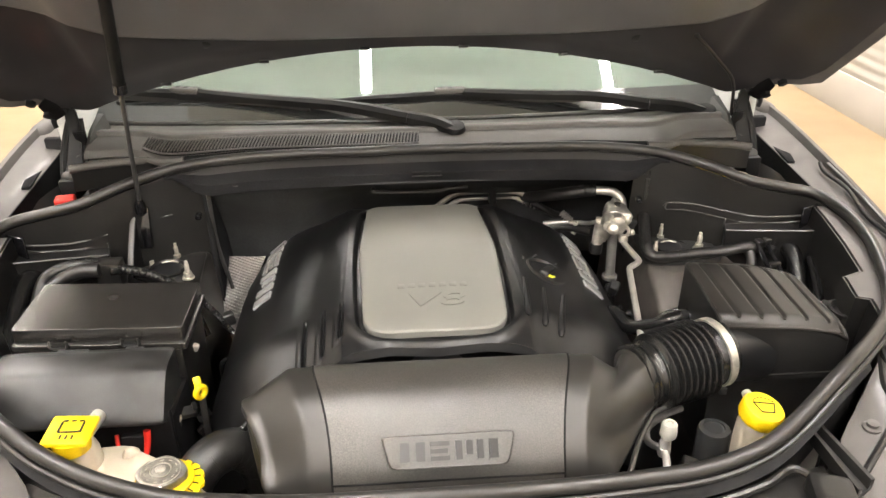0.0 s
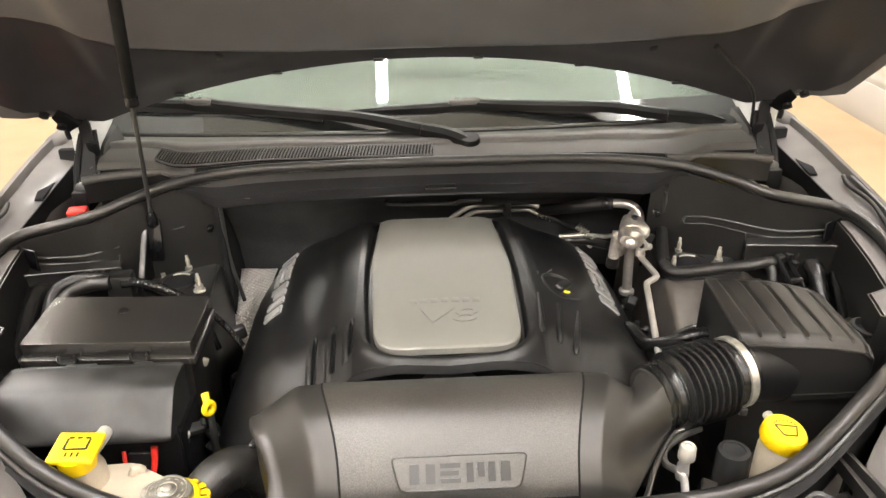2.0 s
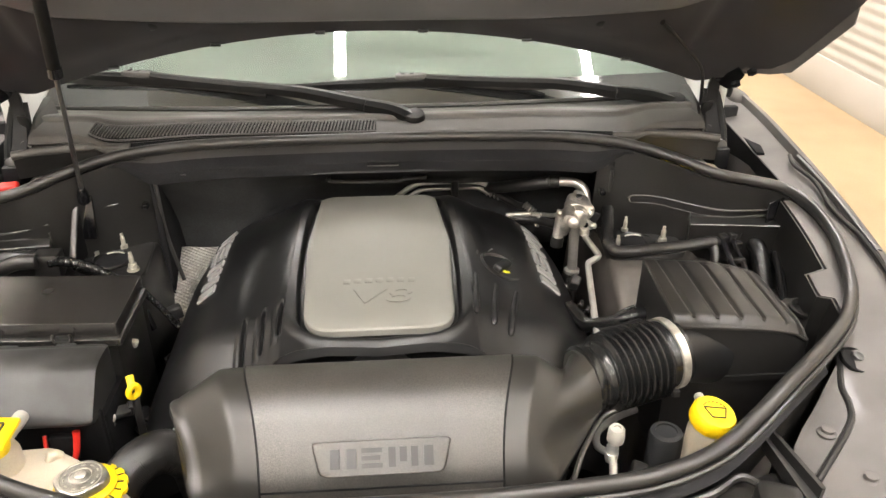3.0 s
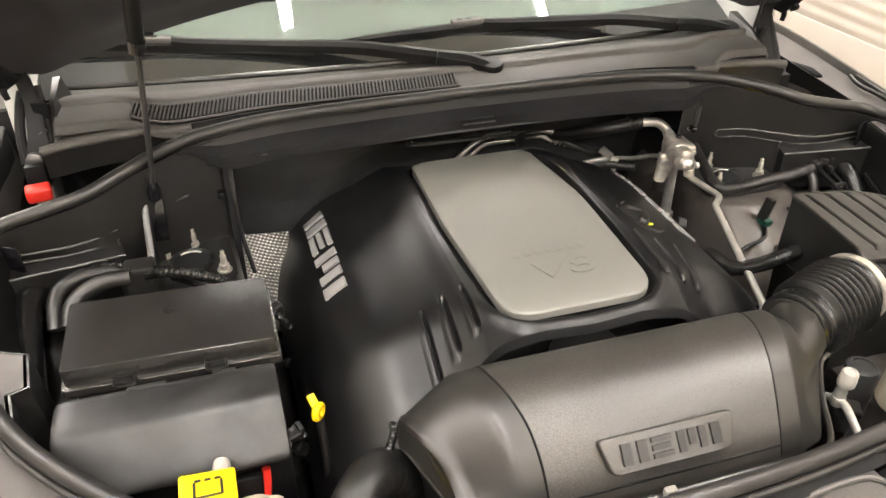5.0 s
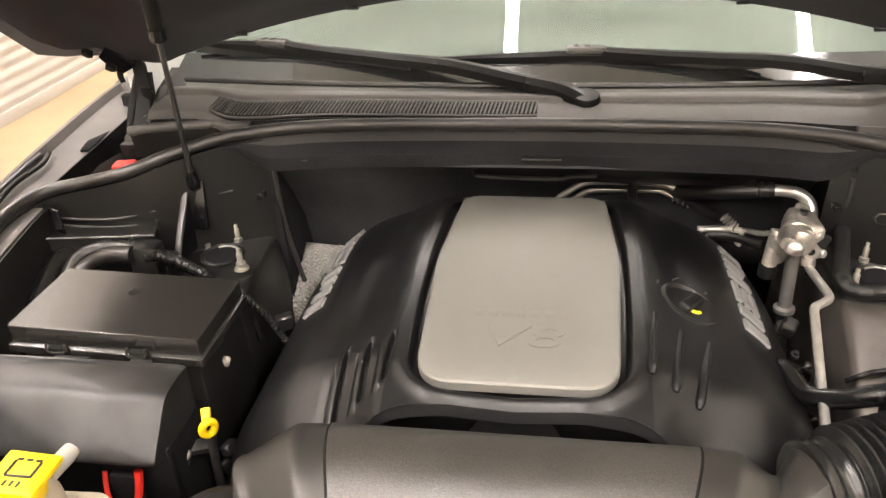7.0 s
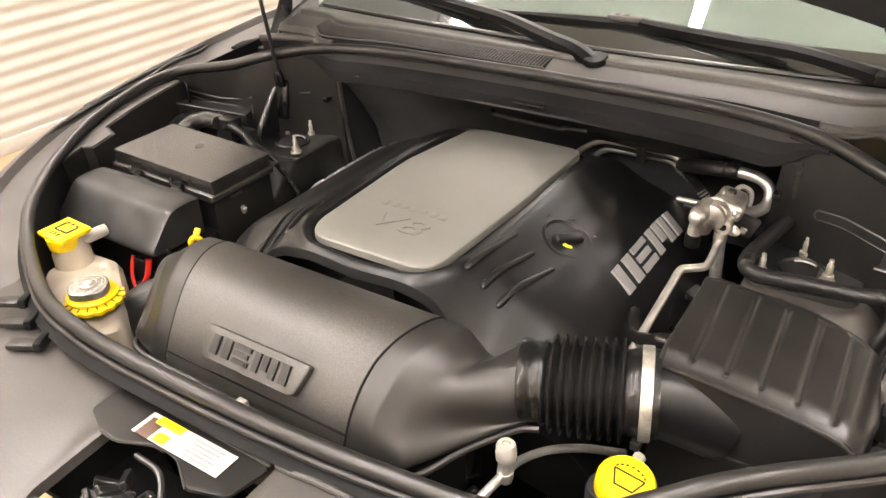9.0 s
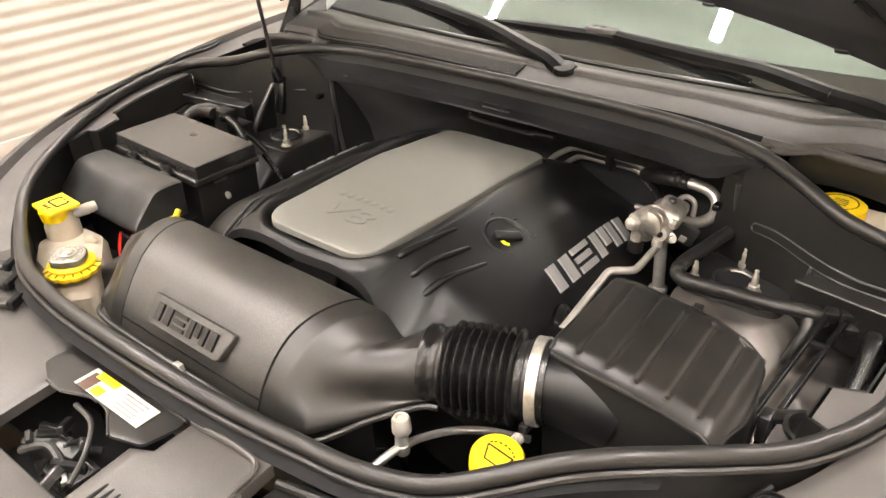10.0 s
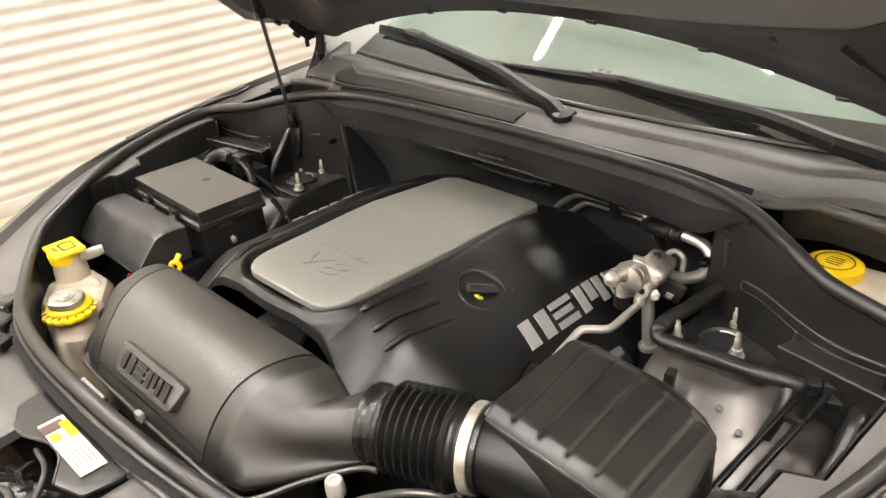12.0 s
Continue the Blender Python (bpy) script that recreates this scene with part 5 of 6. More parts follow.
SB = [(1.188, 0.94), (1.188, 1.006), (1.184, 1.012), (1.170, 1.0145), (1.142, 1.0145), (1.124, 1.011), (1.113, 1.003), (1.102, 0.992), (1.085, 0.974), (1.071, 0.959), (1.067, 0.951), (1.072, 0.945), (1.09, 0.942)]
SB = [(q.x, q.y) for q in spline([Vector((*q, 0)) for q in SB], 3)]
cen2 = (1.14, 0.975)
rows = []
for x, k in ((-0.712, 0.90), (-0.709, 0.96), (-0.700, 0.99), (-0.685, 1.0), (-0.57, 1.0), (-0.455, 1.0), (-0.444, 0.995), (-0.437, 0.98), (-0.433, 0.95)):
    rows.append([(x, cen2[0] + (y - cen2[0]) * k, cen2[1] + (z - cen2[1]) * k) for y, z in SB])
part("shell", loft(rows), M_GREY, battery, "", 50)
for x, w in ((-0.60, 0.05), (-0.50, 0.03)):
    part("tab", box((w, 0.012, 0.006), (x, 1.190, 1.008), 0.002), M_GREY, battery)
part("tray", box((0.27, 0.11, 0.26), (-0.565, 1.165, 0.80), 0.01), M_DARK, battery)
part("front_wall", box((0.20, 0.012, 0.12), (-0.53, 1.100, 0.89), 0.004), M_DARK, battery, "black tray wall")

# ---- coolant reservoir and its caps ----
cool = thing("coolant_reservoir", (-0.46, 0.95, 0.8), "translucent white coolant reservoir with yellow caps", "coolant reservoir")
body_line = rounded([(-0.575, 0.945), (-0.50, 0.90), (-0.36, 0.875), (-0.325, 0.92), (-0.40, 0.985), (-0.48, 1.035), (-0.575, 1.03)], 0.03, 4)
part("tank", pad(body_line, lambda x, y: 0.955 - 0.10 * max(0, abs(x + 0.46) - 0.08), 0.20, 0.025, 5), M_WHITE, cool, "translucent white tank")
part("neck", revolve([(0.033, -0.07), (0.031, -0.03), (0.024, -0.012), (0.024, 0.0)], (-0.53, 0.982, 1.008), (0, 0, 1), 24), M_WHITE, cool)
sq = rounded([(-0.562, 0.951), (-0.499, 0.951), (-0.499, 1.012), (-0.562, 1.012)], 0.003, 2)
ycap = part("square_cap", pad(sq, lambda x, y: 1.019 - 0.06 * (x + 0.53), 0.006, 0.0015, 2), M_YELLOW, cool, "flat square yellow cap")
part("cap_neck", revolve([(0.025, -0.022), (0.027, -0.006), (0.027, 0.0)], (-0.53, 0.975, 1.013), (0, 0, 1), 24), M_YELLOW, ycap)
part("cap_print", box((0.030, 0.003, 0.0012), (-0.53, 0.975, 1.0200), 0.0003), M_INK, ycap)
for dx in (-0.015, 0.015):
    part("cap_print", box((0.003, 0.022, 0.0012), (-0.53 + dx, 0.986, 1.0200 - 0.06 * dx), 0.0003), M_INK, ycap)
for dx in (-0.011, 0.0, 0.011):
    part("cap_print", box((0.007, 0.003, 0.0012), (-0.53 + dx, 0.999, 1.0200 - 0.06 * dx), 0.0003), M_INK, ycap)
for dx in (-0.008, 0.0, 0.008):
    part("cap_print", box((0.0025, 0.008, 0.0012), (-0.53 + dx, 0.964, 1.0202 - 0.06 * dx), 0.0003), M_INK, ycap)
part("nozzle", tube([(-0.522, 0.998, 0.990), (-0.519, 1.018, 0.992), (-0.516, 1.036, 0.993), (-0.515, 1.045, 0.9935)], lambda t: 0.0095 + 0.0015 * math.sin(3 * t), 14, 4), M_CAPWHITE, cool, "white stub nozzle")
part("hook", tube([(-0.47, 0.99, 0.940), (-0.464, 0.995, 0.960), (-0.456, 1.0, 0.952)], 0.008, 10, 4), M_WHITE, cool)

rad = part("radiator_neck", revolve([(0.030, -0.09), (0.030, -0.02)], (-0.391, 0.915, 1.0), (0, 0, 1), 24), M_BLACK, cool, "black filler neck under a bright metal cap")
part("collar", revolve([(0.038, -0.020), (0.0435, -0.016), (0.0445, -0.009), (0.041, -0.006), (0.030, -0.005)], (-0.389, 0.917, 0.985), (0, 0, 1), 36), M_YELLOW, rad, "yellow warning collar")
arc = steps(radians(-118), radians(62), 26)
rim = [0.050 + 0.009 * math.sin((a - arc[0]) / (arc[-1] - arc[0]) * math.pi) + (0.0016 if i % 3 else -0.0016) for i, a in enumerate(arc)]
sector = []
for z in (0.9665, 0.9725):
    sector.append([(-0.389 + r * math.cos(a), 0.917 + r * math.sin(a), z - 0.10 * (r - 0.04)) for a, r in zip(arc, rim)] + [(-0.389 + 0.036 * math.cos(a), 0.917 + 0.036 * math.sin(a), z) for a in arc[::-1]])
part("collar_flap", loft(sector), M_YELLOW, rad, "yellow warning flap")
for a in steps(radians(-100), radians(45), 8):
    part("collar_slit", box((0.013, 0.0022, 0.0012), (-0.389 + 0.047 * math.cos(a), 0.917 + 0.047 * math.sin(a), 0.9724), 0.0003, 1, rot=Euler((0, radians(5), a)).to_matrix()), M_INK, rad)
capo = []
for k in range(48):
    a = 2 * math.pi * k / 48
    r = 0.0355 + 0.002 * max(-0.4, math.cos(4 * a)) + 0.0015 * math.cos(2 * a)
    capo.append(Vector((-0.391 + r * math.cos(a), 0.915 + r * math.sin(a))))
part("cap", pad(capo, lambda x, y: 0.993 + 0.003 * (1 - ease(0.010, 0.016, math.hypot(x + 0.391, y - 0.915))), 0.012, 0.003, 8), M_CAPMETAL, rad, "stamped bright metal cap")
for r in (0.0155, 0.0295):
    part("stamp_ring", tube([(-0.391 + r * math.cos(a), 0.915 + r * math.sin(a), 0.9932 + (0.0015 if r < 0.02 else 0)) for a in steps(0, 2 * math.pi, 32)], 0.0011, 6, 1), M_ZINC, rad)
part("rivet", revolve([(0.008, 0), (0.008, 0.002), (0.005, 0.003)], (-0.391, 0.915, 0.9955), (0, 0, 1), 18), M_CAST, rad)
for k in range(11):
    a = radians(k * 33)
    part("stamp_bar", box((0.006, 0.0022, 0.0008), (-0.391 + 0.024 * math.cos(a), 0.915 + 0.024 * math.sin(a), 0.9932), 0.0002, rot=Euler((0, 0, a + math.pi / 2)).to_matrix()), M_ZINC, rad)

rad.scale = (0.90, 0.90, 0.96)
rad.location = Vector((-0.395, 0.921, 0.988)) - Vector((-0.391 * 0.90, 0.915 * 0.90, 0.993 * 0.96))

clipred = thing("red_clip", (-0.455, 1.03, 0.86), "red plastic hose clip", "hose clip")
part("prong", tube([(-0.515, 1.082, 0.920), (-0.513, 1.074, 0.905), (-0.508, 1.066, 0.890), (-0.496, 1.058, 0.876), (-0.489, 1.056, 0.873)], 0.0034, 8, 6), M_RED, clipred)
part("prong", tube([(-0.466, 1.080, 0.928), (-0.467, 1.074, 0.908), (-0.470, 1.066, 0.890), (-0.480, 1.058, 0.877), (-0.489, 1.056, 0.873)], lambda t: 0.0058 - 0.002 * t, 8, 6), M_RED, clipred)
part("housing", box((0.036, 0.014, 0.050), (-0.490, 1.082, 0.895), 0.004), M_DARK, clipred, "black connector housing")
part("arm", box((0.012, 0.012, 0.16), (-0.489, 1.064, 0.800), 0.002), M_BLACK, clipred)

clampb = thing("battery_clamp", (-0.44, 1.14, 0.80), "grey cast battery cable clamp with a bolt", "cable clamp")
part("lug", box((0.034, 0.020, 0.012), (-0.428, 1.155, 0.899), 0.003, rot=Euler((0.2, 0.1, 0.5)).to_matrix()), M_STEEL, clampb)
part("lug_end", box((0.008, 0.016, 0.022), (-0.414, 1.166, 0.897), 0.002, rot=Euler((0.2, 0.1, 0.4)).to_matrix()), M_STEEL, clampb)
part("bolt", revolve([(0.008, -0.006), (0.0095, 0.0), (0.0095, 0.005), (0.005, 0.008)], (-0.437, 1.137, 0.902), (0.1, -0.7, 0.7), 10), M_CAST, clampb, "pale bolt head")
part("strap", strip([(-0.437, 1.137, 0.898), (-0.446, 1.128, 0.875), (-0.444, 1.120, 0.850), (-0.450, 1.110, 0.80)], 0.010, 0.005), M_STEEL, clampb)

dip = thing("dipstick_handle", (-0.39, 1.13, 0.9), "yellow dipstick pull ring", "dipstick")
part("ring", tube([(-0.3865 + 0.0055 * math.cos(a), 1.127 + 0.0065 * math.cos(a), 0.962 + 0.0095 * math.sin(a)) for a in steps(0, 2 * math.pi, 18)], 0.0052, 10, 2), M_YELLOW, dip)
part("neck", tube([(-0.389, 1.131, 0.970), (-0.392, 1.138, 0.976), (-0.394, 1.143, 0.980)], 0.0062, 10, 3, flat=0.7), M_YELLOW, dip, "yellow neck")
part("tube", tube([(-0.386, 1.129, 0.949), (-0.384, 1.12, 0.90), (-0.383, 1.12, 0.80)], 0.006, 10), M_BLACK, dip)

# ---- washer filler ----
wash = thing("washer_reservoir", (0.47, 0.95, 0.85), "white washer fluid filler neck with a yellow cap", "washer reservoir")
wn = Vector((0.18, -0.17, 0.96)).normalized()
wc = Vector((0.472, 0.962, 1.003))
part("neck", revolve([(0.040, -0.13), (0.037, -0.06), (0.035, -0.035), (0.029, -0.016), (0.028, -0.004)], wc, (-0.12, -0.12, 1), 28), M_WHITE, wash, "translucent white neck")
wcap = part("cap", revolve([(0.030, -0.018), (0.032, -0.014), (0.032, 0.002), (0.029, 0.006), (0.0, 0.0075)], wc, wn, 36), M_YELLOW, wash, "round yellow cap with a washer symbol")
wm = Matrix.Translation(wc + wn * 0.008) @ Vector((0, 0, 1)).rotation_difference(wn).to_matrix().to_4x4()
for a, b in (((-0.017, 0.006), (0.017, 0.006)), ((-0.010, -0.012), (0.010, -0.012)), ((-0.017, 0.006), (-0.010, -0.012)), ((0.017, 0.006), (0.010, -0.012))):
    part("cap_print", tube([wm @ Vector((*a, 0)), wm @ Vector((*b, 0))], 0.0009, 5, 1), M_INK, wcap)
for a in steps(30, 150, 6):
    part("cap_print", box((0.003, 0.0016, 0.001), wm @ Vector((0.018 * math.cos(radians(a)), 0.004 + 0.012 * math.sin(radians(a)), 0)), 0.0002, rot=Euler((0, 0, radians(a + 90))).to_matrix()), M_INK, wcap)
part("nub", tube([wc + Vector((-0.004, 0.034, -0.008)), wc + Vector((-0.003, 0.050, -0.008))], 0.0075, 10, 2), M_CAPWHITE, wash, "white vent nub")

canister = single("round_canister", revolve([(0.025, 0.80), (0.026, 0.914), (0.024, 0.921), (0.017, 0.923), (0.016, 0.920), (0.0, 0.920)], (0.434, 1.020, 0), (0, 0, 1), 30), M_GREY, "round black plastic canister cap", "canister")

port = thing("service_port", (0.330, 0.957, 0.9), "white capped air conditioning service port on a bare pipe", "service port")
part("cap", revolve([(0.0105, -0.026), (0.0125, -0.023), (0.0125, -0.012), (0.0118, -0.010), (0.0118, -0.003), (0.0100, 0.0), (0.006, 0.0), (0.005, -0.002), (0.0, -0.002)], (0.331, 0.956, 0.992), (0, -0.05, 1), 14), M_CAPWHITE, port, "white screw cap")
part("fitting", revolve([(0.009, -0.052), (0.009, -0.040), (0.0075, -0.038), (0.0075, -0.026)], (0.329, 0.956, 0.995), (0, -0.05, 1), 10), M_ALU, port)
part("pipe", tube([(0.312, 0.885, 0.925), (0.321, 0.918, 0.936), (0.327, 0.945, 0.941), (0.327, 0.968, 0.934), (0.322, 1.005, 0.915), (0.338, 1.052, 0.901), (0.375, 1.083, 0.898), (0.42, 1.12, 0.88)], 0.0058, 10, 6), M_ALU, port, "bare aluminium pipe")
part("tee", revolve([(0.0085, -0.066), (0.010, -0.060), (0.010, -0.050), (0.008, -0.048)], (0.329, 0.956, 0.995), (0, -0.05, 1), 12), M_ALU, port)

# ---- studs, hoses and the air conditioning fitting ----
stud = thing("strut_stud", (0, 0, 0), "zinc-plated strut stud with flanged nut", "stud", "strut tower studs")
part("nut", revolve([(0.0125, 0.0), (0.0125, 0.003), (0.0085, 0.004), (0.0085, 0.013), (0.0055, 0.014)], (0, 0, 0), (0, 0, 1), 12), M_ZINC, stud)
part("thread", revolve([(0.0052, 0.013), (0.0052, 0.030), (0.0036, 0.032), (0.0036, 0.039), (0.002, 0.040)], (0, 0, 0), (0, 0, 1), 10), M_ZINC, stud)
spots = [(-0.530, 1.600, 1.0), (-0.483, 1.497, 1.010), (-0.578, 1.575, 1.002), (0.530, 1.600, 1.0), (0.577, 1.501, 1.025), (0.484, 1.501, 1.008)]
stud.location = Vector(spots[0]) - Vector((0, 0, 0.040))
for q in spots[1:]:
    copy_thing(stud, Matrix.Translation(Vector(q) - Vector((0, 0, 0.040))))
for s in (-1, 1):
    plate = rounded([(s * 0.545 - 0.085, 1.475), (s * 0.545 + 0.085, 1.475), (s * 0.545 + 0.075, 1.63), (s * 0.545 - 0.075, 1.63)], 0.03, 4)
    p = thing("strut_mount", (s * 0.545, 1.55, 0.96), "black strut mount plate with an open centre", "strut mount", "strut mounts")
    part("plate", pad(plate, lambda x, y: 0.9655 + (0.010 * ease(0.54, 0.60, x) if s > 0 else 0) , 0.012, 0.003, 4), M_STEEL if s > 0 else M_BLACK, p)
    part("ring", revolve([(0.038, -0.004), (0.039, 0.001), (0.036, 0.003), (0.031, -0.002)], (s * 0.537, 1.545, 0.968), (0, 0, 1), 30), M_BLACK, p)
    # Dark disc on the plate stands for the shade in the open centre
    part("well", revolve([(0.033, -0.004), (0.031, 0.0002), (0.0, 0.0002)], (s * 0.537, 1.545, 0.968), (0, 0, 1), 24), M_FELT, p)
    part("well_rim", tube([(s * 0.537 + 0.028 * math.cos(a), 1.545 + 0.028 * math.sin(a), 0.9695) for a in steps(0.9, 2.2, 8)], 0.0016, 6, 2), M_ZINC, p)

ac = thing("air_conditioning_fitting", (0.40, 1.53, 0.9), "cast aluminium air conditioning valve block with bare pipes", "pipe fitting")
for c, d, prof, mt in (((0.402, 1.545, 1.046), (0.15, 1, 0.05), [(0.012, -0.045), (0.021, -0.040), (0.023, -0.01), (0.022, 0.02), (0.016, 0.03)], M_CAST),
                       ((0.385, 1.520, 1.050), (-0.35, -1, 0.10), [(0.014, -0.03), (0.017, -0.01), (0.017, 0.012), (0.012, 0.022), (0.010, 0.034)], M_CAST),
                       ((0.404, 1.518, 1.050), (0.0, -1, 0.25), [(0.014, -0.02), (0.015, 0.004), (0.013, 0.010), (0.007, 0.0105), (0.006, 0.004), (0.0, 0.004)], M_CAST),
                       ((0.414, 1.515, 1.030), (0.1, -1, 0.15), [(0.013, -0.02), (0.014, 0.004), (0.012, 0.009), (0.006, 0.0095), (0.005, 0.002), (0.0, 0.002)], M_CAST),
                       ((0.376, 1.535, 1.030), (-0.1, -0.2, 1.0), [(0.010, -0.035), (0.015, -0.025), (0.017, 0.0), (0.014, 0.016)], M_CAST)):
    part("boss", revolve(prof, c, d, 20), mt, ac)
part("block", box((0.046, 0.060, 0.030), (0.412, 1.552, 1.052), 0.010, 3, rot=Euler((0.1, 0.25, radians(8))).to_matrix()), M_CAST, ac, "cast valve block")
part("side_plate", box((0.040, 0.010, 0.040), (0.436, 1.562, 1.014), 0.004, rot=Euler((0.2, 0.35, 0.3)).to_matrix()), M_STEEL, ac)
part("side_tag", box((0.012, 0.003, 0.012), (0.437, 1.554, 1.008), 0.002, rot=Euler((0.2, 0.35, 0.3)).to_matrix()), M_CAPWHITE, ac)
part("stub_pipe", tube([(0.374, 1.540, 1.048), (0.369, 1.534, 1.022), (0.366, 1.532, 0.992)], 0.0115, 14, 4), M_CAST, ac, "short cast stub pipe")
part("stub_boot", tube([(0.366, 1.532, 0.994), (0.365, 1.533, 0.972)], 0.0135, 14, 2), M_BLACK, ac, "black rubber boot")
for c in ((0.424, 1.530, 1.047), (0.430, 1.520, 1.022)):
    part("flange_bolt", revolve([(0.009, -0.010), (0.009, 0.0), (0.0065, 0.001), (0.0065, 0.010), (0.004, 0.012)], c, (0.55, -0.75, 0.3), 8), M_ALU, ac)
part("flange_ring", revolve([(0.017, -0.004), (0.0205, -0.003), (0.0205, 0.003), (0.017, 0.004)], (0.396, 1.527, 1.049), (-0.15, -1, 0.12), 24), M_ALU, ac, "bright flange ring")
part("ball_end", revolve([(0.003, -0.013), (0.010, -0.009), (0.0135, 0.0), (0.010, 0.009), (0.003, 0.013)], (0.381, 1.476, 1.054), (-0.3, -1, 0.2), 18), M_CAST, ac)
for x, y, z in ((0.404, 1.508, 1.052), (0.415, 1.506, 1.031)):
    part("bore", revolve([(0.0058, 0), (0.0, 0.001)], (x, y, z), (0.05, -1, 0.2), 12), M_DARK, ac)
part("bolt", revolve([(0.007, 0), (0.007, 0.006), (0.003, 0.007)], (0.410, 1.556, 1.068), (0, 0, 1), 6), M_STEEL, ac)
part("elbow_pipe", tube([(0.385, 1.672, 1.053), (0.403, 1.671, 1.054), (0.432, 1.668, 1.050), (0.450, 1.660, 1.036), (0.451, 1.645, 1.017), (0.437, 1.625, 1.009), (0.418, 1.60, 1.015), (0.410, 1.575, 1.03)], 0.0100, 14, 7), M_ALU, ac, "bent aluminium pipe")
part("small_loop", tube([(0.405, 1.58, 1.055), (0.415, 1.60, 1.062), (0.430, 1.605, 1.052), (0.432, 1.60, 1.03)], 0.0045, 10, 5), M_ALU, ac)
part("elbow_sleeve", tube([(0.363, 1.685, 1.054), (0.372, 1.676, 1.053), (0.394, 1.672, 1.054)], lambda t: 0.0135 + 0.0012 * math.sin(26 * t), 14, 8), M_BLACK, ac, "black crimped sleeve")
part("drop_pipe", tube([(0.404, 1.545, 1.03), (0.4045, 1.548, 0.99), (0.406, 1.550, 0.95), (0.408, 1.552, 0.905)], 0.0105, 14, 5), M_ALU, ac, "upright bare pipe")
part("drop_collar", revolve([(0.012, 0), (0.0165, 0.003), (0.0165, 0.010), (0.012, 0.013)], (0.408, 1.552, 0.892), (-0.02, 0.0, 1), 20), M_ALU, ac)
part("drop_hose", tube([(0.408, 1.552, 0.893), (0.410, 1.548, 0.85), (0.41, 1.53, 0.76)], 0.013, 12, 4), M_RUBBER, ac)
part("thin_pipe", tube([(0.414, 1.512, 1.022), (0.414, 1.504, 1.009), (0.4165, 1.47, 1.009), (0.420, 1.425, 1.011), (0.417, 1.408, 1.012), (0.400, 1.390, 1.014), (0.391, 1.380, 1.013), (0.388, 1.355, 1.003), (0.381, 1.28, 0.972), (0.372, 1.18, 0.930)], 0.0062, 12, 7), M_ALU, ac, "thin bent aluminium line")
part("pipe_nut", revolve([(0.010, -0.006), (0.0105, 0.0), (0.010, 0.006)], (0.414, 1.507, 1.014), (0, -0.3, -1), 12), M_CAST, ac)
suction = thing("air_conditioning_hose", (0.2, 1.75, 0.95), "bare pipes and black hoses along the firewall", "hose")
part("pipe", tube([(0.020, 1.800, 0.945), (0.046, 1.800, 0.973), (0.073, 1.800, 0.993), (0.096, 1.800, 1.003), (0.125, 1.800, 1.005), (0.165, 1.800, 1.005), (0.224, 1.800, 1.003), (0.250, 1.798, 0.996), (0.275, 1.79, 0.985)], 0.0062, 12, 6), M_ALU, suction, "bare aluminium pipe")
part("pipe", tube([(0.055, 1.815, 0.945), (0.077, 1.815, 0.965), (0.098, 1.815, 0.978), (0.123, 1.815, 0.981), (0.171, 1.815, 0.982), (0.225, 1.813, 0.983), (0.252, 1.806, 0.974), (0.278, 1.79, 0.970)], 0.0058, 12, 6), M_ALU, suction, "bare aluminium pipe")
part("pipe_clip", box((0.017, 0.04, 0.040), (0.177, 1.806, 0.993), 0.005), M_BLACK, suction, "black plastic pipe clip")
part("hose", tube([(0.270, 1.795, 0.975), (0.295, 1.775, 0.968), (0.320, 1.745, 0.964), (0.338, 1.71, 0.974)], 0.0085, 12, 5), M_RUBBER, suction)
for k in range(4):
    q = Vector((0.256, 1.803, 0.975)).lerp(Vector((0.282, 1.788, 0.969)), k / 3)
    part("crimp_ring", revolve([(0.0085, -0.002), (0.0105, 0), (0.0085, 0.002)], q, (0.85, -0.45, -0.2), 14), M_ALU, suction)
part("heater_hose", tube([(0.378, 1.677, 1.052), (0.351, 1.68, 1.048), (0.306, 1.71, 1.030), (0.266, 1.78, 0.995), (0.252, 1.88, 0.956)], 0.0135, 12, 5), M_RUBBER, suction, "black rubber hose")
part("stub", tube([(0.285, 1.700, 0.962), (0.305, 1.700, 0.963), (0.349, 1.700, 0.964)], 0.0058, 12, 4), M_ALU, suction, "bare pipe stub")
part("stub_hose", tube([(0.30, 1.705, 0.950), (0.345, 1.70, 0.950), (0.39, 1.66, 0.955)], 0.010, 12, 5), M_RUBBER, suction)
part("stub_clip", tube([(0.343, 1.690, 0.968), (0.356, 1.690, 0.966), (0.360, 1.690, 0.952), (0.354, 1.690, 0.938)], 0.0058, 10, 4), M_CAPWHITE, suction, "pale plastic clip")
for k in range(5):
    q = Vector((0.328, 1.702, 0.986)).lerp(Vector((0.347, 1.696, 0.970)), k / 4)
    part("spring_coil", revolve([(0.0075, -0.0014), (0.0095, 0), (0.0075, 0.0014)], q, (0.7, -0.2, -0.65), 14), M_ALU, suction)
part("link_pipe", tube([(0.356, 1.695, 0.965), (0.369, 1.69, 0.966), (0.381, 1.66, 0.978), (0.388, 1.61, 1.006), (0.386, 1.57, 1.025)], 0.0048, 10, 5), M_ALU, suction, "thin bare link pipe")

loom = thing("wiring_loom", (0.56, 1.50, 0.95), "black braided wiring loom across the strut tower", "wiring loom")
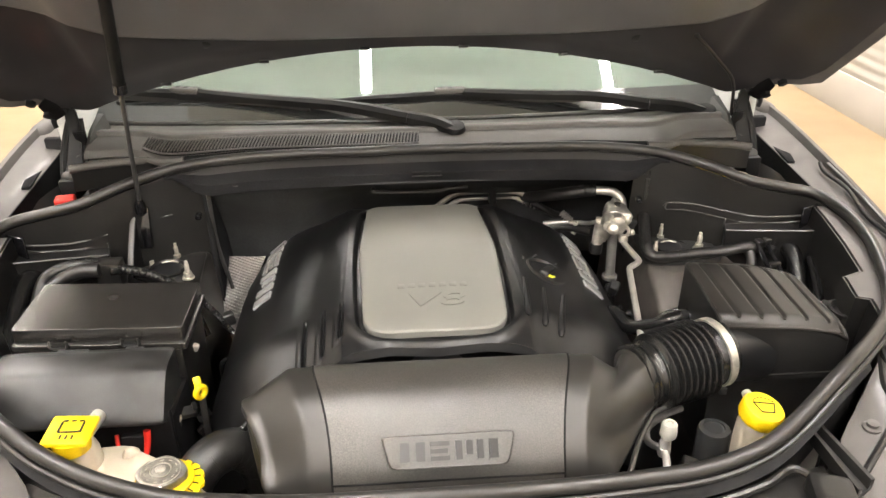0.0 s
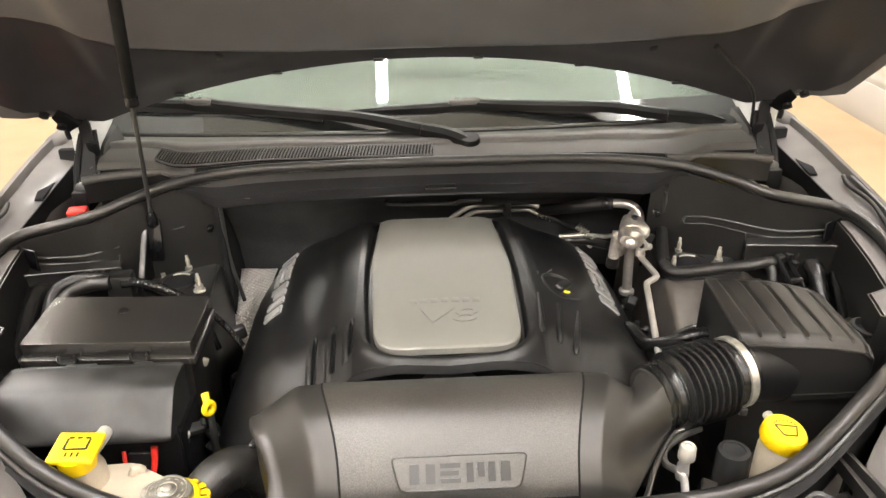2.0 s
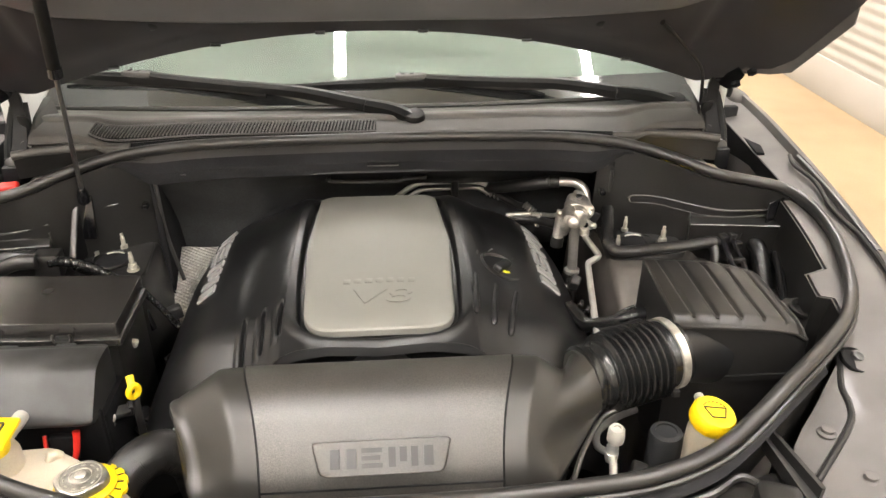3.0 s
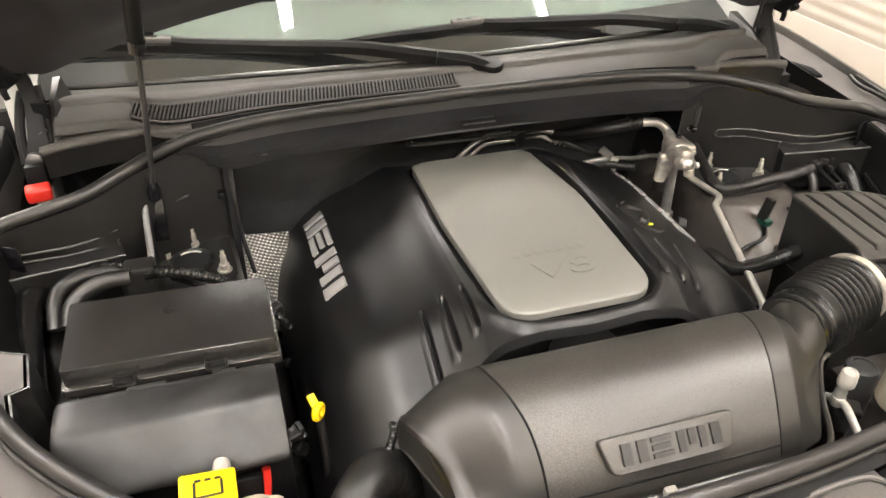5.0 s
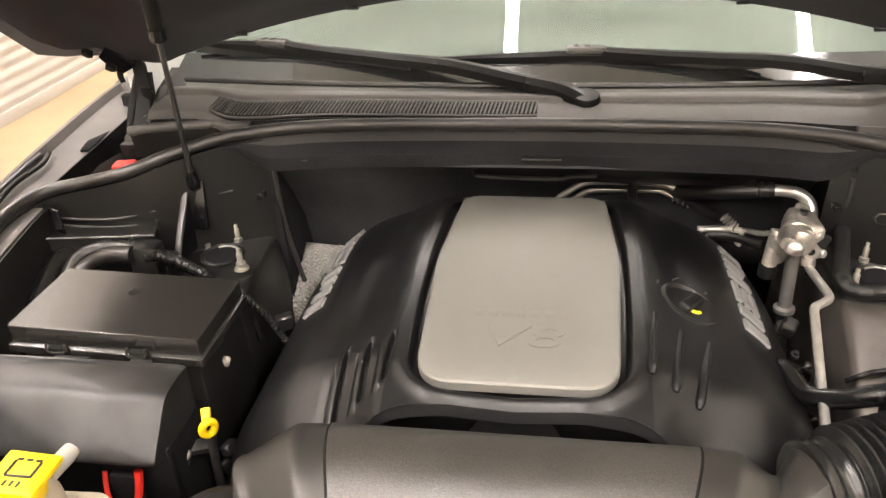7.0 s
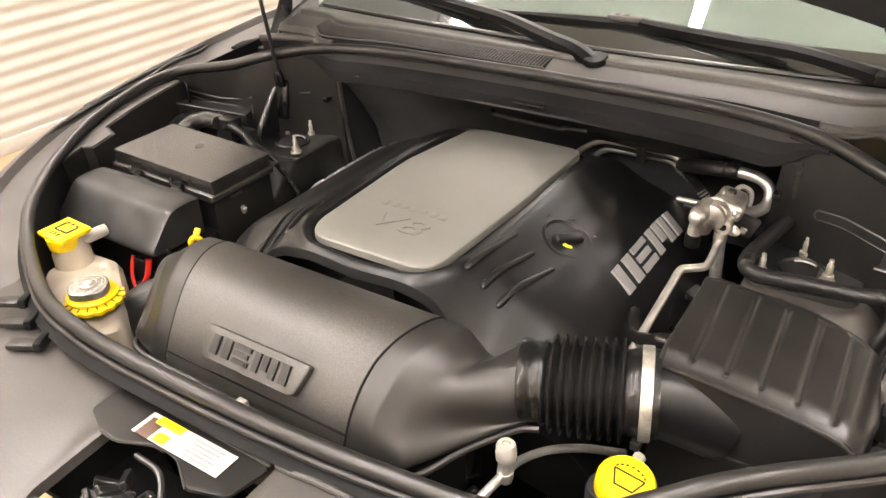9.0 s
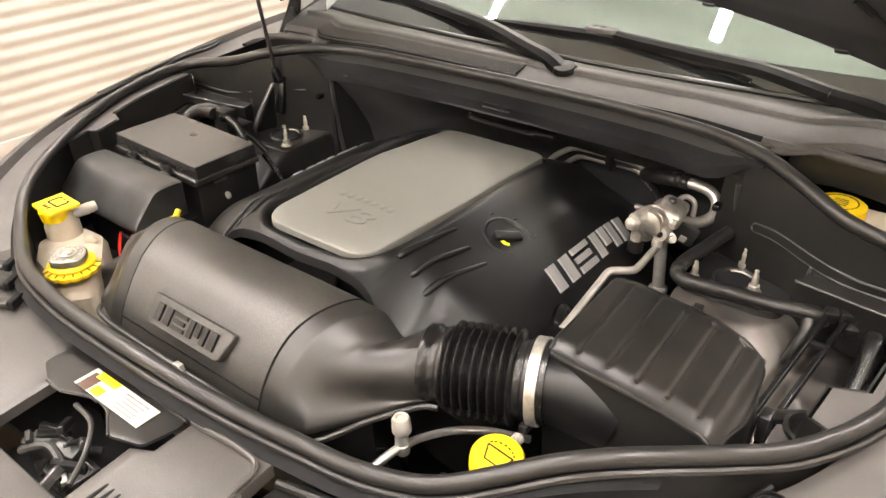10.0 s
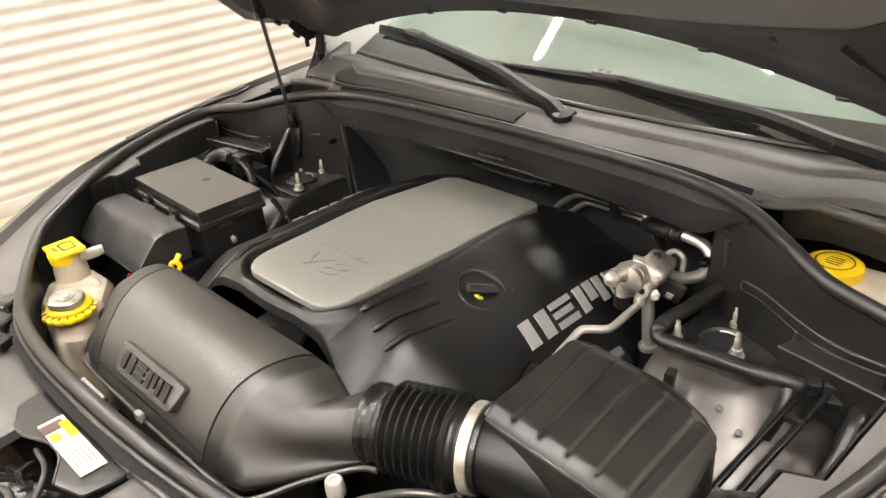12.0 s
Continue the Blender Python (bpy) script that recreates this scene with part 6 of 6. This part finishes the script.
part("braid", braided([(0.492, 1.615, 1.012), (0.476, 1.555, 1.004), (0.462, 1.495, 0.996), (0.474, 1.468, 0.990), (0.52, 1.470, 0.989), (0.565, 1.470, 0.993), (0.62, 1.464, 1.000), (0.665, 1.468, 1.004), (0.690, 1.482, 0.992)], 0.0120, 1.5, 10, 60, 44, 0.045, 0.85), M_BRAID, loom, "braided black sleeve")
part("branch", tube([(0.665, 1.47, 1.0), (0.672, 1.455, 0.985), (0.668, 1.44, 0.96), (0.66, 1.43, 0.93)], 0.010, 10, 5), M_BRAID, loom)
for x, y, z, w in ((0.693, 1.478, 1.004, 0.020), (0.712, 1.484, 1.006, 0.018), (0.734, 1.486, 1.008, 0.022), (0.682, 1.492, 0.986, 0.024), (0.722, 1.476, 0.990, 0.020)):
    part("clip_block", box((w, 0.018, 0.020), (x, y, z), 0.004, rot=Euler((0.2, 0.1, 0.5 * w * 40)).to_matrix()), M_BLACK, loom)
single("vacuum_hose", tube([(0.752, 1.502, 0.985), (0.757, 1.482, 0.994), (0.760, 1.455, 0.985), (0.760, 1.42, 0.955), (0.752, 1.37, 0.91), (0.74, 1.31, 0.86)], 0.0185, 16, 6), M_GLOSSRUB, "thick black rubber hose behind the air filter box", "hose")
single("breather_hose", tube([(0.790, 1.44, 0.985), (0.772, 1.37, 0.968), (0.745, 1.29, 0.945), (0.72, 1.22, 0.92)], 0.0085, 12, 6), M_GLOSSRUB, "slim black hose beside the inner fender", "hose")
lines = thing("brake_lines", (0.68, 1.42, 0.93), "pair of thin dark metal brake lines", "brake lines")
for dx, dy, dz in ((0.0, 0.0, 0.0), (0.024, 0.004, -0.004)):
    part("line", tube([(0.692 + dx, 1.492 + dy, 0.996 + dz), (0.690 + dx, 1.480 + dy, 1.004 + dz), (0.687 + dx, 1.45 + dy, 1.001 + dz), (0.672 + dx, 1.30 + dy, 0.975 + dz), (0.662 + dx, 1.22 + dy, 0.950 + dz)], 0.0052, 10, 7), M_BLKPAINT, lines)
part("spacer", box((0.034, 0.010, 0.010), (0.695, 1.41, 0.992), 0.003), M_BLACK, lines)
for x, y, z in ((0.598, 1.418, 0.953), (0.633, 1.409, 0.935), (0.655, 1.44, 0.925)):
    part("tower_plug", revolve([(0.005, -0.004), (0.005, 0.001), (0.003, 0.002), (0.0, 0.002)], (x, y, z), (0.3, -0.5, 0.8), 12), M_STEEL, car)

bt = thing("brake_fluid_reservoir", (0.645, 1.66, 1.0), "white brake fluid reservoir with a yellow cap behind the seal", "brake reservoir")
part("tank", box((0.17, 0.12, 0.10), (0.672, 1.652, 1.028), 0.02, 3), M_WHITE, bt)
part("cap", revolve([(0.038, 0.0), (0.040, 0.004), (0.040, 0.018), (0.034, 0.022), (0.0, 0.023)], (0.640, 1.652, 1.076), (0, 0, 1), 32), M_YELLOW, bt, "round yellow cap with small print")
bcap = [o for o in bt.children if o.name.startswith("cap")][0]
for k in range(20):
    a = radians(k * 18)
    part("cap_print", box((0.007, 0.0022, 0.0008), (0.640 + 0.026 * math.cos(a), 1.652 + 0.026 * math.sin(a), 1.0985), 0.0002, 1, rot=Euler((0, 0, a + math.pi / 2)).to_matrix()), M_INK, bcap)
for k in range(4):
    part("cap_print", box((0.026 - 0.004 * abs(k - 1.5), 0.0024, 0.0008), (0.640, 1.641 + 0.0065 * k, 1.0988), 0.0002, 1), M_INK, bcap)
single("red_terminal_cover", box((0.042, 0.032, 0.026), (-0.772, 1.69, 1.064), 0.006, 3, rot=Euler((0, 0, radians(10))).to_matrix()), M_RED, "red plastic jump terminal cover", "terminal cover")

# hoses left of the engine
lh = thing("battery_cables", (-0.62, 1.43, 0.95), "black sleeved battery cables beside the fuse box", "cables")
part("cable", tube([(-0.735, 1.385, 0.985), (-0.733, 1.415, 1.010), (-0.722, 1.440, 1.022), (-0.69, 1.455, 1.028), (-0.65, 1.455, 1.028), (-0.62, 1.45, 1.02)], 0.0125, 12, 6), M_RUBBER, lh)
part("cable", tube([(-0.712, 1.372, 0.995), (-0.708, 1.392, 1.012), (-0.690, 1.408, 1.026), (-0.655, 1.412, 1.040), (-0.618, 1.412, 1.042)], 0.0135, 12, 6), M_RUBBER, lh)
part("cable", tube([(-0.69, 1.455, 1.03), (-0.66, 1.462, 1.034), (-0.62, 1.458, 1.03)], lambda t: 0.0095 + 0.0012 * math.sin(120 * t), 10, 16), M_GLOSSRUB, lh)
part("corrugated_sleeve", tube([(-0.600, 1.420, 1.036), (-0.575, 1.419, 1.037), (-0.53, 1.405, 1.033), (-0.485, 1.383, 1.025), (-0.470, 1.375, 1.018)], lambda t: (0.0105 - 0.004 * t) + 0.0011 * math.sin(230 * t), 10, 24), M_GLOSSRUB, lh)
part("junction", box((0.046, 0.036, 0.050), (-0.606, 1.432, 1.026), 0.005), M_BLACK, lh, "black junction box")
part("junction", box((0.060, 0.05, 0.05), (-0.610, 1.462, 0.985), 0.006), M_BLACK, lh)
part("long_cable", tube([(-0.560, 1.425, 1.02), (-0.52, 1.452, 0.975), (-0.471, 1.459, 0.915), (-0.45, 1.45, 0.86)], 0.0065, 10, 6), M_GLOSSRUB, lh)
filler = single("side_hose", tube([(-0.760, 1.475, 0.985), (-0.772, 1.455, 1.003), (-0.776, 1.42, 0.995), (-0.772, 1.33, 0.955), (-0.760, 1.22, 0.915), (-0.745, 1.10, 0.88)], 0.021, 16, 6), M_GLOSSRUB, "thick glossy black hose beside the fuse box", "hose")
part("terminal", box((0.014, 0.02, 0.014), (-0.695, 1.375, 1.012), 0.003), M_RED, lh, "red terminal")
single("bypass_hose", tube([(0.345, 1.335, 0.945), (0.350, 1.315, 0.955), (0.366, 1.275, 0.950), (0.395, 1.245, 0.97), (0.425, 1.225, 0.995), (0.47, 1.23, 1.0)], 0.0135, 14, 6), M_GLOSSRUB, "black hose between the engine cover and the air filter box", "hose")
knob = single("hose_stub", tube([(-0.300, 1.224, 0.885), (-0.280, 1.229, 0.892), (-0.258, 1.241, 0.900)], 0.019, 16, 4), M_GLOSSRUB, "rounded black hose stub beside the engine cover", "hose")
single("radiator_hose", braided([(-0.40, 0.93, 0.83), (-0.388, 0.96, 0.89), (-0.360, 1.0, 0.925), (-0.325, 1.03, 0.925), (-0.295, 1.045, 0.89), (-0.285, 1.05, 0.83)], 0.032, 1.7, 16, 80, 40, 0.016), M_BRAID, "black braided radiator hose", "hose")
cc = thing("corrugated_conduit", (-0.40, 1.2, 0.9), "thin black corrugated wiring conduit", "conduit")
part("conduit", tube([(-0.447, 1.401, 0.990), (-0.436, 1.413, 0.960), (-0.416, 1.419, 0.925), (-0.393, 1.418, 0.885)], lambda t: 0.006 + 0.0008 * math.sin(260 * t), 8, 24), M_GLOSSRUB, cc)
part("conduit", tube([(-0.40, 0.98, 0.87), (-0.34, 1.01, 0.925), (-0.30, 1.06, 0.95), (-0.29, 1.10, 0.94)], lambda t: 0.006 + 0.0008 * math.sin(260 * t), 8, 24), M_GLOSSRUB, cc)

# ---- radiator support cover in front of the bay ----
front = thing("front_cover", (0, 0.68, 0.9), "dark grey plastic radiator support cover with a latch opening", "radiator cover")
SL = curve_of([(0, 0.803), (0.24, 0.815), (0.38, 0.845), (0.50, 0.90), (0.60, 0.96)])
def fz(x, y):
    return 0.962 + 0.014 * ease(0.60, 0.78, y) - 0.05 * ease(0.62, 0.48, y) - 0.03 * ease(0.40, 0.62, abs(x))
lp = [(-0.115, 0.640), (-0.112, 0.742), (-0.150, 0.760)] + [(x, SL(-x)) for x in steps(-0.15, -0.60, 9)] + [(-0.62, 0.80), (-0.56, 0.62), (-0.40, 0.52), (-0.115, 0.50)]
rp = [(0.085, 0.640), (0.115, 0.50), (0.36, 0.51), (0.36, 0.70), (0.255, 0.765)] + [(x, SL(x)) for x in steps(0.25, 0.115, 4)] + [(0.115, 0.745), (0.085, 0.730)]
part("left_cover", pad([Vector(q) for q in lp], fz, 0.02, 0.004, 8), M_FRONT, front)
part("right_cover", pad([Vector(q) for q in rp], fz, 0.02, 0.004, 8), M_FRONT, front)
part("front_strip", box((0.20, 0.13, 0.02), (-0.015, 0.575, 0.945), 0.006), M_FRONT, front)
bracket = [(-0.150, 0.797), (-0.150, 0.750), (-0.108, 0.731), (-0.075, 0.730), (-0.03, 0.748), (0.01, 0.747), (0.03, 0.737), (0.055, 0.722), (0.104, 0.738), (0.116, 0.795)]
part("label_bracket", pad(rounded(bracket, 0.012, 3), lambda x, y: 0.9815, 0.005, 0.001, 3), M_BLACK, front, "thin black bracket under the label")
part("bracket_rim", tube([(x, y, 0.981) for x, y in bracket[2:8]], 0.0022, 6, 5), M_PRESS, front)
part("bracket_edge", tube([(-0.148, 0.797, 0.982), (0.114, 0.795, 0.982)], 0.002, 6, 6), M_PRESS, front)
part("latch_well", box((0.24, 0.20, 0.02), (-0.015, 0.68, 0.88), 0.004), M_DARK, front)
# Louvre openings are dark bars on the cover, their shade given by colour
for k in range(8):
    part("louvre", box((0.0055, 0.056, 0.004), (0.114 + 0.0128 * k, 0.672 - 0.003 * k, fz(0.16, 0.66) + 0.0006), 0.0015), M_FELT, front, "dark bar for the shade in a louvre slot")
part("cover_bevel", tube([(0.118, 0.801, 0.979), (0.20, 0.807, 0.980), (0.240, 0.800, 0.979), (0.250, 0.76, 0.977), (0.258, 0.70, 0.972)], 0.0042, 8, 5), M_FRONT, front)
part("cover_bevel", tube([(-0.152, 0.803, 0.979), (-0.25, 0.812, 0.978), (-0.36, 0.835, 0.972), (-0.45, 0.87, 0.965)], 0.0042, 8, 5), M_FRONT, front)
label = thing("warning_label", (0.0, 0.765, 0.983), "white and yellow printed warning label", "label")
part("paper", box((0.146, 0.036, 0.0010), (0.001, 0.7675, 0.9832), 0.0003), M_PAPER, label)
part("print_block", box((0.044, 0.012, 0.0006), (-0.034, 0.779, 0.9840), 0.0001), M_YELLOW, label, "yellow block")
part("print_block", box((0.020, 0.014, 0.0006), (-0.028, 0.758, 0.9840), 0.0001), M_YELLOW, label, "yellow block")
part("print_block", box((0.022, 0.030, 0.0006), (-0.054, 0.764, 0.9838), 0.0001), M_BROWN, label, "dark printed block")
for k in range(5):
    part("print_line", box((0.05 - 0.006 * (k % 3), 0.0018, 0.0005), (0.034, 0.779 - 0.006 * k, 0.9839), 0.0001), M_PRINT, label)
sticker = thing("white_sticker", (-0.157, 0.85, 0.945), "small white printed sticker under the intake resonator", "sticker")
part("paper", box((0.074, 0.015, 0.001), (-0.157, 0.8505, 0.9450), 0.0003), M_PAPER, sticker)
for k in range(9):
    part("print_bar", box((0.003 + 0.001 * (k % 2), 0.010, 0.0004), (-0.187 + 0.0075 * k, 0.8505, 0.9457), 0.0001, 1), M_PRINT, sticker)
part("holder", box((0.086, 0.022, 0.006), (-0.157, 0.8495, 0.9412), 0.002), M_BLACK, sticker)
latch = thing("hood_latch", (-0.02, 0.69, 0.90), "bare metal hood latch inside the opening", "hood latch")
part("plate", box((0.09, 0.02, 0.05), (-0.04, 0.69, 0.915), 0.004, rot=Euler((0.2, 0, 0.3)).to_matrix()), M_STEEL, latch)
part("hook", tube([(-0.07, 0.66, 0.93), (-0.03, 0.68, 0.945), (0.01, 0.675, 0.94), (0.03, 0.66, 0.925)], 0.006, 8, 5), M_STEEL, latch)
part("lever", box((0.034, 0.009, 0.005), (0.02, 0.67, 0.94), 0.002, rot=Euler((0, 0.3, -0.4)).to_matrix()), M_ALU, latch, "bright lever")
part("spring", tube([(-0.08, 0.69, 0.925), (-0.02, 0.70, 0.93)], 0.007, 8, 3), M_STEEL, latch)
part("cable", tube([(-0.05, 0.735, 0.965), (0.0, 0.728, 0.967), (0.03, 0.70, 0.955), (0.06, 0.66, 0.95)], 0.004, 8, 6), M_STEEL, latch, "release cable")
part("foot", box((0.08, 0.05, 0.03), (-0.02, 0.69, 0.895), 0.003), M_STEEL, latch)
rng = random.Random(5)
for k in range(16):
    q = (-0.085 + 0.13 * rng.random(), 0.655 + 0.075 * rng.random(), 0.905 + 0.045 * rng.random())
    turn = Euler((rng.uniform(-0.6, 0.6), rng.uniform(-0.6, 0.6), rng.uniform(0, 3))).to_matrix()
    part("latch_piece", box((rng.uniform(0.015, 0.045), rng.uniform(0.004, 0.012), rng.uniform(0.004, 0.014)), q, 0.0015, 1, rot=turn), rng.choice((M_STEEL, M_STEEL, M_BLACK, M_DARK)), latch)
for k in range(4):
    x = -0.08 + 0.035 * k
    part("spring", tube([(x + 0.018 * t + 0.003 * math.cos(t * 30), 0.69 + 0.012 * k % 0.03 + 0.003 * math.sin(t * 30), 0.935) for t in steps(0, 1, 30)], 0.0012, 5, 1), M_STEEL, latch)
part("nose", box((1.3, 0.08, 0.55), (0, 0.52, 0.62), 0.03, 3), M_PAINT, car, "painted nose of the car")

# headlamp housing and channel beside the radiator cover
hl = thing("headlamp_housing", (0.40, 0.78, 0.85), "black moulded headlamp housing beside the radiator cover", "headlamp housing")
hp = [(0.262, 0.772), (0.365, 0.705), (0.50, 0.66), (0.545, 0.80), (0.545, 0.90), (0.50, 0.885), (0.44, 0.862), (0.36, 0.842), (0.265, 0.822)]
part("shell", pad([Vector(q) for q in hp], lambda x, y: 0.962 - 0.10 * max(0, x - 0.45), 0.05, 0.008, 5), M_BLACK, hl)
for x, y, r in ((0.335, 0.785, 0.024), (0.42, 0.80, 0.020)):
    part("boss", revolve([(r * 1.3, -0.01), (r * 1.25, 0.004), (r, 0.010), (r * 0.7, 0.006), (0, 0.005)], (x, y, 0.962), (0, 0, 1), 24), M_BLACK, hl)
part("wall", tube([(0.27, 0.805, 0.966), (0.36, 0.825, 0.968), (0.43, 0.845, 0.972), (0.475, 0.868, 0.975), (0.50, 0.85, 0.972), (0.52, 0.80, 0.965)], 0.006, 8, 6), M_BLACK, hl, "raised wall")
part("arch", pad(rounded([(0.475, 0.80), (0.53, 0.78), (0.545, 0.84), (0.49, 0.86)], 0.015, 4), lambda x, y: 0.985, 0.03, 0.008, 3), M_BLACK, hl)
part("body", box((0.24, 0.20, 0.22), (0.40, 0.77, 0.83), 0.02), M_DARK, hl)
brace = single("channel_brace", loft([[(0.528, 0.952, 0.972), (0.548, 0.962, 0.972), (0.548, 0.962, 0.992), (0.543, 0.960, 0.992), (0.541, 0.957, 0.980), (0.536, 0.955, 0.980), (0.533, 0.954, 0.992), (0.528, 0.952, 0.992)],
                                      [(0.552, 0.828, 0.945), (0.586, 0.848, 0.945), (0.586, 0.848, 0.968), (0.580, 0.845, 0.968), (0.576, 0.842, 0.954), (0.562, 0.834, 0.954), (0.558, 0.831, 0.968), (0.552, 0.828, 0.968)]]), M_BLACK, "black U-shaped channel brace beside the headlamp housing", "brace")
gasket = single("gasket_strip", tube([(0.732, 1.105, 1.005), (0.714, 1.06, 0.995), (0.698, 1.022, 0.988), (0.692, 0.985, 0.983), (0.672, 0.950, 0.976), (0.588, 0.870, 0.958)], 0.0055, 8, 6), M_RUBBER, "black rubber gasket strip along the painted panel", "gasket")
bolts = thing("panel_bolt", (0.64, 0.948, 0.965), "grey painted flange bolt", "bolt", "panel bolts")
part("head", revolve([(0.014, -0.004), (0.014, 0.003), (0.009, 0.005), (0.009, 0.010), (0.0, 0.011)], (0.64, 0.948, 0.968), (0, 0, 1), 14), M_PAINT, bolts)
copy_thing(bolts, Matrix.Translation((0.66, 0.865, 0.955)))
copy_thing(bolts, Matrix.Translation((0.80, 1.02, 0.995)))

clip = thing("ledge_clip", (-0.377, 0.797, 1.000), "black plastic trim clip on the fender ledge", "clip", "ledge clips")
lc = Vector((-0.403, 0.806, 0.985))
part("clip_base", box((0.050, 0.022, 0.010), lc, 0.003, rot=Euler((0, 0, 0.5)).to_matrix()), M_BLACK, clip)
part("clip_arm", box((0.012, 0.030, 0.016), lc + Vector((0.022, 0.012, 0.004)), 0.003, rot=Euler((0, 0, 0.5)).to_matrix()), M_DARK, clip)
copy_thing(clip, Matrix.Translation(clip.location + Vector((-0.342, 0.782, 0.985)) - lc))
copy_thing(clip, Matrix.Translation(clip.location + Vector((-0.461, 0.833, 0.985)) - lc))
